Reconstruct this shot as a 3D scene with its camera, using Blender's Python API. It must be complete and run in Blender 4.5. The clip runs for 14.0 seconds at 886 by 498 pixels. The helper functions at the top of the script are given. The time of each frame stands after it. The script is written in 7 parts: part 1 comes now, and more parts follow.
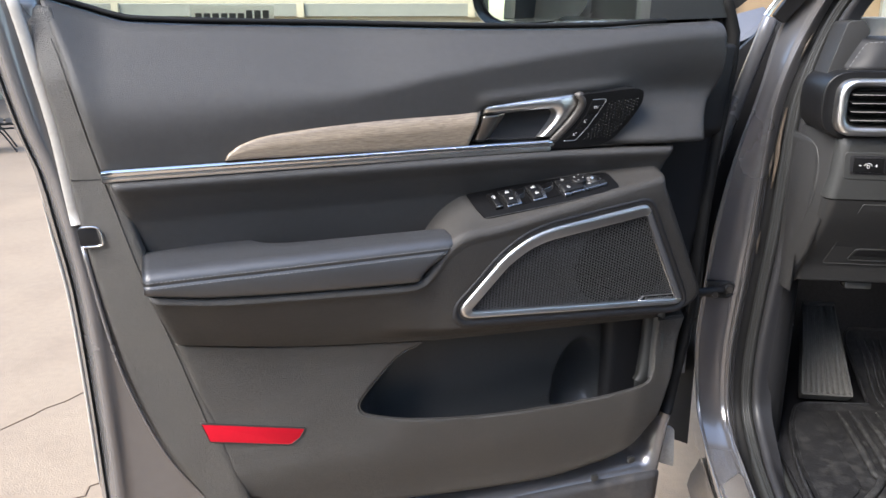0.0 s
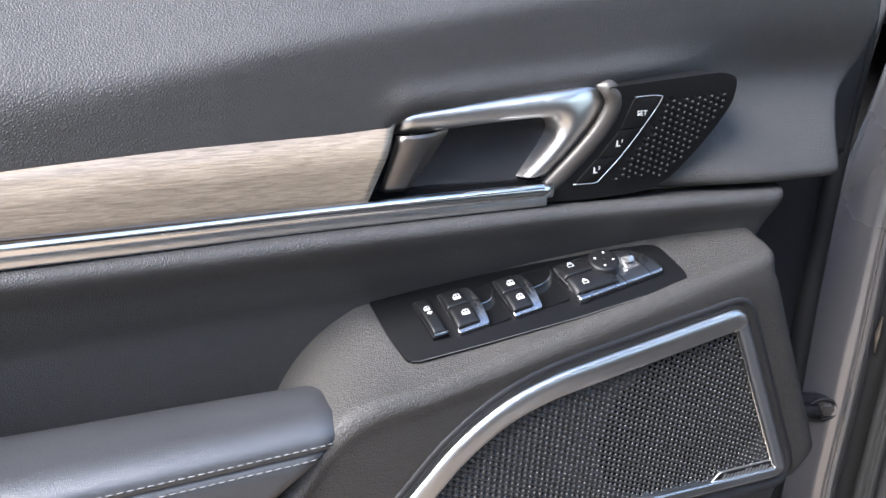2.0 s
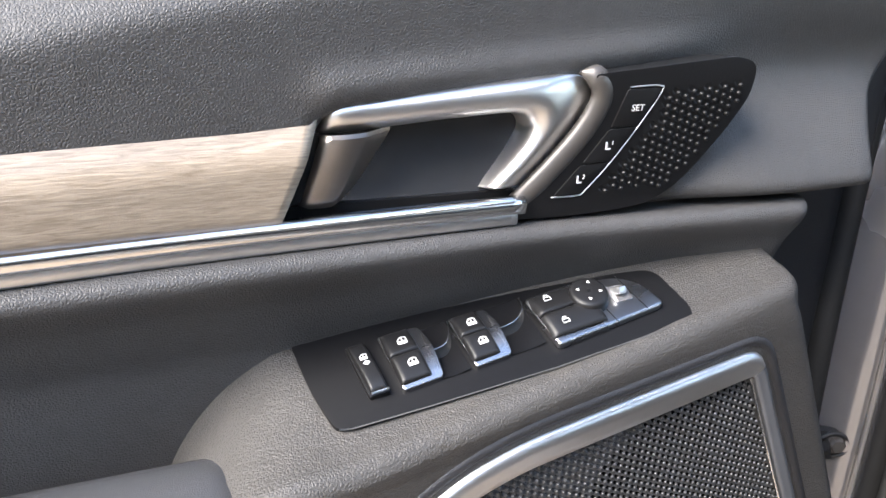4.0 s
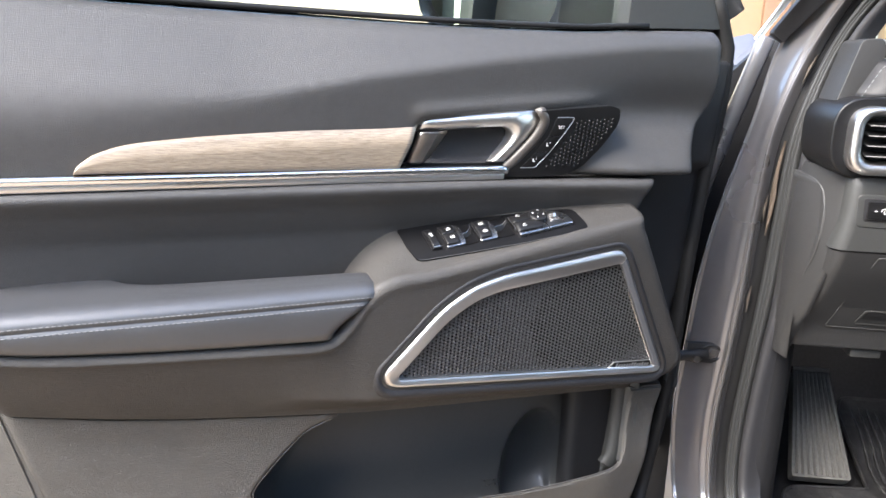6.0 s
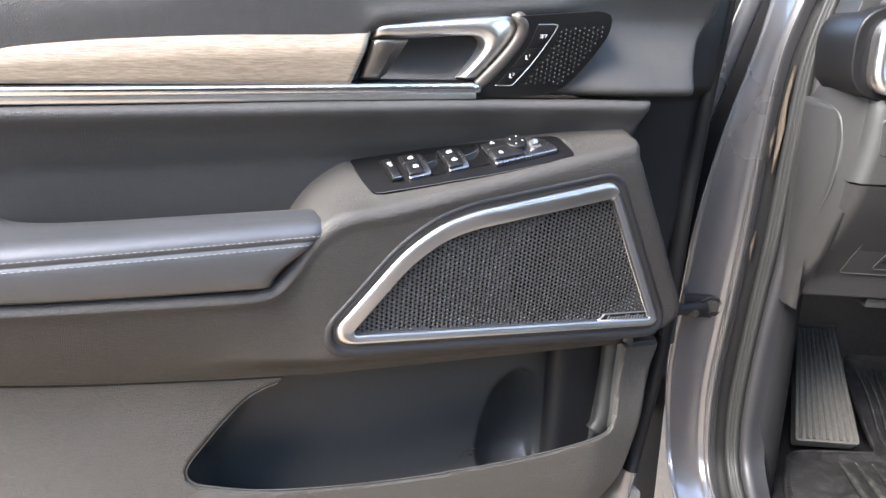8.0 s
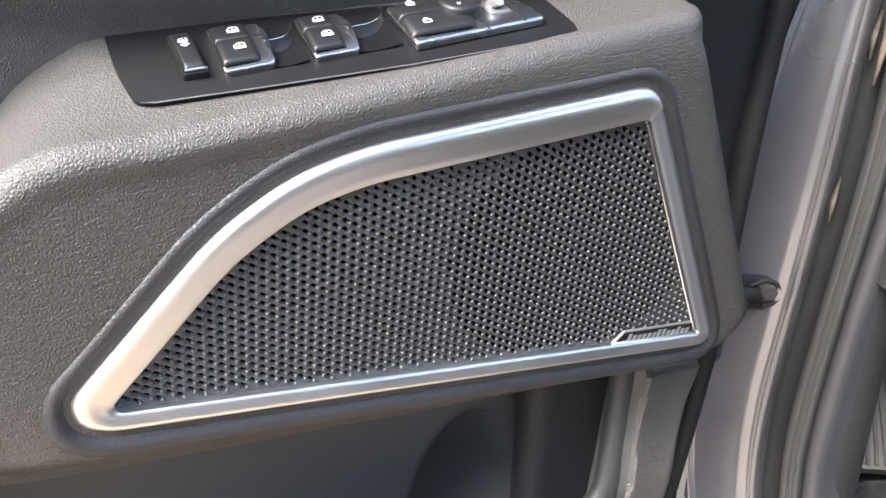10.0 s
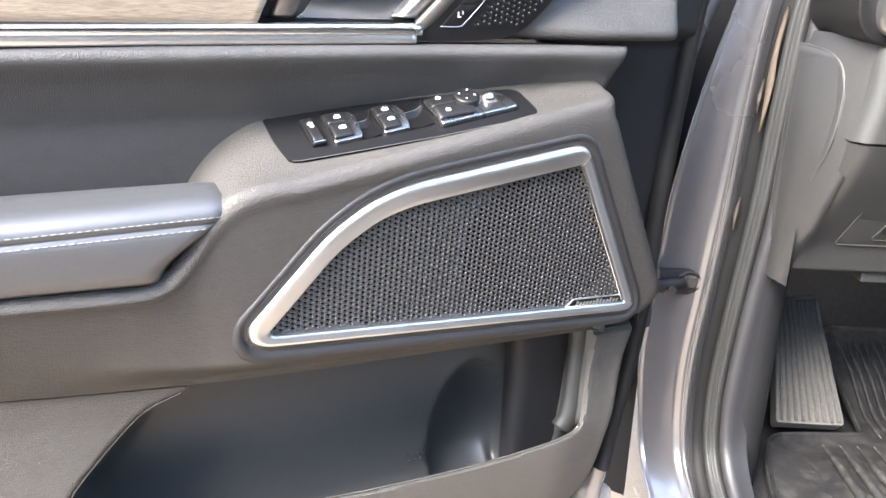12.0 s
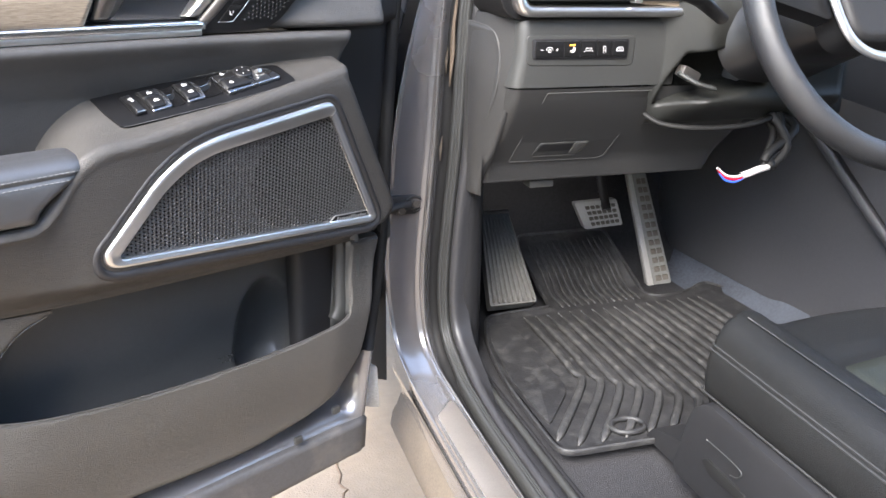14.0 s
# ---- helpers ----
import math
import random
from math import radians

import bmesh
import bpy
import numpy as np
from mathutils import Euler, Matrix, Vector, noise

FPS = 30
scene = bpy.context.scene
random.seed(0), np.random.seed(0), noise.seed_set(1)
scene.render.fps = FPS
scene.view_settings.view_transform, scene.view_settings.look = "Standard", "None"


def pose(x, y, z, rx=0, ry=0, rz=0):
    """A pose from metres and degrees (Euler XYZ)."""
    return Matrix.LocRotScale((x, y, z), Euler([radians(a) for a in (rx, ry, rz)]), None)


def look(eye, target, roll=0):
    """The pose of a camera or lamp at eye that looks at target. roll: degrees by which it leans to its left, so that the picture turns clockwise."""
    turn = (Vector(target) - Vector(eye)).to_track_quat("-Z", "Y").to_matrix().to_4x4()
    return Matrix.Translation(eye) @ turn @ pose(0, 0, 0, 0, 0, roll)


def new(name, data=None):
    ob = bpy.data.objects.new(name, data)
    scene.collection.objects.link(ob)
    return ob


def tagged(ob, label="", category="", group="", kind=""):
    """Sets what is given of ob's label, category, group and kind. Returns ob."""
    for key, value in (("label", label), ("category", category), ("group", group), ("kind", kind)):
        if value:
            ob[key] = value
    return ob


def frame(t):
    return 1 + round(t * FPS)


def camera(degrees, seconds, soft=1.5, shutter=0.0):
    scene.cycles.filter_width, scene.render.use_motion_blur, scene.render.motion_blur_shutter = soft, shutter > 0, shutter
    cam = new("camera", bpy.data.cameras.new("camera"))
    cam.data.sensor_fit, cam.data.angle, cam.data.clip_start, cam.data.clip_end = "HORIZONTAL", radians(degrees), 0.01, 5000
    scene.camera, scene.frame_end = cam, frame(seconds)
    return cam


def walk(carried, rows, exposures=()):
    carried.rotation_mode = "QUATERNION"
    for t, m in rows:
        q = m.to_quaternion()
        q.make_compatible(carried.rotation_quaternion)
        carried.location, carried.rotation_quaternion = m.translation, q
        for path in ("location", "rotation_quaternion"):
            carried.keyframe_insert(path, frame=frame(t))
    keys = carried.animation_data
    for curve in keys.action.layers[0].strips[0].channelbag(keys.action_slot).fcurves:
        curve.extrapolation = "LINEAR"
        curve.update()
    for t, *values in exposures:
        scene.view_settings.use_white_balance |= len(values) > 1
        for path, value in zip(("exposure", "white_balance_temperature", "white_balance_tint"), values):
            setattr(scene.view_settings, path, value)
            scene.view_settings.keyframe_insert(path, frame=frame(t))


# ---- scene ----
cam = camera(56.9, 14.0)
METRES, EYE, TILT, LEAN, TURN = 2.6, 1.19, -16.0, 0.0, 0.0
ROWS = [
    (0.0, 0.0, 0.0, 0.0, 0.0, 0.0, -0.0),
    (0.5, 0.0024, 0.0576, 0.0174, -0.61, -0.46, -0.03),
    (1.0, 0.011, 0.1044, 0.0273, -0.97, -0.56, -0.15),
    (1.5, 0.0189, 0.1531, 0.0316, -1.67, -0.67, 0.12),
    (2.0, 0.0168, 0.2198, 0.0405, -3.72, -0.17, 1.23),
    (2.5, 0.0233, 0.248, 0.0426, -4.64, -0.56, 1.53),
    (3.0, 0.0269, 0.2692, 0.0442, -5.61, -0.82, 1.72),
    (5.5, 0.022, 0.1539, 0.0263, -3.21, 1.38, -1.11),
    (6.0, 0.0171, 0.0848, 0.0044, -2.42, 2.82, -1.7),
    (6.5, 0.0114, 0.0531, -0.0146, -2.16, 3.59, -1.89),
    (7.0, 0.0118, 0.0539, -0.0171, -2.31, 3.46, -1.63),
    (7.5, 0.0168, 0.0837, -0.011, -2.8, 2.32, -1.3),
    (8.0, 0.0265, 0.1338, -0.0068, -3.59, 0.95, -1.01),
    (10.5, 0.053, 0.2847, 0.001, -6.54, -3.06, -0.23),
    (11.0, 0.0534, 0.2791, 0.0008, -6.6, -2.99, -0.09),
    (11.5, 0.0471, 0.243, 0.0028, -6.63, -2.48, -0.1),
    (12.0, 0.0365, 0.1829, -0.0001, -6.32, -1.93, -0.33),
    (12.5, 0.0287, 0.1324, -0.0101, -6.12, -1.61, -0.59),
    (13.0, 0.0261, 0.1002, -0.0229, -7.81, -1.44, -0.13),
    (13.5, 0.0173, 0.0765, -0.0272, -14.0, -2.04, 1.91),
    (14.0, -0.0041, 0.0881, -0.0168, -25.27, -4.49, 6.01),
]
walk(cam, [(t, pose(0, 0, EYE, TILT, LEAN, TURN) @ pose(METRES * x, METRES * y, METRES * z, 90 + pitch, roll, yaw)) for t, x, y, z, yaw, pitch, roll in ROWS],
     [(t, e, k, 11) for t, e, k in ((0.0, 2.32, 6500), (0.5, 2.58, 6350), (1.5, 2.82, 6200), (2.5, 2.95, 6400), (3.0, 3.0, 6500), (5.5, 3.36, 6700), (6.5, 2.94, 6550), (7.5, 3.08, 6550), (8.0, 3.40, 6600), (10.5, 3.78, 6680), (11.0, 3.92, 6680), (11.5, 4.08, 6680), (12.0, 4.06, 6680), (12.5, 3.93, 6680), (13.0, 3.78, 6650), (13.5, 3.56, 6600), (14.0, 3.38, 6550))])

# ---- daylight ----
SUN_EL, SUN_AZ = 44.0, 231.0
world = bpy.data.worlds.new("sky")
scene.world = world
world.use_nodes = True
wn = world.node_tree
sky = wn.nodes.new("ShaderNodeTexSky")
sky.sky_type, sky.sun_disc = "NISHITA", False
sky.sun_elevation, sky.sun_rotation = radians(SUN_EL), radians(SUN_AZ)
wn.links.new(sky.outputs[0], wn.nodes["Background"].inputs[0])
wn.nodes["Background"].inputs[1].default_value = 0.125
sun_data = bpy.data.lights.new("sun", "SUN")
sun_data.energy, sun_data.angle, sun_data.color = 1.9, radians(35), (1.0, 0.95, 0.88)
sun = new("sun", sun_data)
sun.matrix_world = look((0, 0, 0), (-math.sin(radians(SUN_AZ)), -math.cos(radians(SUN_AZ)), -math.tan(radians(SUN_EL))))


# ---- materials ----
def material(name, base, rough=0.5, metal=0.0, vary=0.12, vary_scale=9.0, grain=None, dust=None, coat=0.0, spec=0.5, anis=None):
    """base colour, roughness, metal; slow and fine variation; grain=(kind, per metre, depth); dust=(colour, amount,
    scale), on BODY a tint for ground light.
    """
    m = bpy.data.materials.new(name)
    m.use_nodes = True
    t = m.node_tree
    n, l = t.nodes, t.links
    b = n["Principled BSDF"]
    b.inputs["Metallic"].default_value = metal
    b.inputs["Specular IOR Level"].default_value = spec
    b.inputs["Coat Weight"].default_value = coat
    b.inputs["Coat Roughness"].default_value = 0.04
    tc = n.new("ShaderNodeTexCoord")
    big = n.new("ShaderNodeTexNoise")
    big.inputs["Scale"].default_value, big.inputs["Detail"].default_value = vary_scale, 5
    l.new(tc.outputs["Object"], big.inputs["Vector"])
    fine = n.new("ShaderNodeTexNoise")
    fine.inputs["Scale"].default_value, fine.inputs["Detail"].default_value = vary_scale * 22, 3
    l.new(tc.outputs["Object"], fine.inputs["Vector"])
    both = n.new("ShaderNodeMath")
    both.operation = "ADD"
    l.new(big.outputs[0], both.inputs[0])
    l.new(fine.outputs[0], both.inputs[1])
    span = n.new("ShaderNodeMapRange")
    span.inputs["From Min"].default_value, span.inputs["From Max"].default_value = 0.65, 1.35
    span.inputs["To Min"].default_value, span.inputs["To Max"].default_value = 1 - vary, 1 + vary
    l.new(both.outputs[0], span.inputs["Value"])
    mul = n.new("ShaderNodeVectorMath")
    mul.operation = "SCALE"
    mul.inputs[0].default_value = base
    l.new(span.outputs[0], mul.inputs["Scale"])
    colour = mul.outputs[0]
    if dust:
        dn = n.new("ShaderNodeTexNoise")
        dn.inputs["Scale"].default_value, dn.inputs["Detail"].default_value, dn.inputs["Roughness"].default_value = dust[2], 8, 0.65
        l.new(tc.outputs["Object"], dn.inputs["Vector"])
        dr = n.new("ShaderNodeMapRange")
        dr.inputs["From Min"].default_value, dr.inputs["From Max"].default_value = 0.48, 0.75
        dr.inputs["To Min"].default_value, dr.inputs["To Max"].default_value = 0.0, dust[1]
        l.new(dn.outputs[0], dr.inputs["Value"])
        mx = n.new("ShaderNodeMix")
        mx.data_type = "RGBA"
        l.new(dr.outputs[0], mx.inputs["Factor"])
        l.new(colour, mx.inputs["A"])
        mx.inputs["B"].default_value = (*dust[0], 1)
        colour = mx.outputs["Result"]
    l.new(colour, b.inputs["Base Color"])
    rr = n.new("ShaderNodeMapRange")
    rr.inputs["From Min"].default_value, rr.inputs["From Max"].default_value = 0.3, 0.7
    rr.inputs["To Min"].default_value, rr.inputs["To Max"].default_value = rough * 0.88, min(1.0, rough * 1.12)
    l.new(big.outputs[0], rr.inputs["Value"])
    l.new(rr.outputs[0], b.inputs["Roughness"])
    if grain:
        kind, per, depth = grain
        if kind in ("leather", "hide"):
            wob = n.new("ShaderNodeTexNoise")
            wob.inputs["Scale"].default_value = per * 0.7
            l.new(tc.outputs["Object"], wob.inputs["Vector"])
            ma = n.new("ShaderNodeMix")
            ma.data_type = "VECTOR"
            ma.inputs["Factor"].default_value = 0.0012
            l.new(tc.outputs["Object"], ma.inputs["A"])
            l.new(wob.outputs["Color"], ma.inputs["B"])
            g = n.new("ShaderNodeTexVoronoi")
            g.feature = "DISTANCE_TO_EDGE"
            g.inputs["Scale"].default_value = per
            l.new(ma.outputs["Result"], g.inputs["Vector"])
            pebble = n.new("ShaderNodeMapRange")
            pebble.interpolation_type = "SMOOTHSTEP"
            pebble.inputs["From Min"].default_value, pebble.inputs["From Max"].default_value = 0.0, 0.32
            l.new(g.outputs["Distance"], pebble.inputs["Value"])
            low = n.new("ShaderNodeTexNoise")
            low.inputs["Scale"].default_value, low.inputs["Detail"].default_value = per * 0.38, 2
            l.new(tc.outputs["Object"], low.inputs["Vector"])
            hm = n.new("ShaderNodeMath")
            hm.operation = "MULTIPLY_ADD"
            hm.inputs[1].default_value = 0.7
            l.new(low.outputs[0], hm.inputs[0])
            l.new(pebble.outputs[0], hm.inputs[2])
            # short slanting creases between the pebbles
            mp = n.new("ShaderNodeMapping")
            mp.inputs["Rotation"].default_value, mp.inputs["Scale"].default_value = (0, radians(32), 0), (0.30, 1.0, 1.0)
            l.new(tc.outputs["Object"], mp.inputs["Vector"])
            cn = n.new("ShaderNodeTexNoise")
            cn.inputs["Scale"].default_value, cn.inputs["Detail"].default_value = per * 1.0, 1
            l.new(mp.outputs[0], cn.inputs["Vector"])
            cr = n.new("ShaderNodeMapRange")
            cr.interpolation_type = "SMOOTHSTEP"
            cr.inputs["From Min"].default_value, cr.inputs["From Max"].default_value = 0.36, 0.48
            cr.inputs["To Min"].default_value, cr.inputs["To Max"].default_value = -0.75 if kind == "hide" else 0.0, 0.0
            l.new(cn.outputs[0], cr.inputs["Value"])
            ad = n.new("ShaderNodeMath")
            ad.operation = "ADD"
            l.new(hm.outputs[0], ad.inputs[0])
            l.new(cr.outputs[0], ad.inputs[1])
            out = ad.outputs[0]
        else:
            g = n.new("ShaderNodeTexNoise")
            g.inputs["Scale"].default_value, g.inputs["Detail"].default_value = per, 4
            l.new(tc.outputs["Object"], g.inputs["Vector"])
            out = g.outputs[0]
        bp = n.new("ShaderNodeBump")
        bp.inputs["Strength"].default_value, bp.inputs["Distance"].default_value = 1.0, depth
        l.new(out, bp.inputs["Height"])
        l.new(bp.outputs[0], b.inputs["Normal"])
    return m


SOFT = material("charcoal soft-touch trim", (0.037, 0.0358, 0.0350), 0.54, grain=("leather", 680, 0.00019), vary=0.12, vary_scale=5, spec=0.5)
PANEL = material("charcoal moulded plastic", (0.048, 0.0448, 0.0400), 0.48, grain=("hide", 760, 0.00030), dust=((0.080, 0.070, 0.057), 0.40, 7), vary=0.12, vary_scale=6, spec=0.65)
# the dust setting here is a warm tint in place of light off the ground
BODY = material("charcoal grained console plastic", (0.0365, 0.0342, 0.0316), 0.54, grain=("hide", 640, 0.00019), dust=((0.095, 0.081, 0.064), 0.42, 5), vary=0.12, vary_scale=6, spec=0.42)
PAD = material("smooth armrest leatherette", (0.033, 0.034, 0.037), 0.42, grain=("leather", 1000, 0.00006), vary=0.09, spec=1.0)
SATIN = material("black satin plastic", (0.0065, 0.0065, 0.007), 0.36, grain=("noise", 900, 0.00010), vary=0.08, spec=0.30)
MATTE = material("black matte plastic", (0.011, 0.011, 0.012), 0.55, grain=("noise", 700, 0.0002), vary=0.1, spec=0.35)
GREYPL = material("grey moulded plastic", (0.025, 0.0258, 0.0250), 0.52, grain=("noise", 800, 0.0003), vary=0.08, spec=0.5)
GRILLE = material("grille charcoal plastic", (0.046, 0.046, 0.047), 0.30, vary=0.08)
CHROME = material("satin chrome", (0.66, 0.65, 0.64), 0.35, metal=1.0, vary=0.03)
BRIGHT = material("bright chrome", (0.76, 0.76, 0.76), 0.17, metal=1.0, vary=0.02)
BRONZE = material("smoked metal lever", (0.42, 0.39, 0.365), 0.40, metal=1.0, vary=0.05)
SILVER = material("silver painted plastic", (0.52, 0.53, 0.54), 0.30, metal=0.85, vary=0.03)
PAINT = material("grey metallic car paint", (0.20, 0.193, 0.194), 0.27, metal=0.62, vary=0.04, vary_scale=3, coat=0.8)
RUBBER = material("black rubber seal", (0.009, 0.009, 0.009), 0.6, vary=0.2, vary_scale=25, spec=0.22)
MATRUB = material("dusty black rubber mat", (0.013, 0.013, 0.014), 0.55, grain=("noise", 260, 0.0006), dust=((0.070, 0.069, 0.066), 0.55, 45), vary=0.45)
MATRIB = material("worn rubber mat ribs", (0.019, 0.019, 0.0195), 0.60, grain=("noise", 320, 0.0005), dust=((0.085, 0.083, 0.079), 0.6, 60), vary=0.35)
CARPET = material("dark carpet", (0.026, 0.026, 0.028), 0.95, grain=("noise", 500, 0.0015), vary=0.25, spec=0.1)
SEAT = material("black perforated leather", (0.0090, 0.0092, 0.0092), 0.46, grain=("leather", 500, 0.00020), vary=0.15, spec=0.26)
PIPING = material("dark grey piping", (0.022, 0.022, 0.022), 0.55, vary=0.1)
THREAD = material("grey stitching thread", (0.17, 0.17, 0.17), 0.8, vary=0.1)
RED = material("red reflector", (0.48, 0.004, 0.018), 0.4, vary=0.05, spec=0.25)
WHITE = material("white printed marking", (0.56, 0.56, 0.555), 0.6, vary=0.03)
AMBER = material("amber indicator marking", (0.9, 0.42, 0.05), 0.5, vary=0.03)
BEIGE = material("beige pillar trim", (0.52, 0.46, 0.38), 0.8, grain=("noise", 500, 0.0004), vary=0.05)
STEEL = material("bare brushed steel", (0.5, 0.5, 0.5), 0.32, metal=1.0, vary=0.08, vary_scale=30)
STUCCO = material("cream stucco wall", (0.44, 0.385, 0.28), 0.9, grain=("noise", 120, 0.004), vary=0.08)
BAND = material("grey painted board", (0.21, 0.21, 0.18), 0.7, vary=0.12)
TIMBER = material("brown timber beam", (0.16, 0.085, 0.045), 0.65, grain=("noise", 90, 0.002), vary=0.25)
TAPE = material("white cable label", (0.42, 0.41, 0.40), 0.5, vary=0.03)


def concrete():
    m = material("pale broom-finished concrete", (0.245, 0.192, 0.138), 0.85, grain=("noise", 180, 0.002), vary=0.10, vary_scale=1.6, dust=((0.17, 0.125, 0.09), 0.5, 3.0))
    return m


CONCRETE = concrete()


def wood():
    m = bpy.data.materials.new("grey-brown open-grain wood")
    m.use_nodes = True
    n, l = m.node_tree.nodes, m.node_tree.links
    b = n["Principled BSDF"]
    tc = n.new("ShaderNodeTexCoord")
    mp = n.new("ShaderNodeMapping")
    mp.inputs["Scale"].default_value = (75, 80, 900)
    mp.inputs["Rotation"].default_value = (0, radians(3), 0)
    l.new(tc.outputs["Object"], mp.inputs["Vector"])
    a = n.new("ShaderNodeTexNoise")
    a.inputs["Scale"].default_value, a.inputs["Detail"].default_value, a.inputs["Roughness"].default_value, a.inputs["Distortion"].default_value = 1.0, 7, 0.62, 0.6
    l.new(mp.outputs[0], a.inputs["Vector"])
    r = n.new("ShaderNodeValToRGB")
    r.color_ramp.elements[0].position, r.color_ramp.elements[0].color = 0.32, (0.165, 0.128, 0.092, 1)
    r.color_ramp.elements[1].position, r.color_ramp.elements[1].color = 0.66, (0.31, 0.252, 0.188, 1)
    l.new(a.outputs[0], r.inputs[0])
    l.new(r.outputs[0], b.inputs["Base Color"])
    b.inputs["Roughness"].default_value = 0.36
    b.inputs["Coat Weight"].default_value = 0.5
    b.inputs["Coat Roughness"].default_value = 0.16
    bp = n.new("ShaderNodeBump")
    bp.inputs["Strength"].default_value, bp.inputs["Distance"].default_value = 1.0, 0.0003
    l.new(a.outputs[0], bp.inputs["Height"])
    l.new(bp.outputs[0], b.inputs["Normal"])
    return m


WOOD = wood()


def pane_material(name, tint, rough=0.0):
    m = bpy.data.materials.new(name)
    m.use_nodes = True
    b = m.node_tree.nodes["Principled BSDF"]
    b.inputs["Base Color"].default_value = (*tint, 1)
    b.inputs["Roughness"].default_value = rough
    b.inputs["Transmission Weight"].default_value = 1.0
    b.inputs["IOR"].default_value = 1.02
    return m


GLASS = pane_material("lightly tinted glass", (0.86, 0.93, 0.86))
MIRROR = material("mirror glass", (0.9, 0.9, 0.9), 0.01, metal=1.0, vary=0.0)


# ---- builders ----
def smooth(e0, e1, x):
    t = min(1.0, max(0.0, (x - e0) / (e1 - e0)))
    return t * t * (3 - 2 * t)


def curve1(points):
    """A smooth function through (x, y) control points, in rising x."""
    xs, ys = [p[0] for p in points], [p[1] for p in points]
    n = len(xs)
    d = [(ys[i + 1] - ys[i]) / (xs[i + 1] - xs[i]) for i in range(n - 1)]
    g = [d[0]] + [0 if d[i - 1] * d[i] <= 0 else 2 * d[i - 1] * d[i] / (d[i - 1] + d[i]) for i in range(1, n - 1)] + [d[-1]]

    def f(x):
        if x <= xs[0]:
            return ys[0] + g[0] * (x - xs[0])
        if x >= xs[-1]:
            return ys[-1] + g[-1] * (x - xs[-1])
        i = max(k for k in range(n - 1) if xs[k] <= x)
        h = xs[i + 1] - xs[i]
        t = (x - xs[i]) / h
        return ((1 + 2 * t) * (1 - t) ** 2) * ys[i] + t * (1 - t) ** 2 * h * g[i] + t * t * (3 - 2 * t) * ys[i + 1] + t * t * (t - 1) * h * g[i + 1]
    return f


def spline(pts, per=8, closed=False):
    """A Catmull-Rom curve through control points."""
    pts = [Vector(p) for p in pts]
    n = len(pts)
    out = []
    for i in range(n if closed else n - 1):
        p0 = pts[(i - 1) % n] if closed or i else pts[0]
        p1, p2 = pts[i], pts[(i + 1) % n]
        p3 = pts[(i + 2) % n] if closed or i + 2 < n else pts[-1]
        for k in range(per):
            t = k / per
            out.append(0.5 * ((2 * p1) + (p2 - p0) * t + (2 * p0 - 5 * p1 + 4 * p2 - p3) * t * t + (3 * p1 - p0 - 3 * p2 + p3) * t ** 3))
    if not closed:
        out.append(pts[-1])
    return out


def rounded(poly, r, steps=5):
    """A polygon with its corners rounded; r is one radius or one for each corner."""
    n = len(poly)
    out = []
    for i in range(n):
        p0, p, p1 = (Vector(poly[(i + k) % n]) for k in (-1, 0, 1))
        ri = r[i] if isinstance(r, (list, tuple)) else r
        a, b = (p0 - p), (p1 - p)
        ri = min(ri, a.length * 0.45, b.length * 0.45)
        a, b = p + a.normalized() * ri, p + b.normalized() * ri
        for k in range(steps + 1):
            t = k / steps
            out.append((1 - t) ** 2 * a + 2 * t * (1 - t) * p + t * t * b)
    return out


def inside(poly, x, y):
    c, j = False, len(poly) - 1
    for i in range(len(poly)):
        xi, yi, xj, yj = poly[i][0], poly[i][1], poly[j][0], poly[j][1]
        if (yi > y) != (yj > y) and x < (xj - xi) * (y - yi) / (yj - yi) + xi:
            c = not c
        j = i
    return c


def edge_gap(poly, x, y):
    """Distance to the outline, positive inside, and the nearest outline point."""
    best, near = 1e9, None
    j = len(poly) - 1
    for i in range(len(poly)):
        ax, ay, bx, by = poly[j][0], poly[j][1], poly[i][0], poly[i][1]
        dx, dy = bx - ax, by - ay
        q = dx * dx + dy * dy
        t = 0 if q == 0 else min(1, max(0, ((x - ax) * dx + (y - ay) * dy) / q))
        px, py = ax + t * dx, ay + t * dy
        d = (x - px) ** 2 + (y - py) ** 2
        if d < best:
            best, near = d, (px, py)
        j = i
    best = math.sqrt(best)
    return (best if inside(poly, x, y) else -best), near


def grid(rows, wrap=False, caps=False):
    """A sheet through rows of points."""
    bm = bmesh.new()
    vs = [[bm.verts.new(p) for p in row] for row in rows]
    for a, b in zip(vs, vs[1:]):
        k = len(a)
        for i in range(k if wrap else k - 1):
            try:
                bm.faces.new((a[i], a[(i + 1) % k], b[(i + 1) % k], b[i]))
            except ValueError:
                pass
    if caps:
        for row in (vs[0], vs[-1]):
            try:
                bm.faces.new(row)
            except ValueError:
                pass
    return bm


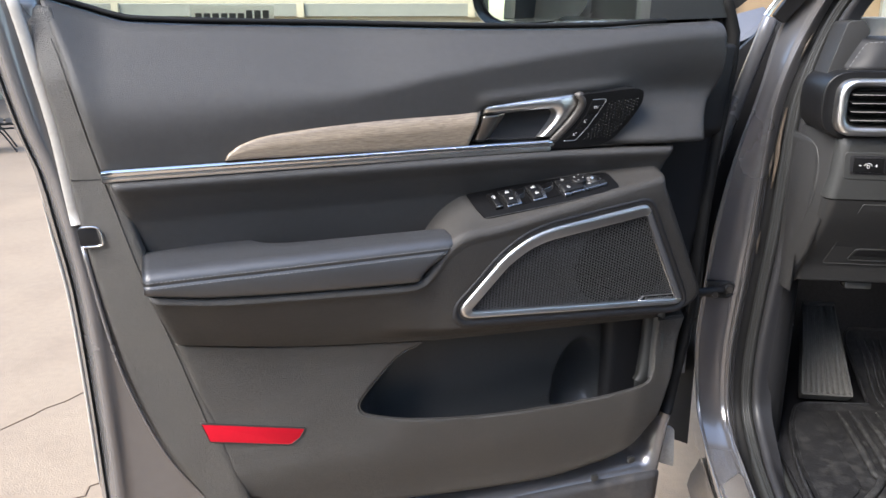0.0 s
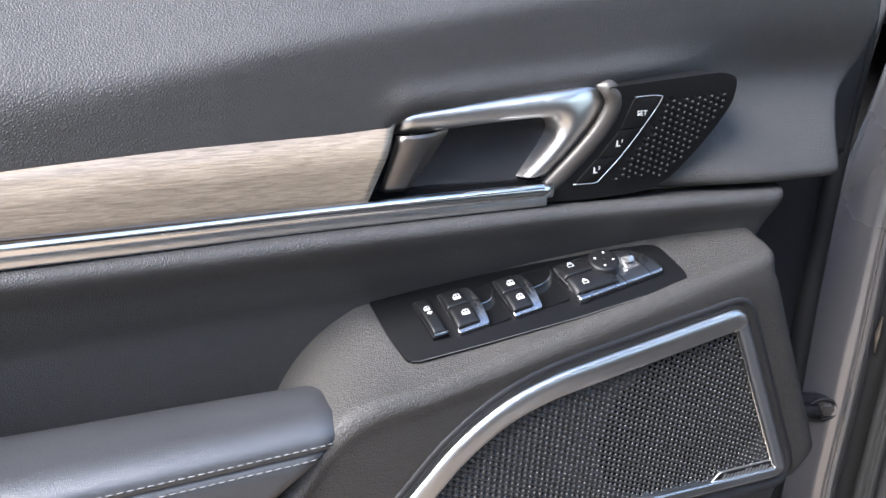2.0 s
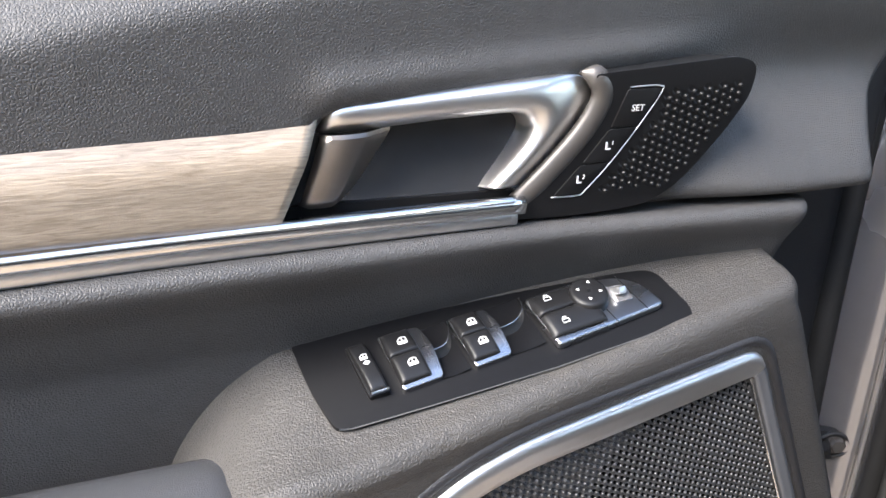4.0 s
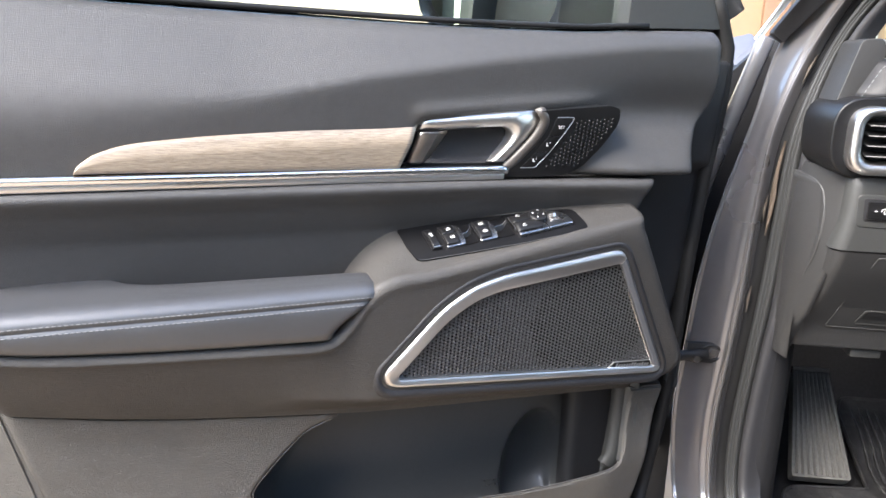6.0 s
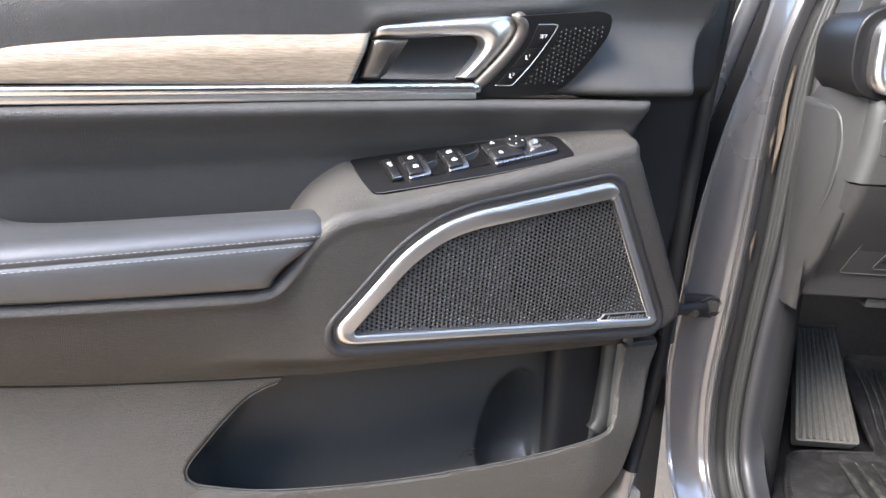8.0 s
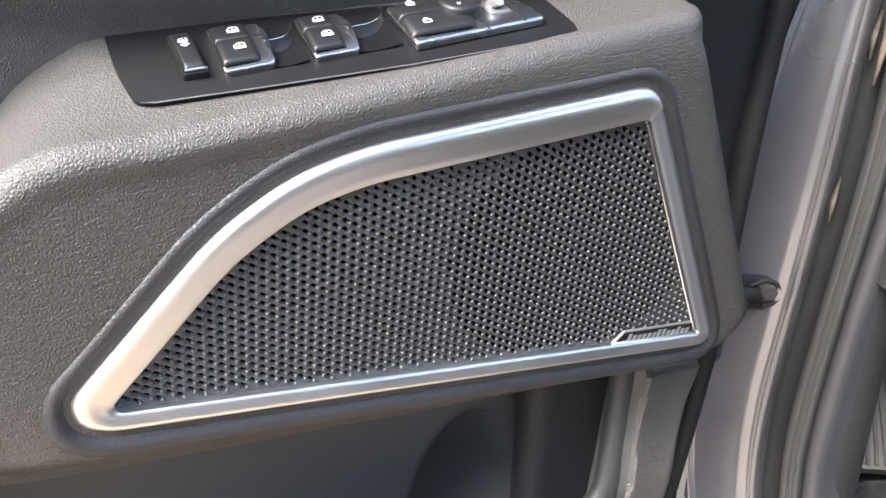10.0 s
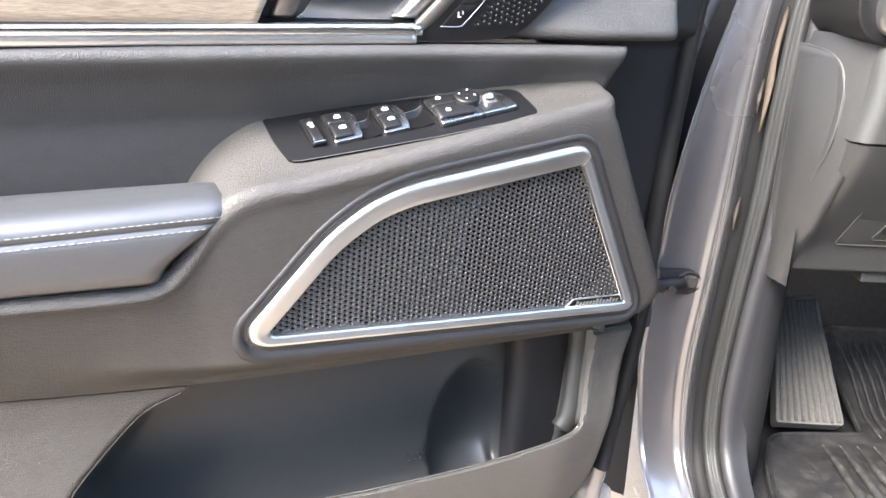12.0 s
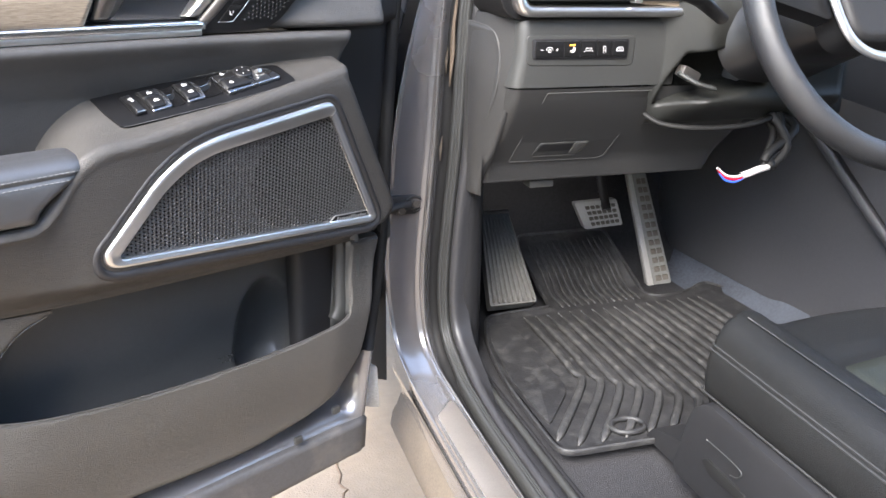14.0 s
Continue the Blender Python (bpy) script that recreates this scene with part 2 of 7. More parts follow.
def sweep(path, section, up=(0, 0, 1), closed=False, scale=None):
    """A section of (side, up) points carried along a path."""
    path = [Vector(p) for p in path]
    n = len(path)
    rows = []
    for i, p in enumerate(path):
        d = path[(i + 1) % n] - path[i - 1] if closed else path[min(i + 1, n - 1)] - path[max(i - 1, 0)]
        d.normalize()
        s = d.cross(Vector(up)).normalized()
        u = s.cross(d).normalized()
        k = scale(i / max(1, n - 1)) if scale else 1.0
        rows.append([p + s * (x * k) + u * (y * k) for x, y in section])
    if closed:
        rows.append(rows[0])
        bm = grid(rows, wrap=True)
        bmesh.ops.remove_doubles(bm, verts=bm.verts, dist=1e-6)
        return bm
    return grid(rows, wrap=True, caps=True)


def ring(r, ry=None, n=10, power=2.0):
    ry = ry or r
    out = []
    for i in range(n):
        c, s = math.cos(2 * math.pi * i / n), math.sin(2 * math.pi * i / n)
        e = 2 / power
        out.append((r * math.copysign(abs(c) ** e, c), ry * math.copysign(abs(s) ** e, s)))
    return out


def slab(poly, place, low, high, bevel=0.0, segments=2, dome=0.0):
    """A plate with an outline in two coordinates; place(x, y, h) gives its points; a rounded top edge."""
    bm = bmesh.new()
    bottom = [bm.verts.new((p[0], p[1], low)) for p in poly]
    top = [bm.verts.new((p[0], p[1], high)) for p in poly]
    bm.faces.new(bottom)
    face = bm.faces.new(top)
    n = len(poly)
    for i in range(n):
        bm.faces.new((bottom[i], bottom[(i + 1) % n], top[(i + 1) % n], top[i]))
    bmesh.ops.recalc_face_normals(bm, faces=bm.faces)
    if bevel:
        bmesh.ops.bevel(bm, geom=list(face.edges), offset=bevel, segments=segments, profile=0.6, affect="EDGES", clamp_overlap=True)
    for v in bm.verts:
        v.co = Vector(place(v.co.x, v.co.y, v.co.z))
    bmesh.ops.recalc_face_normals(bm, faces=bm.faces)
    return bm


def box(size, at=(0, 0, 0), bevel=0.004, segments=2, turn=None):
    bm = bmesh.new()
    bmesh.ops.create_cube(bm, size=1)
    for v in bm.verts:
        v.co = Vector((v.co.x * size[0], v.co.y * size[1], v.co.z * size[2]))
    if bevel:
        bmesh.ops.bevel(bm, geom=list(bm.edges), offset=bevel, segments=segments, profile=0.6, affect="EDGES", clamp_overlap=True)
    if turn:
        bmesh.ops.transform(bm, matrix=pose(0, 0, 0, *turn), verts=bm.verts)
    bmesh.ops.translate(bm, vec=at, verts=bm.verts)
    return bm


def lathe(profile, n=24):
    """Profile of (radius, height) turned round z."""
    return grid([[(r * math.cos(2 * math.pi * i / n), r * math.sin(2 * math.pi * i / n), h) for i in range(n)] for r, h in profile], wrap=True, caps=True)


def part(name, bm, mat, parent=None, label="", flat=False, angle=40):
    me = bpy.data.meshes.new(name)
    for f in bm.faces:
        f.smooth = not flat
    if not flat:
        lim = radians(angle)
        for e in bm.edges:
            if len(e.link_faces) == 2 and e.calc_face_angle(0) > lim:
                e.smooth = False
    bm.to_mesh(me)
    bm.free()
    me.materials.append(mat)
    ob = new(name, me)
    ob.parent = parent
    if label:
        tagged(ob, label)
    return ob


def thing(name, m, label, category, group="", kind=""):
    ob = new(name)
    ob.empty_display_size = 0.05
    ob.matrix_world = m
    return tagged(ob, label, category, group, kind)


def words(name, text, size, m, mat, parent):
    cu = bpy.data.curves.new(name, "FONT")
    cu.body, cu.size, cu.align_x, cu.align_y = text, size, "CENTER", "CENTER"
    cu.extrude = 0.0001
    cu.materials.append(mat)
    ob = new(name, cu)
    ob.parent = parent
    ob.matrix_local = m
    return ob


# door: x along it from the latch edge to the hinges, y into it, z up; w is the height of a surface towards the cabin
DOOR = pose(-0.3174, 0.9219, 0, 0, 0, 19)
# car: x to its right, y ahead, z up, from the foot of the hinge pillar
CAR = pose(0.5, 1.2, 0, 0, 0, -8)


def D(u, v, w):
    return (u, -w, v)


BEZEL = material("fine black bezel plastic", (0.0045, 0.0045, 0.005), 0.55, grain=("noise", 1400, 0.00005), vary=0.08, spec=0.14)
CAPS = material("black switch cap plastic", (0.007, 0.007, 0.0075), 0.42, grain=("noise", 1600, 0.00004), vary=0.08, spec=0.30)
SCOOP = material("polished black plastic", (0.005, 0.005, 0.0055), 0.24, vary=0.05, spec=0.25)
SWITCHMET = material("silver switch surround", (0.43, 0.43, 0.44), 0.27, metal=1.0, vary=0.04)
# near-black that puts the shade into the grille slots
SLOTSHADE = material("black shade in the slots", (0.006, 0.006, 0.006), 0.9, vary=0.1, spec=0.05)
GUNMETAL = material("grey satin rim", (0.34, 0.33, 0.325), 0.38, metal=0.9, vary=0.04)
GLOSSY = material("smooth black recess plastic", (0.022, 0.023, 0.025), 0.20, vary=0.05)
DUSTY = material("dust-grey ribbed rubber", (0.15, 0.148, 0.140), 0.66, grain=("noise", 300, 0.0005), dust=((0.18, 0.176, 0.165), 0.7, 12), vary=0.15)
DARKTRIM = material("dark opening trim", (0.022, 0.022, 0.024), 0.5, grain=("noise", 700, 0.0002), vary=0.1)
CARPETB = material("blue-grey carpet", (0.048, 0.054, 0.066), 0.95, grain=("noise", 500, 0.0015), vary=0.25, spec=0.1)
KNEE = material("dark grey moulded plastic", (0.024, 0.024, 0.024), 0.5, grain=("noise", 800, 0.0003), vary=0.1, spec=0.4)
SHROUD = material("dark column plastic", (0.013, 0.0135, 0.0125), 0.5, grain=("noise", 700, 0.0002), vary=0.1, spec=0.3)
CONSOLE = material("charcoal console plastic", (0.032, 0.0325, 0.036), 0.5, grain=("noise", 600, 0.0003), vary=0.12, spec=0.5)
WHEEL = material("dark grey wheel leather", (0.013, 0.0135, 0.015), 0.42, grain=("leather", 900, 0.00012), vary=0.1, spec=0.6)
# lighter grey that draws the highlights along plastic edges
EDGEGLINT = material("pale plastic edge highlight", (0.046, 0.046, 0.045), 0.5, vary=0.15)
PEDAL = material("dusty aluminium pedal", (0.36, 0.35, 0.33), 0.5, metal=0.35, vary=0.15, vary_scale=30)
TILE = material("dusty pedal rubber", (0.09, 0.08, 0.065), 0.7, vary=0.25, vary_scale=40)
SCUFF = material("brushed sill metal", (0.48, 0.44, 0.40), 0.36, metal=0.8, vary=0.08, vary_scale=25)
TAN = material("tan painted wall", (0.20, 0.14, 0.080), 0.85, grain=("noise", 120, 0.003), vary=0.1)


# ---- ground and surroundings ----
bm = bmesh.new()
bmesh.ops.create_grid(bm, x_segments=60, y_segments=60, size=60)
ground = tagged(part("ground", bm, CONCRETE), "pale tan concrete driveway with fine cracks", "ground", kind="structure")


def crack(points, seed):
    rnd = random.Random(seed)
    path = []
    for p in spline([(*p, 0.0) for p in points], 14):
        path.append((p.x + rnd.uniform(-0.012, 0.012), p.y + rnd.uniform(-0.012, 0.012), 0.001))
    return sweep(path, [(-0.003, 0), (0, 0.0015), (0.003, 0)])


CRACKMAT = material("dark crack filling", (0.16, 0.11, 0.075), 0.95, vary=0.3, vary_scale=30)
for k, pts in enumerate([[(-1.5, 1.9), (-1.15, 2.5), (-1.0, 2.9), (-0.7, 3.3)], [(-1.02, 1.6), (-0.86, 2.0), (-0.62, 2.2)], [(0.43, 1.55), (0.50, 1.8), (0.48, 2.3)]]):
    part("crack", crack(pts, k), CRACKMAT, ground)


def wall(name, a, b, z0, z1, thick, mat, label):
    a, b = Vector((*a, 0)), Vector((*b, 0))
    d = b - a
    bm = box((d.length, thick, z1 - z0), (0, 0, (z0 + z1) / 2), 0.01, 1)
    ob = tagged(part(name, bm, mat), label, "wall", kind="structure")
    ob.matrix_world = Matrix.Translation((a + b) / 2) @ pose(0, 0, 0, 0, 0, math.degrees(math.atan2(d.y, d.x)))
    return ob


# a long low building across the drive, with a grey base board, seen over the door
wall("wall_north", (-16, 12.2), (3.2, 12.2), 0, 3.4, 0.3, STUCCO, "cream stucco wall across the driveway")
base_board = wall("trim", (-16, 12.0), (3.2, 12.0), 1.16, 1.34, 0.06, BAND, "grey painted board along the cream wall")
for x in (-7.2, -4.6, -2.0, 0.4):
    part("batten", box((0.10, 0.05, 0.20), (x + 6.4, -0.05, 1.25), 0.005), STUCCO, base_board)
# an added wall, out of view, that gives the pillar paint something brown to reflect
unseen_wall_west = wall("unseen_wall_west", (-7.5, 2.4), (-7.5, 12.0), 0, 3.8, 0.3, TIMBER, "unseen brown wall added to darken the pillar's reflections")
# the house behind the camera, under timber eaves, seen in the mirror
wall("wall_south", (-9, -5.2), (7, -5.2), 0, 3.2, 0.3, STUCCO, "cream stucco house wall behind the car")
# a tan building beyond the bonnet, with pale and brown posts
east_wall = wall("wall_east", (1.0, 10.4), (9.0, 9.0), 0, 3.6, 0.3, TAN, "tan wall with posts beyond the bonnet")
for k in range(9):
    part("post", box((0.28, 0.10, 3.5), (-3.6 + 0.9 * k, -0.2, 1.75), 0.01), TIMBER if k % 2 else BAND, east_wall)

# a thin metal stand on the driveway beyond the door
stand = thing("metal_stand", pose(-3.806, 7.268, 0, 0, 0, 27), "thin black metal stand on the driveway", "stand")
IRON = material("black painted iron", (0.03, 0.028, 0.026), 0.5, metal=0.4, vary=0.1)
for y in (0.0, 0.35):
    for x, side in ((0.0, 1), (-0.62, -1)):
        part("leg", sweep(spline([(x, y, 0.008), (x - side * 0.055, y, 0.11), (x - side * 0.113, y, 0.200), (x - side * 0.16, y, 0.235)], 5), ring(0.008, n=8), up=(0, 1, 0)), IRON, stand)
    for z in (0.222, 0.258):
        part("rail", sweep([(-0.62, y, z), (0.0, y, z)], ring(0.008, n=8)), IRON, stand)
for k in range(9):
    part("slat", box((0.05, 0.37, 0.008), (-0.58 + 0.068 * k, 0.175, 0.272), 0.002, 1), IRON, stand)
BINPL = material("smooth pocket plastic", (0.042, 0.0435, 0.0440), 0.40, grain=("noise", 900, 0.0001), vary=0.08)
PALE = material("pale grey worn rubber", (0.30, 0.29, 0.27), 0.7, vary=0.25, vary_scale=20)
# pale colour for grey paint edges that catch sun and ground light
LITPAINT = material("pale grey lit paint", (0.34, 0.32, 0.29), 0.38, vary=0.1)
DARKRIM = material("smoked satin plastic", (0.055, 0.050, 0.046), 0.40, metal=0.3, vary=0.05)
LIP = material("dark grained lip", (0.015, 0.015, 0.017), 0.5, grain=("leather", 800, 0.00012), vary=0.08)
SLATE = material("slate satin frame side", (0.085, 0.09, 0.10), 0.36, metal=0.3, vary=0.06)
LEDGE = material("road-filmed grey plastic", (0.050, 0.050, 0.053), 0.5, grain=("noise", 300, 0.0004), dust=((0.16, 0.145, 0.13), 0.5, 14), vary=0.15)
# ---- the open driver's door ----
door = thing("driver_door", DOOR, "open front car door with charcoal trim, wood inlay and speaker", "car door")

face_rear = curve1([(0.40, 0.105), (0.627, 0.042), (0.767, 0.003), (0.902, -0.037), (1.006, -0.063), (1.024, -0.068), (1.078, -0.080), (1.142, -0.094), (1.167, -0.102), (1.20, -0.114)])
trim_rear = curve1([(0.40, 0.10), (0.52, 0.045), (0.655, -0.033), (0.778, -0.072), (0.909, -0.092), (0.967, -0.099), (1.06, -0.108), (1.141, -0.121), (1.186, -0.129), (1.21, -0.134)])
hem_rear = curve1([(0.38, -0.108), (0.583, -0.117), (0.705, -0.119), (0.854, -0.124), (0.951, -0.135), (1.014, -0.144), (1.058, -0.157), (1.093, -0.165), (1.134, -0.173), (1.20, -0.184), (1.30, -0.20)])
belt = curve1([(-0.12, 1.215), (-0.091, 1.2053), (-0.072, 1.1996), (-0.050, 1.1925), (-0.027, 1.1864), (0.02, 1.1840), (0.21, 1.180), (0.45, 1.176), (0.56, 1.177), (0.63, 1.181), (0.77, 1.186)])
crest = curve1([(-0.12, 1.125), (-0.047, 1.094), (0.20, 1.099), (0.34, 1.121), (0.49, 1.143), (0.69, 1.163), (0.77, 1.166)])


def roll(d, r):
    """How far a surface has turned away, at a distance d from its edge."""
    return 0.0 if d >= r else r - math.sqrt(max(0.0, r * r - (r - d) ** 2))


def sheet(left, right, low, high, depth, nu, nv, skirt=0.02, edge=0.006, mid=None):
    """A trim panel between four edges: depth(u, v) is its height; its rim rolls back and ends in a skirt."""
    mid = mid or (lambda s, v: 0)
    rows = []
    vm = 0.5 * (low(0.3) + high(0.3))
    for i in range(nu + 3):
        s = min(1.0, max(0.0, (i - 1) / nu))
        s = s - 0.12 * math.sin(2 * math.pi * s) / (2 * math.pi)
        u0 = left(vm) + s * (right(vm) - left(vm))
        row = []
        for j in range(nv + 3):
            t = min(1.0, max(0.0, (j - 1) / nv))
            t = t - 0.5 * math.sin(2 * math.pi * t) / (2 * math.pi)
            v = low(u0) + t * (high(u0) - low(u0))
            u = left(v) + s * (right(v) - left(v))
            v = low(u) + t * (high(u) - low(u))
            w = depth(u, v)
            w -= roll(min(u - left(v), right(v) - u), edge) + roll(min(v - low(u), high(u) - v), edge)
            if i in (0, nu + 2) or j in (0, nv + 2):
                w -= skirt
            row.append(D(u, v, w))
        rows.append(row)
    return grid(rows)


# painted shell and the rim beyond the trim
shell_right = curve1([(0.36, 0.718), (0.46, 0.728), (0.60, 0.752), (0.75, 0.776), (0.88, 0.784), (1.03, 0.798), (1.11, 0.809), (1.155, 0.810), (1.22, 0.786)])
def shell_depth(u, v):
    d = u - hem_rear(v)
    edge0 = 0.15 - 0.090 * smooth(0.97, 1.06, v)
    inner = smooth(edge0, edge0 + 0.045, d) * smooth(0.0, 0.04, v - 0.47) * smooth(0.0, 0.03, shell_right(v) - u - 0.012)
    return -0.040 - 0.075 * inner - 0.020 * (1 - smooth(0.0, 0.022, d)) + 0.008 * math.exp(-((d - 0.026) / 0.006) ** 2)


shell = part("door_shell", sheet(hem_rear, shell_right, lambda u: 0.405 + 0.012 * smooth(0.3, 0.75, u), belt, shell_depth, 120, 40, skirt=0.10, edge=0.008), PAINT, door, "grey metallic painted door shell")
part("outer_skin", sheet(lambda v: hem_rear(v) - 0.002, shell_right, lambda u: 0.40, belt, lambda u, v: -0.145 - 0.02 * math.sin((v - 0.4) * 3.5), 12, 12, skirt=-0.08), PAINT, door)
hem_path = [D(hem_rear(v) + 0.008, v, -0.054) for v in [0.42 + 0.03 * k for k in range(28)]]
part("hem_seal", sweep(hem_path, ring(0.0016, 0.0045, 8), up=(0, 1, 0)), RUBBER, door, "thin black rubber seal")
# rolled paint bead beside the end strip, above and below the latch
part("rim_bead", sweep([D(trim_rear(v) - 0.0045, v, -0.031) for v in [0.956 + 0.02 * k for k in range(14)]], ring(0.0062, 0.0030, 14), up=(0, 1, 0)), LITPAINT, door, "paint bead coloured pale as if lit")
part("rim_bead", sweep([D(trim_rear(v) - 0.0035, v, -0.033) for v in [0.50 + 0.0215 * k for k in range(21)]], ring(0.0036, 0.005, 14), up=(0, 1, 0), scale=lambda t: 0.3 + 0.7 * t), PAINT, door, "painted fold beside the trim")
# the flange's sunlit edge, drawn as a pale line
part("hem_flange", sweep([D(hem_rear(v) + 0.0018, v, -0.050) for v in [0.60 + 0.02 * k for k in range(21)]], ring(0.0022, 0.0040, 8), up=(0, 1, 0), scale=lambda t: smooth(0.0, 0.1, t) * smooth(1.0, 0.8, t) + 0.05), LITPAINT, door, "flange edge coloured pale as if sunlit")


# grained end strip between the trim face and the rim
def end_depth(u, v):
    top = 0.42 * max(0.0, v - 1.125)
    return -0.010 - 0.30 * max(0.0, face_rear(v) - u) - top


part("end_strip", sheet(trim_rear, lambda v: face_rear(v) + 0.012, lambda u: 0.50, lambda u: 1.200, end_depth, 14, 80, skirt=0.02, edge=0.004), PANEL, door, "grained end strip of the trim")
part("strip_seam", sweep([D(trim_rear(1.010) + 0.002 + 0.034 * k / 6, 1.0095 + 0.0012 * k / 6, end_depth(trim_rear(1.010) + 0.034 * k / 6, 1.01) + 0.0002) for k in range(7)], ring(0.0009, n=6), up=(0, 1, 0)), RUBBER, door)
part("face_edge", sweep([D(face_rear(v) - 0.0035, v, end_depth(face_rear(v) - 0.0035, v) + 0.0004) for v in [0.66 + 0.018 * k for k in range(29)]], ring(0.0011, n=6), up=(0, 1, 0)), PANEL, door)
latch = part("latch_slot", slab(rounded([(-0.100, 0.9325), (-0.078, 0.934), (-0.081, 0.9535), (-0.102, 0.953)], 0.003), D, -0.05, -0.0195, 0.001), MATTE, door, "black latch opening")
part("striker_rim", sweep(spline([D(-0.098, 0.9545, -0.020), D(-0.084, 0.955, -0.018), D(-0.0775, 0.950, -0.017), D(-0.0755, 0.936, -0.016), D(-0.080, 0.932, -0.018), D(-0.099, 0.931, -0.021)], 5), ring(0.0014, n=6), up=(0, 1, 0)), BRIGHT, latch, "bright metal lip")


HANDLE_WELL = [(0.362, 1.022), (0.484, 1.022), (0.513, 1.076), (0.510, 1.086), (0.500, 1.0875), (0.386, 1.0785)]
KEYPAD_WELL = [(0.476, 1.020), (0.540, 1.0245), (0.558, 1.029), (0.583, 1.051), (0.599, 1.077), (0.601, 1.088), (0.591, 1.094), (0.508, 1.087)]


# soft upper panel, with a crest that sharpens towards the hinges
def upper_depth(u, v):
    c = crest(u)
    soft = 0.0022 + 0.013 * (1 - smooth(-0.04, 0.30, u))
    over = soft * math.log1p(math.exp(min(40, (v - c) / soft)))
    under = soft * math.log1p(math.exp(min(40, (c - v) / soft)))
    w = 0.020 - 0.78 * over - 0.17 * under
    if 0.35 < u < 0.64 and v < 1.10:
        w -= 0.030 * smooth(0.001, 0.005, edge_gap(HANDLE_WELL, u, v)[0]) + 0.012 * smooth(0.002, 0.007, edge_gap(KEYPAD_WELL, u, v)[0])
    # a swelling lip along the top of the handle opening
    w += 0.0042 * math.exp(-((v - 1.0865 - 0.082 * (u - 0.387)) / 0.0075) ** 2) * smooth(0.372, 0.392, u) * smooth(0.62, 0.54, u)
    # towards the hinges the lower half swells out to meet the middle panel
    w -= 0.010 * math.exp(-((v - 1.090) / 0.030) ** 2) * smooth(0.54, 0.68, u)
    fold = 0.003 * math.log1p(math.exp(min(40, (1.088 - v) / 0.003)))
    w += 0.027 * min(1.0, fold / 0.064) * smooth(0.515, 0.655, u) * (1 - 0.5 * smooth(0.69, 0.76, u))
    return w


strip_low = curve1([(-0.07, 1.0125), (0.13, 1.0155), (0.36, 1.0185), (0.48, 1.020), (0.75, 1.021)])
upper = part("upper_panel", sheet(lambda v: face_rear(v), curve1([(1.0, 0.713), (1.025, 0.713), (1.045, 0.716), (1.07, 0.728), (1.09, 0.744), (1.105, 0.751), (1.125, 0.750), (1.155, 0.743), (1.19, 0.740)]), lambda u: strip_low(u) + 0.001, lambda u: belt(u) - 0.004, upper_depth, 150, 60, edge=0.010), SOFT, door, "soft charcoal leatherette upper panel")
part("belt_seal", sweep([D(u, belt(u) + 0.001, upper_depth(u, belt(u) - 0.004) - 0.006) for u in [-0.115 + 0.0225 * k for k in range(35)]], ring(0.0030, 0.0035, 8), up=(0, 1, 0)), RUBBER, door, "black rubber belt seal")

# wood inlay and chrome line
wood_top = spline([(0.067, 1.0285, 0), (0.070, 1.0345, 0), (0.077, 1.0405, 0), (0.088, 1.0468, 0), (0.115, 1.0548, 0), (0.17, 1.0612, 0), (0.237, 1.0678, 0), (0.31, 1.0738, 0), (0.3855, 1.0798, 0)], 8)


def wood_blade():
    """A convex blade: its upper half leans back to the sky, its rim is rounded and ends in a skirt."""
    rows = []
    n = len(wood_top)
    for i, p in enumerate(wood_top):
        k = i / (n - 1)
        foot = Vector((0.067 + (p.x - 0.067) * (1 - 0.0635 * k ** 3), 1.0280 + 0.0022 * k, 0))
        tall = (p - foot).length
        row = []
        for j in range(17):
            t = min(1.0, max(0.0, (j - 1) / 14))
            q = foot.lerp(p, t)
            lean = 0.40 * tall * max(0.0, t - 0.52) ** 1.15 + 0.04 * tall * max(0.0, 0.3 - t)
            h = 0.0072 - lean - 0.6 * roll(min(t, 1 - t) * tall, 0.0022) - (0.012 if j in (0, 16) else 0)
            row.append(D(q.x, q.y, h + upper_depth(min(q.x, 0.350), min(q.y, 1.06))))
        rows.append(row)
    rows.append([(x, y + 0.014, z) for x, y, z in rows[-1]])
    return grid(rows)


part("wood_inlay", wood_blade(), WOOD, door, "grey-brown open-grain wood inlay")
def strip_path(dv, w):
    return [D(u, strip_low(u) + dv, upper_depth(min(u, 0.350), strip_low(u) + 0.01) + w + 0.02 * max(0.0, u - 0.35)) for u in [min(0.4845, -0.067 + 0.0136 * k) for k in range(42)]]


part("chrome_line", sweep(strip_path(0.0085, 0.002), [(-0.0042, 0), (-0.0036, 0.0030), (-0.0018, 0.0047), (0.0004, 0.0050), (0.0028, 0.0042), (0.0046, 0.0036), (0.0047, 0)], up=(0, -1, 0)), BRIGHT, door, "bright chrome line under the wood")
part("lower_line", sweep(strip_path(0.0018, 0.0005)[:-1] + [tuple(0.45 * a + 0.55 * b for a, b in zip(*strip_path(0.0018, 0.0005)[-2:]))], [(-0.0042, -0.002), (-0.0040, 0.0030), (-0.0030, 0.0036), (0.0026, 0.0038), (0.0040, 0.0024), (0.0042, -0.002)], up=(0, -1, 0)), CHROME, door, "satin grey lower line")

# pull handle: a chrome bar that bends down into a hook, over a scooped recess
def HP(x, y, h):
    return D(x, y, h + 0.010 + 0.085 * (x - 0.5) + 0.2 * (y - 1.055))


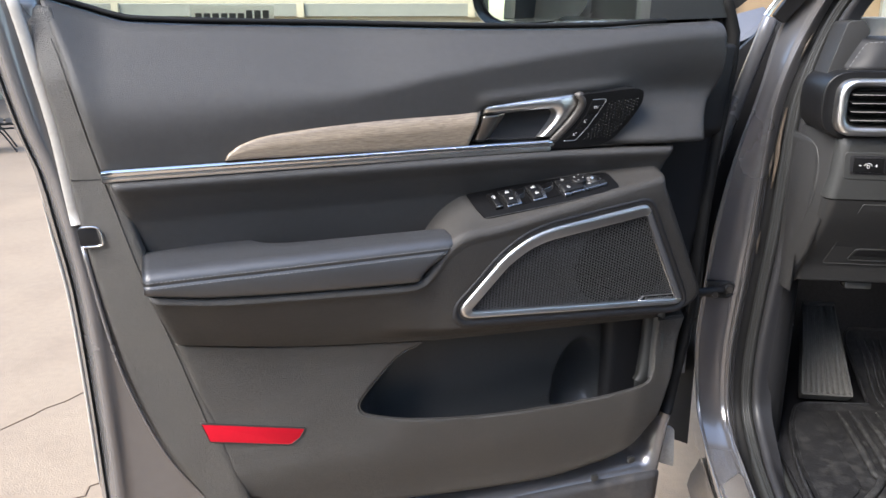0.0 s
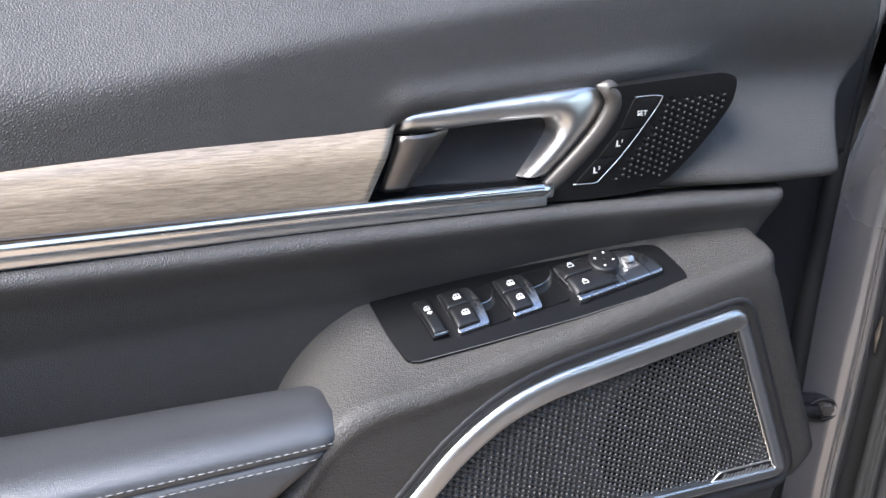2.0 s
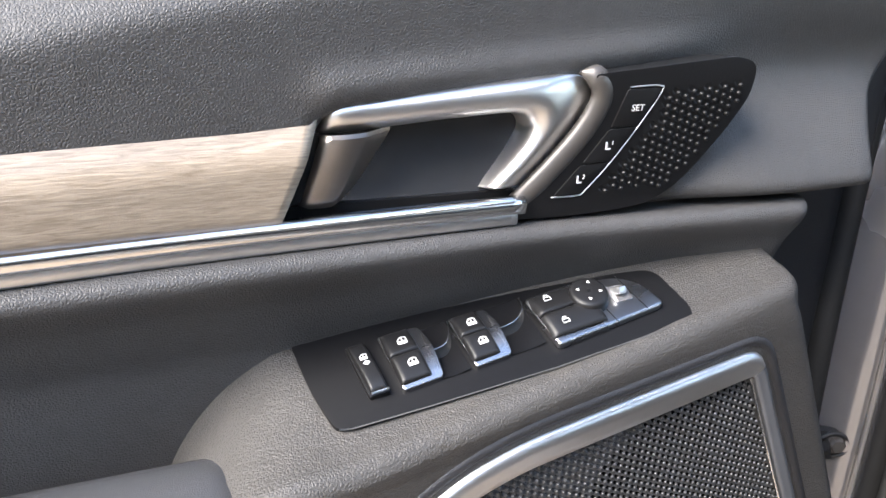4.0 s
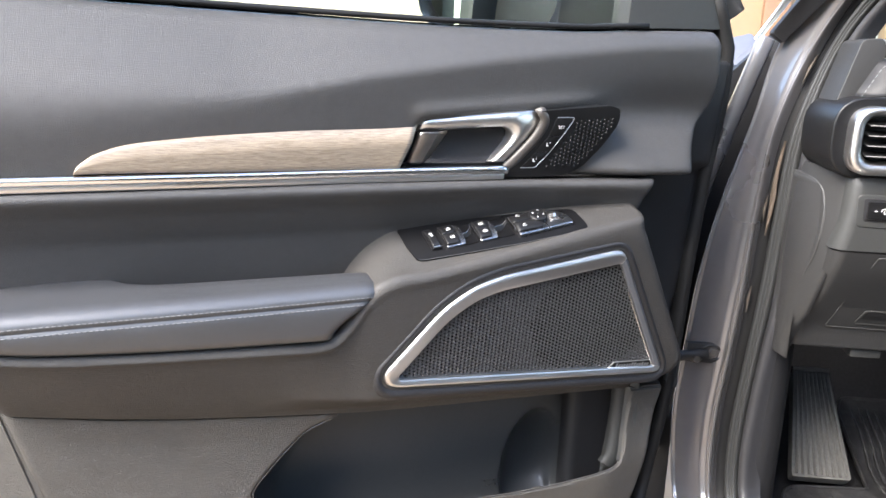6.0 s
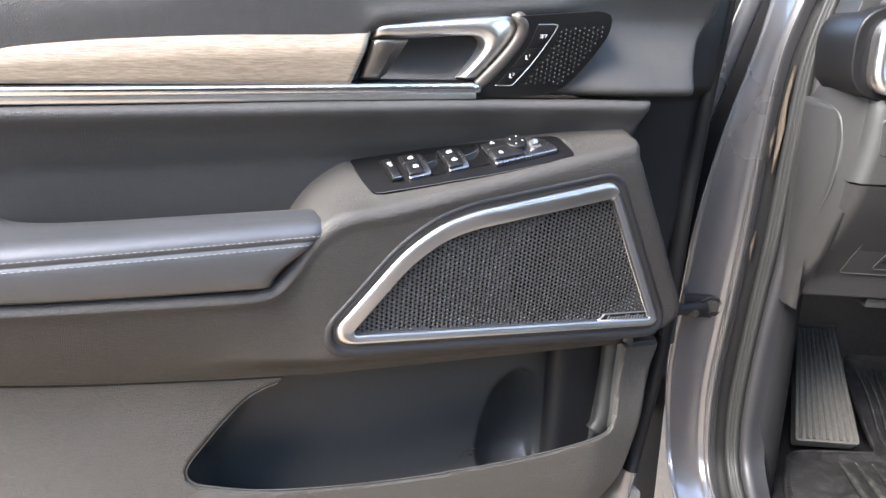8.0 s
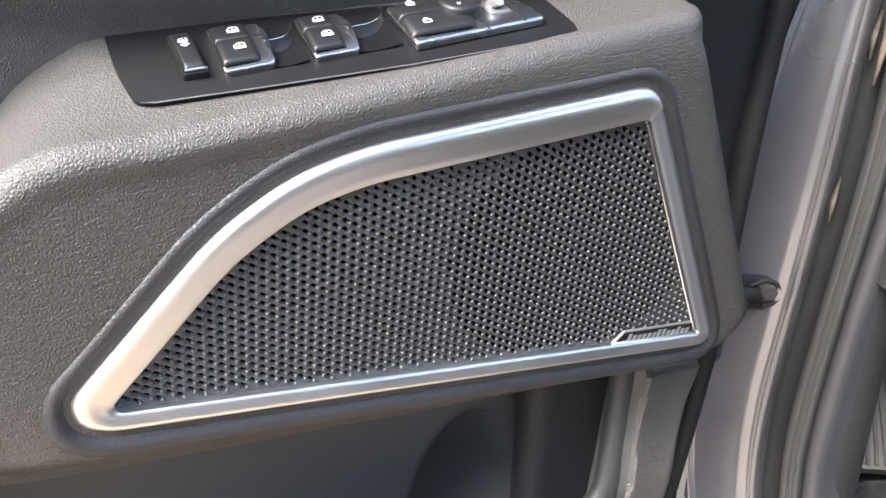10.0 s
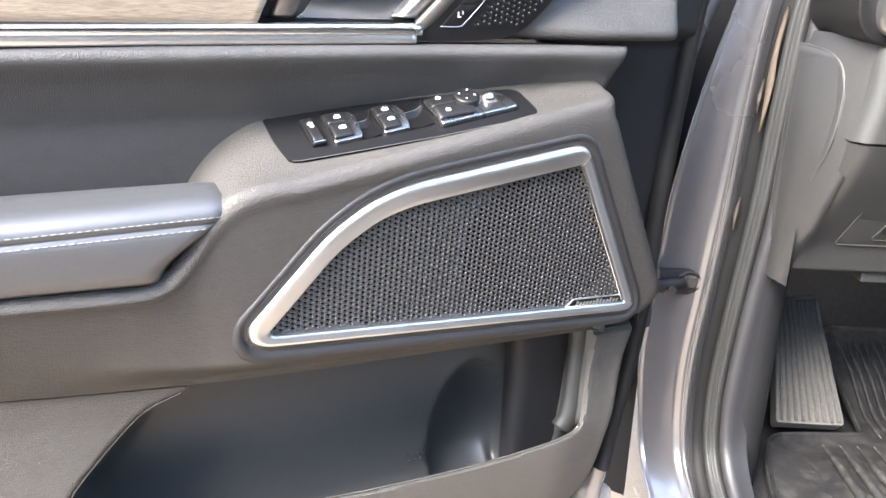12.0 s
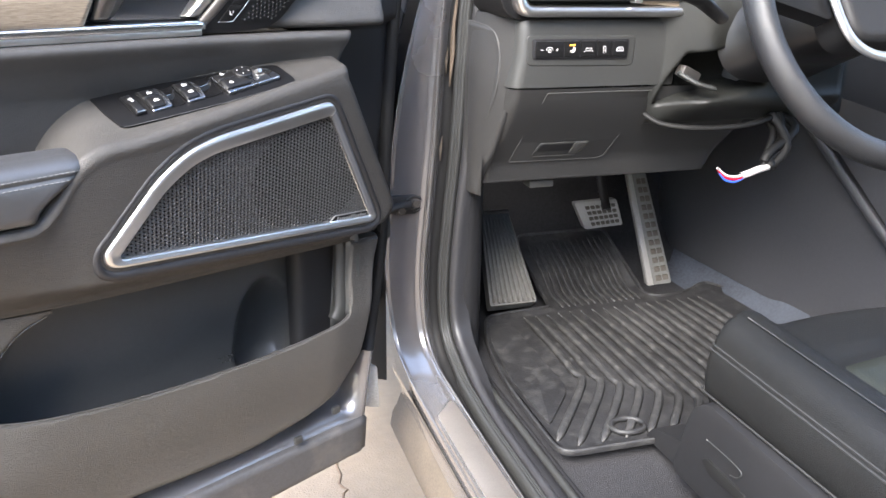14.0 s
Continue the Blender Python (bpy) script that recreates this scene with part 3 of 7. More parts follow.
def recess_scoop():
    rows = []
    for i in range(25):
        k = i / 24
        row = []
        for j in range(25):
            t = j / 24
            x = (0.368 + 0.022 * (1 - t)) * (1 - k) + (0.484 + 0.030 * (1 - t)) * k
            row.append(HP(x, 1.0840 - 0.0500 * t, -0.016 + 0.013 * t ** 2.2 + 0.006 * (2 * k - 1) ** 8))
        rows.append(row)
    return grid(rows)


bracket = part("door_handle", recess_scoop(), GLOSSY, door, "chrome inner door handle in a black recess")
part("recess_floor", slab([(0.366, 1.0265), (0.484, 1.0275), (0.488, 1.0345), (0.372, 1.0335)], HP, -0.015, 0.0008, 0.0010), SATIN, bracket, "black ledge under the handle")
HOOK = [(0.3885, 1.0812, 0.3850, 1.0666, 0.50), (0.4100, 1.0830, 0.4080, 1.0681, 0.50), (0.4417, 1.0856, 0.4429, 1.0710, 0.50), (0.4700, 1.0880, 0.4690, 1.0727, 0.52), (0.4900, 1.0896, 0.4790, 1.0726, 0.57), (0.5045, 1.0903, 0.4832, 1.0708, 0.64), (0.5130, 1.0880, 0.4855, 1.0682, 0.68), (0.5166, 1.0820, 0.4862, 1.0648, 0.70), (0.5158, 1.0738, 0.4850, 1.0605, 0.71), (0.5100, 1.0621, 0.4812, 1.0545, 0.72), (0.5012, 1.0493, 0.4750, 1.0470, 0.73), (0.4938, 1.0415, 0.4697, 1.0412, 0.74), (0.4875, 1.0348, 0.4652, 1.0360, 0.74)]


def handle_bracket():
    """A loft between an outer and an inner edge: a round bar that turns into a flat flank with a rounded inner ridge."""
    outer_e = spline([(a, b, p) for a, b, c, d, p in HOOK], 5)
    inner_e = spline([(c, d, 0) for a, b, c, d, p in HOOK], 5)
    rows = []
    n = len(outer_e)
    for i, (o, q) in enumerate(zip(outer_e, inner_e)):
        p = o.z
        k = 2.0 - 0.95 * smooth(0.53, 0.68, p)
        end = roll(max(0.0001, min(i, n - 1 - i)) * 0.0016, 0.0040) * 0.9
        row = []
        for j in range(23):
            t = min(1.0, max(0.0, (j - 1) / 20))
            t = t - 0.6 * math.sin(2 * math.pi * t) / (2 * math.pi)
            if t < p:
                h = (1 - (1 - t / p) ** k) ** (1 / k)
            else:
                h = math.sqrt(max(0.0, 1 - ((t - p) / (1 - p)) ** 2))
            h = -0.001 + 0.0078 * h - end - (0.012 if j in (0, 22) else 0)
            x, y = o.x + (q.x - o.x) * t, o.y + (q.y - o.y) * t
            row.append(HP(x, y, h))
        rows.append(row)
    cap = [[(x, y + 0.012, z) for x, y, z in rows[k]] for k in (0, -1)]
    return grid([cap[0]] + rows + [cap[1]])


part("chrome_bracket", handle_bracket(), CHROME, bracket, "satin chrome bar bent into a hook")


def lever_face():
    rows = []
    for i in range(21):
        t = i / 20
        row = []
        for j in range(25):
            q = j / 24
            x = 0.3762 + 0.0088 * t + (0.0240 + 0.0112 * t) * q
            y = 1.0332 + 0.0335 * t + 0.0014 * q * t + 0.0050 * (1 - t) ** 3 * max(0.0, abs(1.55 * q - 0.62) - 0.35)
            fold = max(0.0, q - 0.60)
            h = 0.0075 + 0.0030 * math.sin(math.pi * min(1.0, q / 0.62)) * (0.4 + 0.6 * t) - 0.030 * fold - 0.9 * roll(t * 0.034, 0.0035) - 0.8 * roll((1 - t) * 0.034, 0.003) - roll(q * 0.026, 0.0030)
            row.append(HP(x, y, h))
        rows.append(row)
    bm = grid(rows)
    bmesh.ops.solidify(bm, geom=bm.faces[:], thickness=0.004)
    return bm


part("lever", lever_face(), BRONZE, bracket, "smoked metal release lever")

# seat-memory keypad and tweeter
cap_poly = rounded([(0.5120, 1.0905), (0.5909, 1.0980), (0.6030, 1.0945), (0.6035, 1.0790), (0.5946, 1.0630), (0.5852, 1.0498), (0.5701, 1.0320), (0.5560, 1.0236), (0.5399, 1.0212), (0.5092, 1.0195), (0.4772, 1.0200), (0.4900, 1.0360), (0.5060, 1.0540), (0.5150, 1.0680), (0.5195, 1.0800)], [0.003, 0.006, 0.007, 0.01, 0.02, 0.02, 0.02, 0.012, 0.012, 0.012, 0.001, 0.01, 0.01, 0.01, 0.006], 5)
keypad = part("tweeter_panel", slab(cap_poly, HP, -0.02, 0.0075, 0.0036, 5), SATIN, door, "black satin tweeter and memory keypad panel")
rim_line = spline([HP(0.5080, 1.0912, 0.0010), HP(0.5152, 1.0892, 0.0036), HP(0.5192, 1.0838, 0.0046), HP(0.5192, 1.0765, 0.0046), HP(0.5138, 1.0648, 0.0046), HP(0.5043, 1.0520, 0.0046), HP(0.4920, 1.0378, 0.0044), HP(0.4790, 1.0228, 0.0025)], 6)
part("keypad_rim", sweep(rim_line, ring(0.0058, 0.0042, 16), up=(0, -1, 0), scale=lambda t: 0.15 + 0.85 * smooth(0.0, 0.14, t)), DARKRIM, keypad, "smoked satin rim")
key_polys = [[(0.5310, 1.0831), (0.5475, 1.0836), (0.5490, 1.0812), (0.5400, 1.0653), (0.5252, 1.0645)], [(0.5246, 1.0638), (0.5394, 1.0645), (0.5284, 1.0476), (0.5130, 1.0470)], [(0.5122, 1.0463), (0.5277, 1.0470), (0.5174, 1.0345), (0.5135, 1.0314), (0.5000, 1.0312)]]
rim = [(p[0], p[1]) for p in spline([(0.5320, 1.0842), (0.5478, 1.0846), (0.5500, 1.0815), (0.5408, 1.0650), (0.5292, 1.0474), (0.5182, 1.0340), (0.5138, 1.0306), (0.4990, 1.0304)], 6)]
part("keypad_outline", sweep([HP(x, y, 0.0078) for x, y in rim], ring(0.0004, n=6), up=(0, -1, 0)), SILVER, keypad, "fine silver outline")
for k, poly in enumerate(key_polys):
    key = part("memory_button", slab(rounded(poly, 0.0012, 3), HP, 0.006, 0.0084, 0.0005), SATIN, keypad)
    turn = pose(0, 0, 0, 101.3, 0, -4.9)
    if k == 0:
        words("lettering", "SET", 0.0046, Matrix.Translation(HP(0.5378, 1.0740, 0.0088)) @ turn, WHITE, key)
    else:
        cx, cy = (0.5258, 1.0556) if k == 1 else (0.5130, 1.0390)
        icon = [(-0.0018, -0.0019), (0.0008, -0.0019), (0.0011, -0.0012), (-0.0008, -0.0011), (-0.0012, 0.0020), (-0.0020, 0.0020)]
        part("seat_icon", slab([(cx + x, cy + y) for x, y in icon], HP, 0.0084, 0.0086), WHITE, key, flat=True)
        words("lettering", str(k), 0.0032, Matrix.Translation(HP(cx + 0.0016, cy + 0.0014, 0.0088)) @ turn, WHITE, key)
def slots(region, place, lean, deep, open_at=None, margin=0.0022, long_=0.00185, wide=0.00105, stud=0.0011):
    """A plate of slanted slots in staggered columns, each with a small stud at its lower end."""
    a, b, slant = 0.00443, 0.0040, -0.70
    ca, sa = math.cos(slant), math.sin(slant)
    bm = bmesh.new()
    verts = {}

    def vert(x, y):
        key = (round(x * 2e4), round(y * 2e4))
        if key not in verts:
            verts[key] = bm.verts.new(place(x, y, 0))
        return verts[key]

    xs, ys = [p[0] for p in region], [p[1] for p in region]
    cell = [(2 * a / 3, 0), (a / 3, b / 2), (-a / 3, b / 2), (-2 * a / 3, 0), (-a / 3, -b / 2), (a / 3, -b / 2)]
    slot = [(1, 0.75), (0, 1), (-1, 0.75), (-1, -0.75), (0, -1), (1, -0.75)]
    hexa = [(math.cos(k * math.pi / 3), math.sin(k * math.pi / 3)) for k in range(6)]
    for i in range(int((max(xs) - min(xs)) / a) + 2):
        for j in range(-8, int((max(ys) - min(ys)) / b) + 10):
            x = min(xs) + a * i
            drop = lean * (x - min(xs))
            y = min(ys) + b * (j + 0.5 * (i % 2)) + drop
            gap, _ = edge_gap(region, x, y)
            if gap < -0.0024:
                continue
            out = [vert(x + p, y + q) for p, q in cell]
            if gap < margin:
                bm.faces.new(out)
                continue
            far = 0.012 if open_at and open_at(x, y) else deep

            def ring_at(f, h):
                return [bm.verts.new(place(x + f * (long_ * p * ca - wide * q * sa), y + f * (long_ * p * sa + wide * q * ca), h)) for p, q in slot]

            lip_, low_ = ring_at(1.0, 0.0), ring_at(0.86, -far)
            # shade by colour: all floors black, and the walls of open slots
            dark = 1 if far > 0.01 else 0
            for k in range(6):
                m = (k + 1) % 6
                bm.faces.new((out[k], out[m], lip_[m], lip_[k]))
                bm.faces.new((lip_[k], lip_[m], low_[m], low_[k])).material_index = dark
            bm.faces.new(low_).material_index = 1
            cx, cy = x + 1.12 * long_ * ca, y + 1.12 * long_ * sa
            rings = [[bm.verts.new(place(cx + f * wide * p, cy + f * wide * q, h)) for p, q in hexa] for f, h in ((1.0, -0.0002), (0.85, 0.6 * stud), (0.42, stud))]
            for lo, hi in zip(rings, rings[1:]):
                for k in range(6):
                    bm.faces.new((lo[k], lo[(k + 1) % 6], hi[(k + 1) % 6], hi[k]))
            bm.faces.new(rings[-1])
    return bm


dots = [(0.5530, 1.0835), (0.5965, 1.0885), (0.5975, 1.0810), (0.5880, 1.0640), (0.5740, 1.0440), (0.5610, 1.0320), (0.5225, 1.0310), (0.5345, 1.0473), (0.5460, 1.0640)]
tagged(part("tweeter_grille", slots(dots, lambda x, y, h: HP(x, y, 0.0079 + h), 0.084, 0.0010, open_at=lambda x, y: ((x - 0.566) / 0.020) ** 2 + ((y - 1.060) / 0.018) ** 2 < 1, margin=0.0016, wide=0.00125, stud=0.0014), SATIN, keypad, "rows of slanted slots and small raised studs"), kind="stuff").data.materials.append(SLOTSHADE)
# hollow band under the chrome line
def band_depth(u, v):
    top = 0.012 + 0.014 * smooth(0.48, 0.66, u)
    k = 0.55 - 0.01 * smooth(0.40, 0.48, u) + 0.05 * smooth(0.50, 0.58, u) - 0.30 * smooth(0.58, 0.65, u)
    d = max(0.0, strip_low(u) - v - 0.010)
    return top - k * (min(d, 0.045) + 0.4 * max(0.0, d - 0.045)) + 0.004 * math.exp(-((d - 0.002) / 0.010) ** 2)


part("middle_panel", sheet(lambda v: face_rear(v) + 0.004, curve1([(0.86, 0.625), (0.978, 0.651), (1.006, 0.659), (1.022, 0.664)]), lambda u: 0.865 + 0.075 * smooth(0.30, 0.42, u), lambda u: strip_low(u) - 0.0025, band_depth, 120, 40, edge=0.007), SOFT, door, "charcoal leatherette middle panel")
part("front_cover", sheet(lambda v: 0.62, curve1([(0.55, 0.722), (0.75, 0.742), (0.88, 0.768), (1.03, 0.788), (1.11, 0.798)]), lambda u: 0.56, lambda u: 1.150, lambda u, v: -0.045 + 0.012 * smooth(1.018, 1.022, v), 14, 90, edge=0.004), MATTE, door, "black plastic cover at the hinge side")

# armrest cushion
ARM_BACK = curve1([(-0.05, -0.052), (0.05, -0.050), (0.075, -0.044), (0.105, -0.016), (0.13, -0.010), (0.25, -0.002), (0.33, 0.004)])
ARM_TOP = curve1([(-0.05, 0.917), (0.05, 0.9195), (0.15, 0.9215), (0.34, 0.9265)])
ARM_LOW = curve1([(-0.05, 0.894), (0.05, 0.882), (0.20, 0.876), (0.34, 0.874)])
ARM_FRONT = 0.062


def arm_point(u, w, v):
    """A point of the cushion, with its ends rounded; the front end slants with the console."""
    low, top = ARM_LOW(u), ARM_TOP(u)
    k = (v - low) / (top - low)
    u = -0.034 + (u + 0.034) * (0.291 + 0.046 * smooth(0.0, 0.9, k) + 0.034) / 0.364
    end = 0.291 + 0.046 * smooth(0.0, 0.9, k)
    turn = roll(end - u, 0.014) + roll(u + 0.034, 0.005)
    return D(u, v - 0.35 * turn * smooth(0.5, 1.0, k), w - 0.8 * turn * (1 if w > ARM_BACK(u) + 0.01 else 0))


def armrest():
    rows = []
    for i in range(73):
        t = i / 72
        u = -0.034 + 0.364 * (t - 0.10 * math.sin(2 * math.pi * t) / (2 * math.pi))
        top, low, bw, front = ARM_TOP(u), ARM_LOW(u), ARM_BACK(u), ARM_FRONT
        bump = 0.004 * math.exp(-((u - 0.055) / 0.05) ** 2)
        sec = [(bw - 0.02, top - 0.035), (bw, top - 0.008), (bw + 0.004, top - 0.002 + bump), (bw + 0.010, top + bump)]
        sec += [(bw + 0.010 + (front - 0.024 - bw - 0.010) * k / 6, top + 0.0015 * math.sin(k / 6 * math.pi) + bump * (1 - k / 6) ** 2) for k in range(1, 7)]
        sec += [(front - 0.024 + 0.023 * math.sin(q), top - 0.013 + 0.013 * math.cos(q)) for q in [math.pi / 2 * k / 8 for k in range(1, 9)]]
        sec += [(front - 0.0006, top - 0.0150), (front - 0.0022, top - 0.0162), (front - 0.0006, top - 0.0174)]
        sec += [(front + 0.0006 * math.sin(k / 6 * math.pi) - 0.002 * (k / 6) ** 2, top - 0.0180 + (low - top + 0.0180) * k / 6) for k in range(1, 7)]
        sec += [(front - 0.006, low - 0.003), (front - 0.03, low - 0.004), (front - 0.06, low - 0.004)]
        rows.append([arm_point(u, w, v) for w, v in sec])
    return grid(rows, caps=True)


cushion = part("armrest", armrest(), PAD, door, "padded black leatherette armrest with double grey stitching")


def stitches(path, length, gap, r):
    bm = bmesh.new()
    d = [0.0]
    for a, b in zip(path, path[1:]):
        d.append(d[-1] + (Vector(b) - Vector(a)).length)

    def at(s):
        for i in range(len(d) - 1):
            if d[i + 1] >= s:
                t = (s - d[i]) / max(1e-9, d[i + 1] - d[i])
                return Vector(path[i]).lerp(Vector(path[i + 1]), t)
        return Vector(path[-1])

    s = 0.0
    while s + length < d[-1]:
        a, b = at(s), at(s + length)
        ax = (b - a).normalized()
        side = ax.cross(Vector((0, -1, 0))).normalized()
        up = side.cross(ax)
        rings = []
        for p, k in ((a, 0.4), (a.lerp(b, 0.25), 1.0), (a.lerp(b, 0.75), 1.0), (b, 0.4)):
            rings.append([bm.verts.new(p + side * (r * k * math.cos(q)) + up * (r * k * math.sin(q))) for q in (0, math.pi / 2, math.pi, 3 * math.pi / 2)])
        for x, y in zip(rings, rings[1:]):
            for k in range(4):
                bm.faces.new((x[k], x[(k + 1) % 4], y[(k + 1) % 4], y[k]))
        s += length + gap
    return bm


def arm_line(dv):
    return [arm_point(u, ARM_FRONT + 0.0001 - (0.0006 if dv > 0 else 0), ARM_TOP(u) - 0.0162 + dv) for u in [-0.031 + 0.356 * k / 80 for k in range(81)]]


tagged(part("stitching", stitches(arm_line(0.0036), 0.0034, 0.0014, 0.00042), THREAD, cushion, "upper row of grey stitches"), kind="stuff")
tagged(part("stitching", stitches(arm_line(-0.0034), 0.0034, 0.0014, 0.00042), THREAD, cushion, "lower row of grey stitches"), kind="stuff")

# body under the armrest that rises into the switch console and carries the speaker
ridge = curve1([(-0.05, 0.893), (0.05, 0.879), (0.20, 0.873), (0.264, 0.871), (0.282, 0.875), (0.300, 0.888), (0.330, 0.914), (0.365, 0.934), (0.385, 0.941), (0.41, 0.947), (0.52, 0.960), (0.635, 0.970), (0.72, 0.972)])
crease = curve1([(-0.03, 0.807), (0.12, 0.784), (0.35, 0.765), (0.50, 0.757), (0.72, 0.745)])


spk_coarse = [(0.352, 0.820), (0.362, 0.813), (0.690, 0.788), (0.607, 0.941), (0.466, 0.921), (0.436, 0.911), (0.404, 0.889)]


def speaker_depth(u, v):
    return 0.022 + 0.155 * (v - 0.80) + 0.055 * (0.68 - u)


def body_depth(u, v):
    s = smooth(0.20, 0.36, u)
    lowv = crease(u)
    k = (v - lowv) / max(0.02, ridge(u) - lowv)
    a = 0.002 + 0.056 * (1.35 * k - 0.35 * k * abs(k))
    # the bottom of the speaker housing tucks back under a lip
    b = speaker_depth(max(0.33, u), v) + 0.0015 - 0.034 * (1 - smooth(0.006, 0.034, v - lowv))
    w = a * (1 - s) + b * s
    if u > 0.33:
        w -= 0.014 * smooth(0.000, 0.005, edge_gap(spk_coarse, u, v)[0])
    return w


def console_body():
    rows = []
    nu = 130
    for i in range(nu + 2):
        s = min(1.0, i / nu)
        row = []
        u_mid = -0.03 + s * 0.72

        def place(t_v, v, w):
            left, right = face_rear(v) + 0.002, 0.642 + 0.555 * max(0.0, 0.968 - v)
            right = min(right, 0.7350) - (0.030 * (1 - smooth(0.0, 0.040, v - 0.757)) if v < 0.80 else 0)
            u = left + s * (right - left)
            ww = w(u, v) - roll(right - u, 0.014) - roll(u - left, 0.008) - (0.09 if i == nu + 1 else 0)
            return D(u, v, ww)

        left = face_rear(0.87)
        u = left + s * (0.68 - left)
        top = ridge(u)
        fw = body_depth(u, top)
        r = 0.010
        for k in range(7):
            t = k / 6
            wb = -0.055 + 0.075 * (1 - smooth(0.235, 0.275, u))
            wk = wb + (fw - r - wb) * t
            ut = face_rear(0.95) + s * (0.652 - face_rear(0.95))
            rise = min(1.0, max(0.0, (u - 0.313) / 0.080))
            plane = 0.8986 + 0.156 * ut - 0.40 * wk - 0.0012
            vk = (top - 0.001) * (1 - rise ** 1.35) + plane * rise ** 1.35
            row.append(place(0, vk, lambda a, b, q=wk: q))
        v_edge = vk
        for k in range(1, 9):
            q = math.pi / 2 * k / 8
            row.append(place(0, v_edge - r * (1 - math.cos(q)), lambda a, b, q=q: fw - r + r * math.sin(q)))
        v0 = v_edge - r
        low = crease(u) + 0.0005
        for k in range(1, 43):
            t = k / 42
            v = v0 + (low - v0) * (t ** 0.95)
            row.append(place(0, v, lambda a, b: min(body_depth(a, b), fw) - 0))
        row.append(place(0, low - 0.001, lambda a, b: body_depth(a, low) - 0.004))
        row.append(place(0, low - 0.002, lambda a, b: -0.05))
        rows.append(row)
    return grid(rows)


console = part("console", console_body(), BODY, door, "grained charcoal console below the switches")


def SP(x, y, h):
    return D(x, y, speaker_depth(x, y) + h)


spk_outer = rounded([(0.3425, 0.8275), (0.3450, 0.8150), (0.3560, 0.8098), (0.7035, 0.7822), (0.6110, 0.9468), (0.4650, 0.9262), (0.4330, 0.9160), (0.4010, 0.8945)], [0.010, 0.006, 0.010, 0.020, 0.012, 0.02, 0.02, 0.03], 8)
spk_outer = [(p[0], p[1]) for p in spk_outer]
spk_inner = rounded([(0.3590, 0.8225), (0.3615, 0.8186), (0.6862, 0.7932), (0.6108, 0.9290), (0.4640, 0.9083), (0.4370, 0.8995), (0.4085, 0.8800)], [0.002, 0.003, 0.003, 0.003, 0.02, 0.02, 0.03], 6)
spk_inner = [(p[0], p[1]) for p in spk_inner]


def along(poly, n):
    """n points at even steps round a closed outline, with their outward normals."""
    pts = [Vector((p[0], p[1])) for p in poly] + [Vector((poly[0][0], poly[0][1]))]
    d = [0.0]
    for a, b in zip(pts, pts[1:]):
        d.append(d[-1] + (b - a).length)
    out, j = [], 0
    for k in range(n):
        s = d[-1] * k / n
        while d[j + 1] < s:
            j += 1
        out.append(pts[j].lerp(pts[j + 1], (s - d[j]) / max(1e-9, d[j + 1] - d[j])))
    normals = []
    for k in range(n):
        t = out[(k + 2) % n] - out[k - 2]
        m = Vector((-t.y, t.x)).normalized()
        if edge_gap(poly, out[k].x + 0.001 * m.x, out[k].y + 0.001 * m.y)[0] > 0:
            m = -m
        normals.append(m)
    return out, normals


def soft_lip():
    """A rolled lip between the frame and the console, broader below."""
    pts, normals = along(spk_outer, 170)
    rows = [[] for _ in range(9)]
    for q, m in zip(pts, normals):
        wide = 0.0105 + 0.0035 * smooth(0.2, -0.9, m.y)
        for k, (t, h) in enumerate([(-0.04, -0.008), (0.05, -0.0030), (0.14, -0.0004), (0.28, 0.0016), (0.45, 0.0028), (0.62, 0.0030), (0.80, 0.0020), (0.95, -0.0006), (1.05, -0.006)]):
            rows[k].append(SP(q.x + m.x * wide * t, q.y + m.y * wide * t, h + 0.002 * t * smooth(0.0, -0.9, m.y)))
    return grid(rows, wrap=True)


speaker = part("speaker_surround", soft_lip(), LIP, door, "grained soft lip round the speaker")
sides = []


def frame_ring():
    """A chrome band between the outlines: rounded along its outside, nearly flat inside."""
    section = [(0.0, -0.006), (0.0, 0.0030), (0.025, 0.0037), (0.25, 0.0042), (0.44, 0.0047), (0.54, 0.0051), (0.64, 0.0053), (0.75, 0.0050), (0.86, 0.0041), (0.94, 0.0027), (1.0, 0.0), (1.0, -0.006)]
    rows = [[] for _ in section]
    for q in along(spk_outer, 170)[0]:
        p = Vector(edge_gap(spk_inner, q.x, q.y)[1])
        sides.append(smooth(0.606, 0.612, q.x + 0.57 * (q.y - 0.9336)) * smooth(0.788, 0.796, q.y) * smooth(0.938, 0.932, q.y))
        for k, (t, h) in enumerate(section):
            c = p.lerp(q, t)
            rows[k].append(SP(c.x, c.y, h))
    return grid(rows, wrap=True)


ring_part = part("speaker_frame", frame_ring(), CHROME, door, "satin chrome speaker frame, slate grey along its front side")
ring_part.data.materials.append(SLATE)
# the frame's front side takes the darker slate colour
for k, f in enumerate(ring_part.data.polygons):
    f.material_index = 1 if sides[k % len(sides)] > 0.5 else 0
part("grille", slots(spk_inner, lambda x, y, h: SP(x, y, h - 0.0005), -0.056, 0.0026, lambda x, y: ((x - 0.590) / 0.080) ** 2 + ((y - 0.862) / 0.066) ** 2 < 1), GRILLE, ring_part, "charcoal grille of slanted slots and studs").data.materials.append(SLOTSHADE)
edge_pts = [(0.6103, 0.9270), (0.6480, 0.8585), (0.6835, 0.7962), (0.6825, 0.7948), (0.6205, 0.7985)]
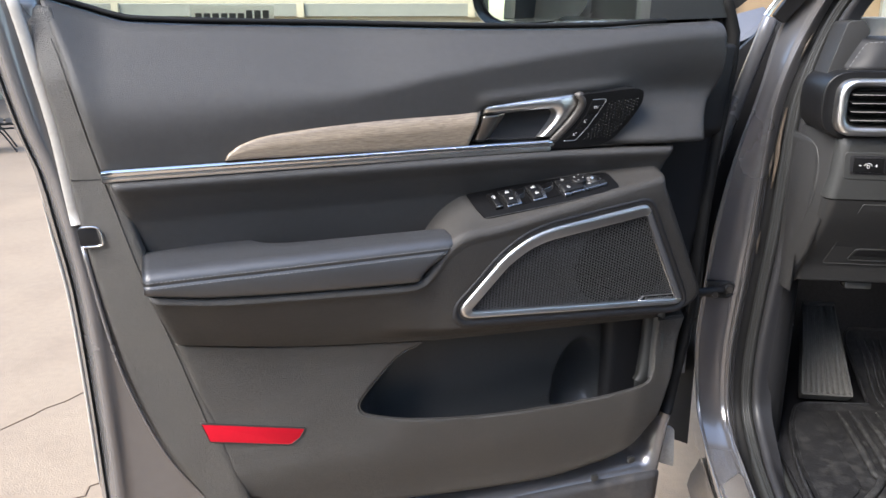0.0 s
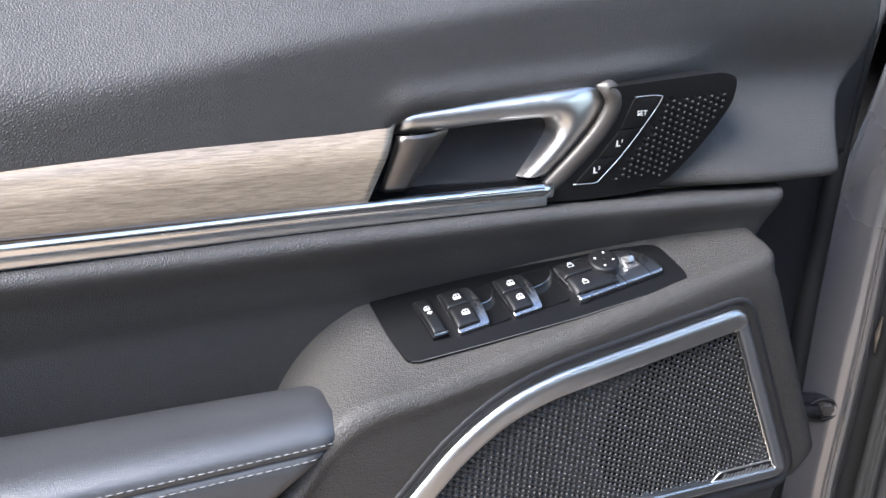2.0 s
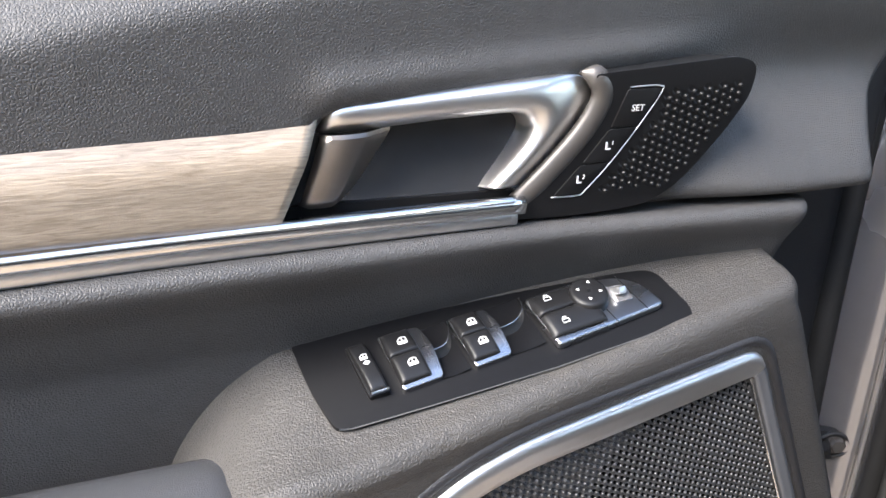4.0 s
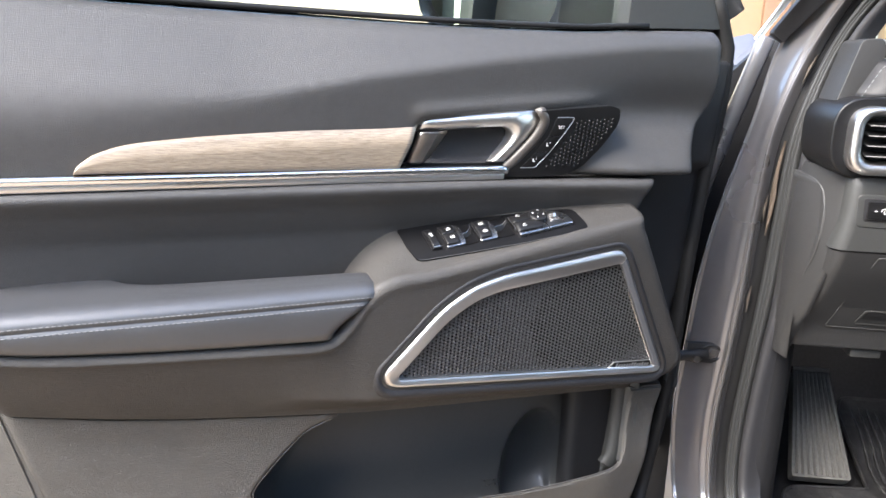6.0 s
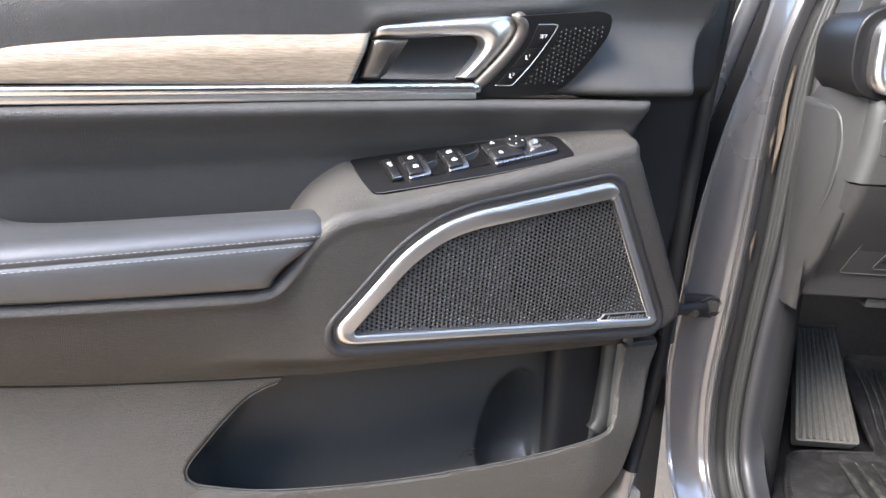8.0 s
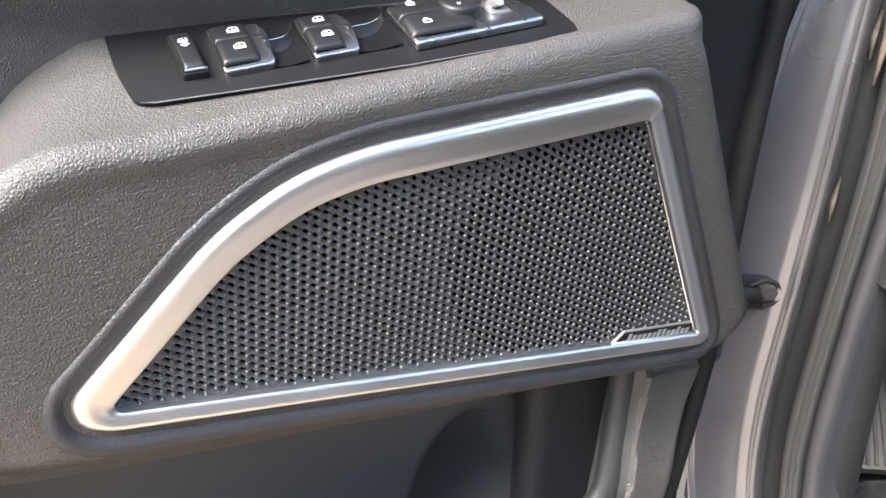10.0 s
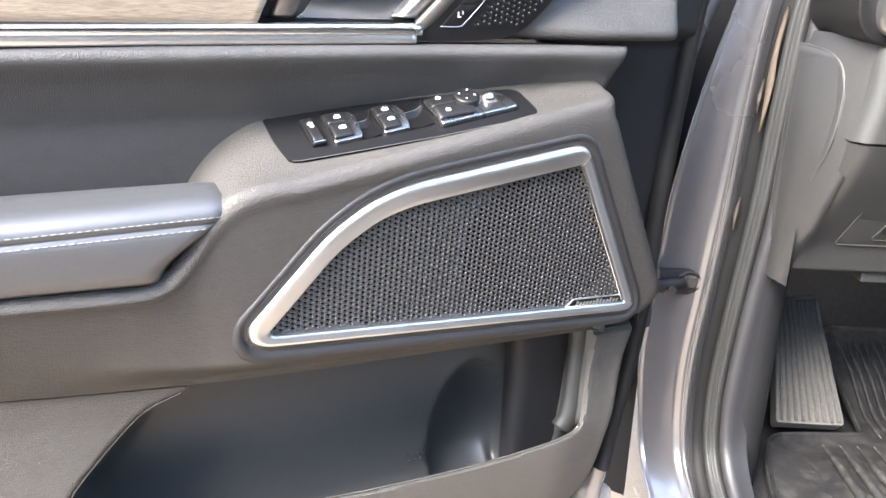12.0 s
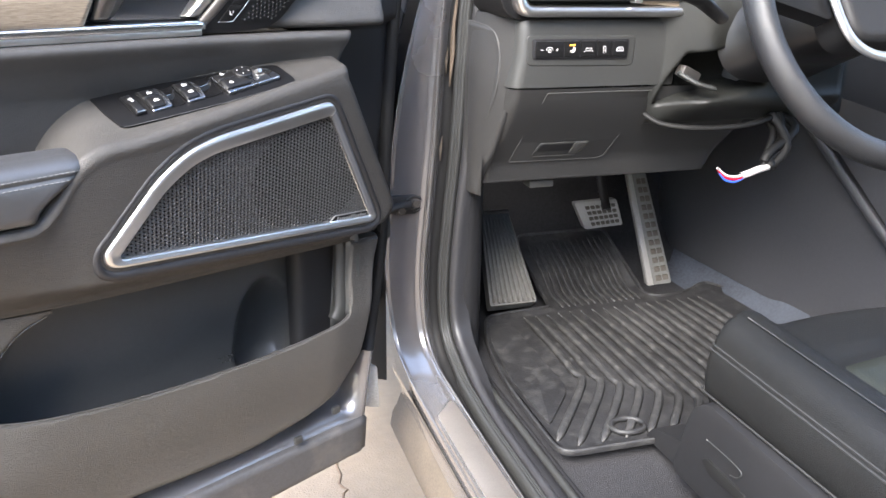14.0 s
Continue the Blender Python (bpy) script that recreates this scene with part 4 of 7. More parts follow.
part("bright_edge", sweep([SP(x, y, 0.0015) for x, y in edge_pts], ring(0.0010, n=6), up=(0, -1, 0)), BRIGHT, ring_part, "fine bright edge")
badge = part("badge_plate", slab([(0.6205, 0.7980), (0.6275, 0.8050), (0.6800, 0.8018), (0.6835, 0.7945)], SP, 0.0005, 0.0020, 0.0004), SILVER, ring_part, "small dark badge plate with a silver border")
part("badge_face", slab([(0.6225, 0.7984), (0.6282, 0.8040), (0.6795, 0.8009), (0.6820, 0.7953)], SP, 0.0018, 0.0023, 0.0), SATIN, badge, flat=True)
for k in range(13):
    x0 = 0.6305 + 0.0037 * k
    tall = 0.0044 if k in (0, 6, 7, 10) else 0.0030
    y0 = 0.7980 - 0.062 * (x0 - 0.6305)
    part("badge_bar", slab([(x0, y0), (x0 + 0.0024, y0 - 0.0002), (x0 + 0.0036, y0 + tall), (x0 + 0.0012, y0 + tall + 0.0002)], SP, 0.0022, 0.0026), SILVER, badge, flat=True)
# switch panel on the sloping top of the console
def BZ(u, w, h):
    v = 0.8986 + 0.156 * u - 0.40 * w
    n = Vector((-0.156, 1.0, 0.40)).normalized()
    return D(u + n.x * h, v + n.y * h, w + n.z * h)


bezel_poly = rounded([(0.3720, -0.0135), (0.3735, 0.0145), (0.3780, 0.0380), (0.3850, 0.0405), (0.4250, 0.0432), (0.4860, 0.0463), (0.5660, 0.0470), (0.5700, 0.0394), (0.5680, 0.0094), (0.5480, 0.0046), (0.4790, -0.0053), (0.4140, -0.0118)], [0.002, 0.02, 0.007, 0.004, 0.02, 0.03, 0.006, 0.01, 0.008, 0.01, 0.03, 0.02], 5)
bezel = part("switch_panel", slab(bezel_poly, BZ, -0.005, 0.0004, 0.0004), BEZEL, door, "black window switch panel")
part("bezel_edge", sweep([BZ(u, w, 0.0003) for u, w in [(0.3795, 0.0392), (0.3850, 0.0408), (0.4250, 0.0435), (0.4860, 0.0466), (0.5300, 0.0470), (0.5640, 0.0472)]], ring(0.0004, n=6), up=(0, 0.4, 1)), EDGEGLINT, bezel, "fine light edge")


def line_icon(points, place, parent, closed=True):
    part("window_icon", sweep([place(*p) for p in points], ring(0.00026, n=4), up=(0, 0.4, 1), closed=closed), WHITE, parent, flat=True)


STEPS = [0, 0.02, 0.05, 0.1, 0.2, 0.35, 0.5, 0.65, 0.8, 0.9, 0.95, 0.98, 1]


def pressed(u0, w0, u1, w1, lift, t0, t1, lean=0.0):
    """A convex switch cap over the part t0 to t1 of its length, with rounded sides."""
    rows = []
    for t in STEPS:
        k = t0 + (t1 - t0) * t
        rows.append([BZ(u0 + lean * k + (u1 - u0) * q, w0 + (w1 - w0) * k, 0.0030 + lift * math.sin(math.pi * (0.14 + 0.66 * k)) - 0.0030 * abs(2 * q - 1) ** 14 - 0.0014 * abs(2 * t - 1) ** 18) for q in STEPS])
    return grid(rows)


def outlined(shape, place, parent, name="window_icon"):
    """A filled pale icon with a dark window in it."""
    part(name, slab(shape, place, 0.0, 0.00025), WHITE, parent, flat=True)


def window_mark(cu, cw, h, parent, k=1.0):
    P = lambda x, y, q: BZ(cu + k * x, cw + k * y, h + q)
    outlined([(-0.0030, 0.0026), (0.0028, 0.0026), (0.0028, -0.0018), (0.0012, -0.0026), (-0.0010, -0.0026), (-0.0030, -0.0006)], P, parent)
    part("window_icon", slab([(-0.0023, 0.0004), (-0.0004, 0.0004), (-0.0004, -0.0019), (-0.0009, -0.0019), (-0.0023, -0.0004)], P, 0.0002, 0.0004), SATIN, parent, flat=True)
    part("window_icon", slab([(0.0003, 0.0004), (0.0021, 0.0004), (0.0021, -0.0014), (0.0010, -0.0019), (0.0003, -0.0019)], P, 0.0002, 0.0004), SATIN, parent, flat=True)


def rocker(u0, w0, u1, w1):
    """A two-part window switch in a bright surround that is broad along its front side and foot."""
    mid = w0 + 0.5 * (w1 - w0)
    low = lambda x, y, q: BZ(x, y, q + (0.0030 * math.sin(math.pi * min(1.0, max(0.0, (y - w0) / (w1 - w0)))) if q > 0.001 else 0))
    shape = rounded([(u0 - 0.0006, w0 - 0.0008), (u1 - 0.0002, w0 + 0.0002), (u1 + 0.0016, mid), (u1 + 0.0006, w1 + 0.0006), (u0 + 0.0008, w1 + 0.0012)], [0.002, 0.003, 0.008, 0.003, 0.002], 5)
    base = part("window_switch", slab(shape, low, 0.0, 0.0034, 0.0009, 3), SWITCHMET, bezel, "black window switch in a bright surround")
    for t0, t1 in ((0.01, 0.482), (0.49, 0.955)):
        part("switch_cap", pressed(u0, w0, u1 - 0.0050, w1, 0.0040, t0, t1, 0.0006), CAPS, base)
    part("surround_joint", sweep([BZ(u1 - 0.0042, mid, 0.0064), BZ(u1 - 0.0015, mid, 0.0066), BZ(u1 + 0.0012, mid + 0.0002, 0.0060)], ring(0.0003, n=4)), SATIN, base)
    for t in (0.27, 0.70):
        window_mark(u0 + 0.0004 + 0.55 * (u1 - 0.0044 - u0), w0 + (w1 - w0) * t, 0.0030 + 0.0042 * math.sin(math.pi * (0.14 + 0.66 * t)), base, 0.80)
    return base


child_lock = part("window_switch", slab(rounded([(0.3952, -0.0008), (0.4046, -0.0004), (0.4072, 0.0306), (0.3970, 0.0302)], 0.0012), BZ, 0.0, 0.0030, 0.0008), SATIN, bezel, "black window lock switch")
part("switch_cap", pressed(0.3958, 0.0000, 0.4044, 0.0296, 0.0034, 0.0, 0.97, 0.0022), CAPS, child_lock)
part("bright_edge", sweep([BZ(0.3980, 0.0300, 0.0048), BZ(0.4030, 0.0304, 0.0050), BZ(0.4066, 0.0300, 0.0046)], ring(0.0006, n=6)), SILVER, child_lock)
window_mark(0.4008, 0.0108, 0.0066, child_lock, 0.62)
outlined([(0.3994, 0.0146), (0.4010, 0.0134), (0.4030, 0.0146), (0.4012, 0.0160)], lambda x, y, q: BZ(x, y, 0.0068 + q), child_lock, "lock_icon")
rocker(0.4118, 0.0000, 0.4325, 0.0318)
rocker(0.4482, 0.0024, 0.4680, 0.0325)
for ua, ub in ((0.4335, 0.4476), (0.4695, 0.4885)):
    # a polished finger scoop beside each pair of switches, closed by a curved fin
    arc = [(p.x, p.y) for p in spline([(ua - 0.002, 0.0186, 0), (ua + 0.45 * (ub - ua), 0.0168, 0), (ub - 0.0028, 0.0105, 0), (ub - 0.0004, 0.0030, 0)], 6)]
    n = len(arc) - 1
    part("scoop_fin", grid([[BZ(x + 0.0022 * q, y + 0.0030 * q, (0.0046 - 0.0018 * k / n) * (1 - q) ** 1.5 + 0.0006) for q in (0, 0.25, 0.5, 0.75, 1)] for k, (x, y) in enumerate(arc)]), CAPS, bezel)
    part("scoop_edge", sweep([BZ(x, y, 0.0053 - 0.0018 * k / n) for k, (x, y) in enumerate(arc)], ring(0.00038, n=6)), SWITCHMET, bezel, "fine silver scoop edge")
    part("finger_scoop", grid([[BZ(ua - 0.001 + (ub - ua) * q, 0.0015 + 0.031 * t, 0.0008 + 0.0010 * (q - 0.4) ** 2 * 4) for q in (0, 0.25, 0.5, 0.75, 1)] for t in (0, 0.33, 0.67, 1)]), SCOOP, bezel)
lock_base = part("door_lock_switch", slab(rounded([(0.4890, 0.0058), (0.5150, 0.0048), (0.5420, 0.0098), (0.5520, 0.0180), (0.5560, 0.0352), (0.4915, 0.0382)], [0.003, 0.01, 0.01, 0.008, 0.004, 0.002], 5), BZ, 0.001, 0.0046, 0.0014, 3), SWITCHMET, bezel, "door lock and mirror control on a silver base")
for t0, t1 in ((0.02, 0.46), (0.475, 0.92)):
    part("switch_cap", pressed(0.4896, 0.0062, 0.5215, 0.0368, 0.0052, t0, t1, 0.0012), CAPS, lock_base)
for c in ((0.4985, 0.0125), (0.5000, 0.0285)):
    P = lambda x, y: BZ(c[0] + x, c[1] + y, 0.0084)
    line_icon([(-0.0018, -0.0004), (0.0018, -0.0004), (0.0018, 0.0016), (-0.0018, 0.0016)], P, lock_base)
    line_icon([(-0.0010, -0.0004), (-0.0008, -0.0018), (0.0008, -0.0018), (0.0010, -0.0004)], P, lock_base, False)
part("plate_joint", sweep([BZ(0.5250, 0.0280, 0.0049), BZ(0.5262, 0.0362, 0.0046)], ring(0.0003, n=4)), SATIN, lock_base)
part("plate_joint", sweep([BZ(0.5420, 0.0100, 0.0049), BZ(0.5452, 0.0355, 0.0047)], ring(0.0003, n=4)), SATIN, lock_base)
part("toggle_slot", slab(rounded([(0.5310, 0.0150), (0.5415, 0.0160), (0.5425, 0.0265), (0.5320, 0.0262)], 0.001), BZ, 0.0046, 0.0050, 0.0), GUNMETAL, lock_base, "grey toggle recess")
knob_bm = grid([[BZ(0.5198 + r * math.cos(a), 0.0182 + r * math.sin(a), h) for a in [2 * math.pi * k / 28 for k in range(28)]] for r, h in [(0.0005, 0.0108), (0.0076, 0.0108), (0.0092, 0.0104), (0.0099, 0.0096), (0.0101, 0.0070), (0.0108, 0.0040)]], wrap=True)
knob = part("mirror_knob", knob_bm, CAPS, lock_base, "round black mirror control")
for k in range(4):
    a = k * math.pi / 2 + 0.45
    c = (0.5198 + 0.0058 * math.cos(a), 0.0182 + 0.0058 * math.sin(a))
    part("arrow_mark", slab([(c[0] + 0.0011 * math.cos(a + q), c[1] + 0.0011 * math.sin(a + q)) for q in (0, 2.2, -2.2)], BZ, 0.0109, 0.0111), WHITE, knob, flat=True)
toggle = box((0.0050, 0.0075, 0.0040), (0, 0, 0), 0.001, 2, turn=(-20, 0, 8))
bmesh.ops.translate(toggle, vec=BZ(0.5368, 0.0205, 0.0066), verts=toggle.verts)
part("fold_toggle", toggle, SILVER, lock_base, "silver fold toggle")
# lower panel with its map pocket
pocket = [(0.308, 0.7635), (0.278, 0.7510), (0.254, 0.7290), (0.229, 0.7010), (0.2195, 0.6860), (0.2230, 0.6750), (0.2360, 0.6680), (0.2800, 0.6570), (0.3500, 0.6470), (0.4300, 0.6405), (0.5200, 0.6390), (0.5900, 0.6415), (0.6500, 0.6480), (0.6690, 0.6550), (0.6740, 0.6700), (0.6790, 0.7100), (0.6830, 0.7480), (0.5000, 0.7640)]
pocket_soft = [(p.x, p.y) for p in spline([(*p, 0) for p in pocket[:-2]], 4)] + [(0.684, 0.80), (0.308, 0.80)]
low_edge = curve1([(0.0, 0.60), (0.073, 0.560), (0.16, 0.530), (0.261, 0.513), (0.40, 0.502), (0.506, 0.498), (0.60, 0.508), (0.66, 0.528), (0.69, 0.560), (0.72, 0.60)])


def lower_depth(u, v):
    return -0.0012 - 0.003 * smooth(0.0, 0.03, crease(u) - v) - 0.004 * smooth(0.0, 0.003, v - crease(u)) - 0.007 * smooth(0.16, 0.0, u) * smooth(0.78, 0.68, v) - 0.022 * smooth(0.62, 0.50, v) + 0.006 * math.exp(-((v - 0.655) / 0.035) ** 2) * smooth(0.2, 0.3, u) - 0.012 * smooth(0.64, 0.72, u)


def lower_panel():
    left, right = face_rear, curve1([(0.50, 0.690), (0.575, 0.704), (0.66, 0.719), (0.75, 0.735), (0.80, 0.745)])
    nu, nv = 260, 110
    rows, holes = [], set()
    for i in range(nu + 3):
        s = min(1.0, max(0.0, (i - 1) / nu))
        row = []
        for j in range(nv + 3):
            t = min(1.0, max(0.0, (j - 1) / nv))
            u = left(0.66) + s * (right(0.66) - left(0.66))
            v = low_edge(u) + t * (crease(u) + 0.004 - low_edge(u))
            u = left(v) + s * (right(v) - left(v))
            v = low_edge(u) + t * (crease(u) + 0.004 - low_edge(u))
            gap, near = edge_gap(pocket_soft, u, v)
            if abs(gap) < 0.0016 and v < crease(u) - 0.002:
                u, v, gap = near[0], near[1], 0.0
            w = lower_depth(u, v)
            w -= roll(min(u - left(v), right(v) - u), 0.009) + roll(v - low_edge(u), 0.014)
            if gap > 0.0017:
                holes.add((i, j))
            if -0.004 < gap <= 0.0017:
                w -= roll(max(0.0, -gap), 0.004)
            if i in (0, nu + 2) or j in (0, nv + 2):
                w -= 0.025
            row.append(D(u, v, w))
        rows.append(row)
    bm = grid(rows)
    bm.verts.ensure_lookup_table()
    wide = nv + 3
    bmesh.ops.delete(bm, geom=[bm.verts[i * wide + j] for i, j in holes], context="VERTS")
    return bm


def pocket_bin():
    """The hollow behind the opening, deeper at the bottle recess."""
    shape = [(0.285, 0.790), (0.240, 0.725), (0.211, 0.690), (0.211, 0.660), (0.230, 0.560), (0.640, 0.560), (0.678, 0.640), (0.690, 0.790)]
    shape = [(p.x, p.y) for p in rounded(shape, 0.03)]
    rows = []
    for i in range(111):
        row = []
        for j in range(51):
            u, v = 0.205 + 0.49 * i / 110, 0.555 + 0.238 * j / 50
            gap = max(0.0, edge_gap(shape, u, v)[0]) if v < 0.76 else max(0.0, min(u - 0.21, 0.69 - u))
            reach = 0.020 if u > 0.62 else 0.045
            w = -0.012 - 0.032 * smooth(0.66, 0.62, v) - (0.052 + 0.012 * smooth(0.35, 0.55, u) - 0.03 * smooth(0.66, 0.62, v)) * math.sin(math.pi / 2 * min(1.0, gap / reach))
            cup = ((u - 0.590) / 0.047) ** 2 + ((v - 0.615) / 0.090) ** 2
            if cup < 1:
                w -= 0.034 * math.sqrt(1 - cup)
            row.append(D(u, v, w))
        rows.append(row)
    return grid(rows)


lower = part("lower_panel", lower_panel(), PANEL, door, "grained charcoal lower panel with a map pocket")
part("pocket_bin", pocket_bin(), BINPL, lower, "smooth black pocket hollow with a bottle recess")
RIM = material("smooth moulded edge", (0.055, 0.052, 0.048), 0.24, vary=0.06, spec=0.9)
part("pocket_rim", sweep([D(x, y, lower_depth(x, y) - 0.0026) for x, y in pocket_soft if y < crease(x) - 0.004 and x < 0.672][1:], ring(0.0010, n=6), up=(0, -1, 0)), RIM, lower, "smooth rounded pocket edge")
part("pocket_strip", sweep(spline([D(0.684, 0.752, -0.034), D(0.683, 0.72, -0.033), D(0.680, 0.68, -0.031), D(0.676, 0.655, -0.029), D(0.668, 0.640, -0.030)], 5), [(-0.016, -0.012), (-0.0145, 0.000), (-0.010, 0.006), (-0.003, 0.009), (0.005, 0.0085), (0.010, 0.005), (0.013, -0.002)], up=(0, -1, 0)), GREYPL, lower, "lighter grey rounded rib at the pocket's end")
for k in range(7):
    x, y = 0.520 + 0.006 * (k % 4) + 0.003 * (k // 4), 0.615 - 0.007 * (k // 4)
    part("moulded_dot", slab([(x + 0.0011 * math.cos(q * math.pi / 3), y + 0.0011 * math.sin(q * math.pi / 3)) for q in range(6)], lambda a, b, h: D(a, b, h - 0.0765), -0.02, 0.001, 0.0004, 1), GREYPL, lower)
red_poly = rounded([(0.0145, 0.6905), (0.0235, 0.6635), (0.1250, 0.6440), (0.1380, 0.6530), (0.1445, 0.6650)], [0.001, 0.002, 0.004, 0.006, 0.002], 4)
reflector = part("reflector", slab(red_poly, lambda x, y, h: D(x, y, h + lower_depth(x, y)), -0.004, 0.0012, 0.0008), RED, door, "red safety reflector")
part("reflector_rim", sweep([D(x, y, lower_depth(x, y) + 0.0004) for x, y in [(p[0], p[1]) for p in red_poly]], ring(0.0012, n=6), up=(0, -1, 0), closed=True), GREYPL, reflector)

# painted foot of the shell below the trim, with clips
for u in (0.60, 0.664):
    part("trim_clip", box((0.012, 0.006, 0.010), D(u, 0.485 if u < 0.65 else 0.505, -0.030), 0.002), GREYPL, door)
part("foot_ledge", sheet(lambda v: 0.05, lambda v: 0.724, lambda u: 0.400 + 0.012 * smooth(0.3, 0.75, u), lambda u: 0.470, lambda u, v: -0.030 - 0.10 * (0.47 - v), 40, 8, skirt=0.06, edge=0.006), LEDGE, door, "grey lower door ledge with road film")
part("front_seal", sweep([D(shell_right(v) - 0.013, v, -0.046) for v in [0.57 + 0.035 * k for k in range(20)]], ring(0.009, 0.012, 10), up=(0, 1, 0)), RUBBER, door, "black rubber seal on the hinge edge")
part("hinge_cover", box((0.020, 0.03, 0.045), D(0.764, 0.752, -0.052), 0.005), GREYPL, door, "grey hinge cover")

# window frame, glass and mirror sail
glass_poly = [(-0.13, 1.19), (0.80, 1.17), (0.80, 1.22), (0.58, 1.50), (-0.10, 1.56)]
glass = part("window_pane", slab(glass_poly, D, -0.066, -0.062), GLASS, door, "lightly tinted side window")
glass.visible_shadow = False
part("rear_frame", sweep([D(-0.150, 1.15, -0.065), D(-0.170, 1.25, -0.070), D(-0.180, 1.40, -0.085), D(-0.16, 1.56, -0.11)], ring(0.034, 0.02, 8, 4), up=(0, 1, 0)), PAINT, door)
part("top_frame", sweep([D(-0.16, 1.56, -0.11), D(0.2, 1.58, -0.11), D(0.52, 1.52, -0.10), D(0.70, 1.36, -0.08), D(0.80, 1.20, -0.06)], ring(0.022, 0.02, 8, 4), up=(0, 1, 0)), PAINT, door)
sail = part("mirror_sail", slab(rounded([(0.650, 1.181), (0.785, 1.186), (0.780, 1.215), (0.66, 1.36)], 0.004), D, -0.075, -0.040, 0.006, 3), GREYPL, door, "charcoal mirror sail cover")
sticker = part("window_sticker", slab([(0.045, 1.183), (0.142, 1.183), (0.142, 1.200), (0.045, 1.200)], D, -0.0675, -0.0670), pane_material("clear sticker film", (0.8, 0.8, 0.78), 0.3), door, "clear dealer sticker with dark marks", flat=True)
for k in range(9):
    u = 0.050 + 0.0098 * k
    part("mark_bar", slab([(u, 1.1855), (u + 0.0075, 1.1855), (u + 0.0075, 1.1915 if k < 6 else 1.195), (u, 1.1915 if k < 6 else 1.195)], D, -0.0669, -0.0667), MATTE, sticker, flat=True)
shell_rows = []
for k in range(9):
    t = k / 8
    sc = math.sqrt(max(0.02, 1 - t ** 3))
    shell_rows.append([(0.575 + 0.110 * sc * x + 0.02 * t, 0.245 + 0.075 * t, 1.255 + 0.090 * sc * y) for x, y in ring(1, 1, 28, 3.6)])
mirror = part("side_mirror", grid(shell_rows, wrap=True, caps=False), PAINT, door, "painted side mirror housing")
mglass = [(0.575 + 0.098 * x, 1.255 + 0.079 * y) for x, y in ring(1, 1, 28, 3.6)]
part("mirror_glass", slab(mglass, lambda x, y, h: (x, 0.244 + 0.10 * (x - 0.575) - h, y), 0.0, 0.002), MIRROR, mirror, "mirror glass reflecting the house")
part("mirror_base", slab(rounded([(0.672, 1.150), (0.775, 1.150), (0.775, 1.215), (0.740, 1.262), (0.684, 1.268)], [0.012, 0.01, 0.01, 0.02, 0.02]), lambda x, z, h: (x, 0.10 + h, z), 0.0, 0.16, 0.010), SATIN, mirror, "black mirror foot behind the window")
part("mirror_arm", sweep([(0.71, 0.085, 1.170), (0.69, 0.16, 1.160), (0.63, 0.27, 1.172)], ring(0.03, 0.018, 10, 3)), SATIN, mirror)
part("corner_flap", slab(rounded([(0.726, 0.475), (0.768, 0.455), (0.764, 0.528), (0.728, 0.536)], 0.006), D, -0.068, -0.058, 0.003), PALE, door, "pale grey rubber corner flap")
UNDER = material("dust-brown underbody plastic", (0.085, 0.070, 0.055), 0.8, vary=0.3, vary_scale=15)
# ---- the car body round the door opening ----
car = thing("car", CAR, "dark grey metallic car body at the open front doorway", "car")

FOAM = material("tan sealing foam", (0.105, 0.080, 0.058), 0.85, grain=("noise", 500, 0.0008), vary=0.3, vary_scale=40)
# rails of the door opening, station by station: the outer paint edge, the inner paint edge and the trim edge
STATIONS = [
    ((0.20, -0.42, 1.62), (0.225, -0.44, 1.60), (0.27, -0.46, 1.585)),
    ((0.10, -0.10, 1.44), (0.125, -0.13, 1.42), (0.172, -0.15, 1.41)),
    ((0.050, 0.06, 1.28), (0.083, 0.03, 1.27), (0.122, 0.00, 1.265)),
    ((0.013, 0.125, 1.18), (0.050, 0.085, 1.18), (0.082, 0.055, 1.18)),
    ((-0.011, 0.13, 1.07), (0.014, 0.09, 1.07), (0.054, 0.06, 1.07)),
    ((-0.039, 0.13, 0.96), (0.003, 0.09, 0.96), (0.046, 0.06, 0.96)),
    ((-0.058, 0.13, 0.85), (-0.002, 0.09, 0.85), (0.040, 0.06, 0.85)),
    ((-0.067, 0.13, 0.74), (-0.010, 0.09, 0.74), (0.029, 0.06, 0.74)),
    ((-0.073, 0.13, 0.65), (-0.017, 0.09, 0.65), (0.023, 0.06, 0.65)),
    ((-0.069, 0.125, 0.57), (-0.017, 0.088, 0.58), (0.023, 0.06, 0.59)),
    ((-0.064, 0.105, 0.515), (-0.014, 0.075, 0.530), (0.025, 0.045, 0.545)),
    ((-0.060, 0.060, 0.490), (-0.011, 0.035, 0.500), (0.029, -0.005, 0.512)),
    ((-0.060, -0.012, 0.482), (-0.010, -0.030, 0.488), (0.030, -0.084, 0.490)),
    ((-0.060, -0.28, 0.480), (-0.010, -0.29, 0.481), (0.030, -0.30, 0.480)),
    ((-0.060, -1.40, 0.480), (-0.010, -1.40, 0.481), (0.030, -1.40, 0.480)),
]
RAILS = [spline([s[k] for s in STATIONS], 6) for k in range(3)]


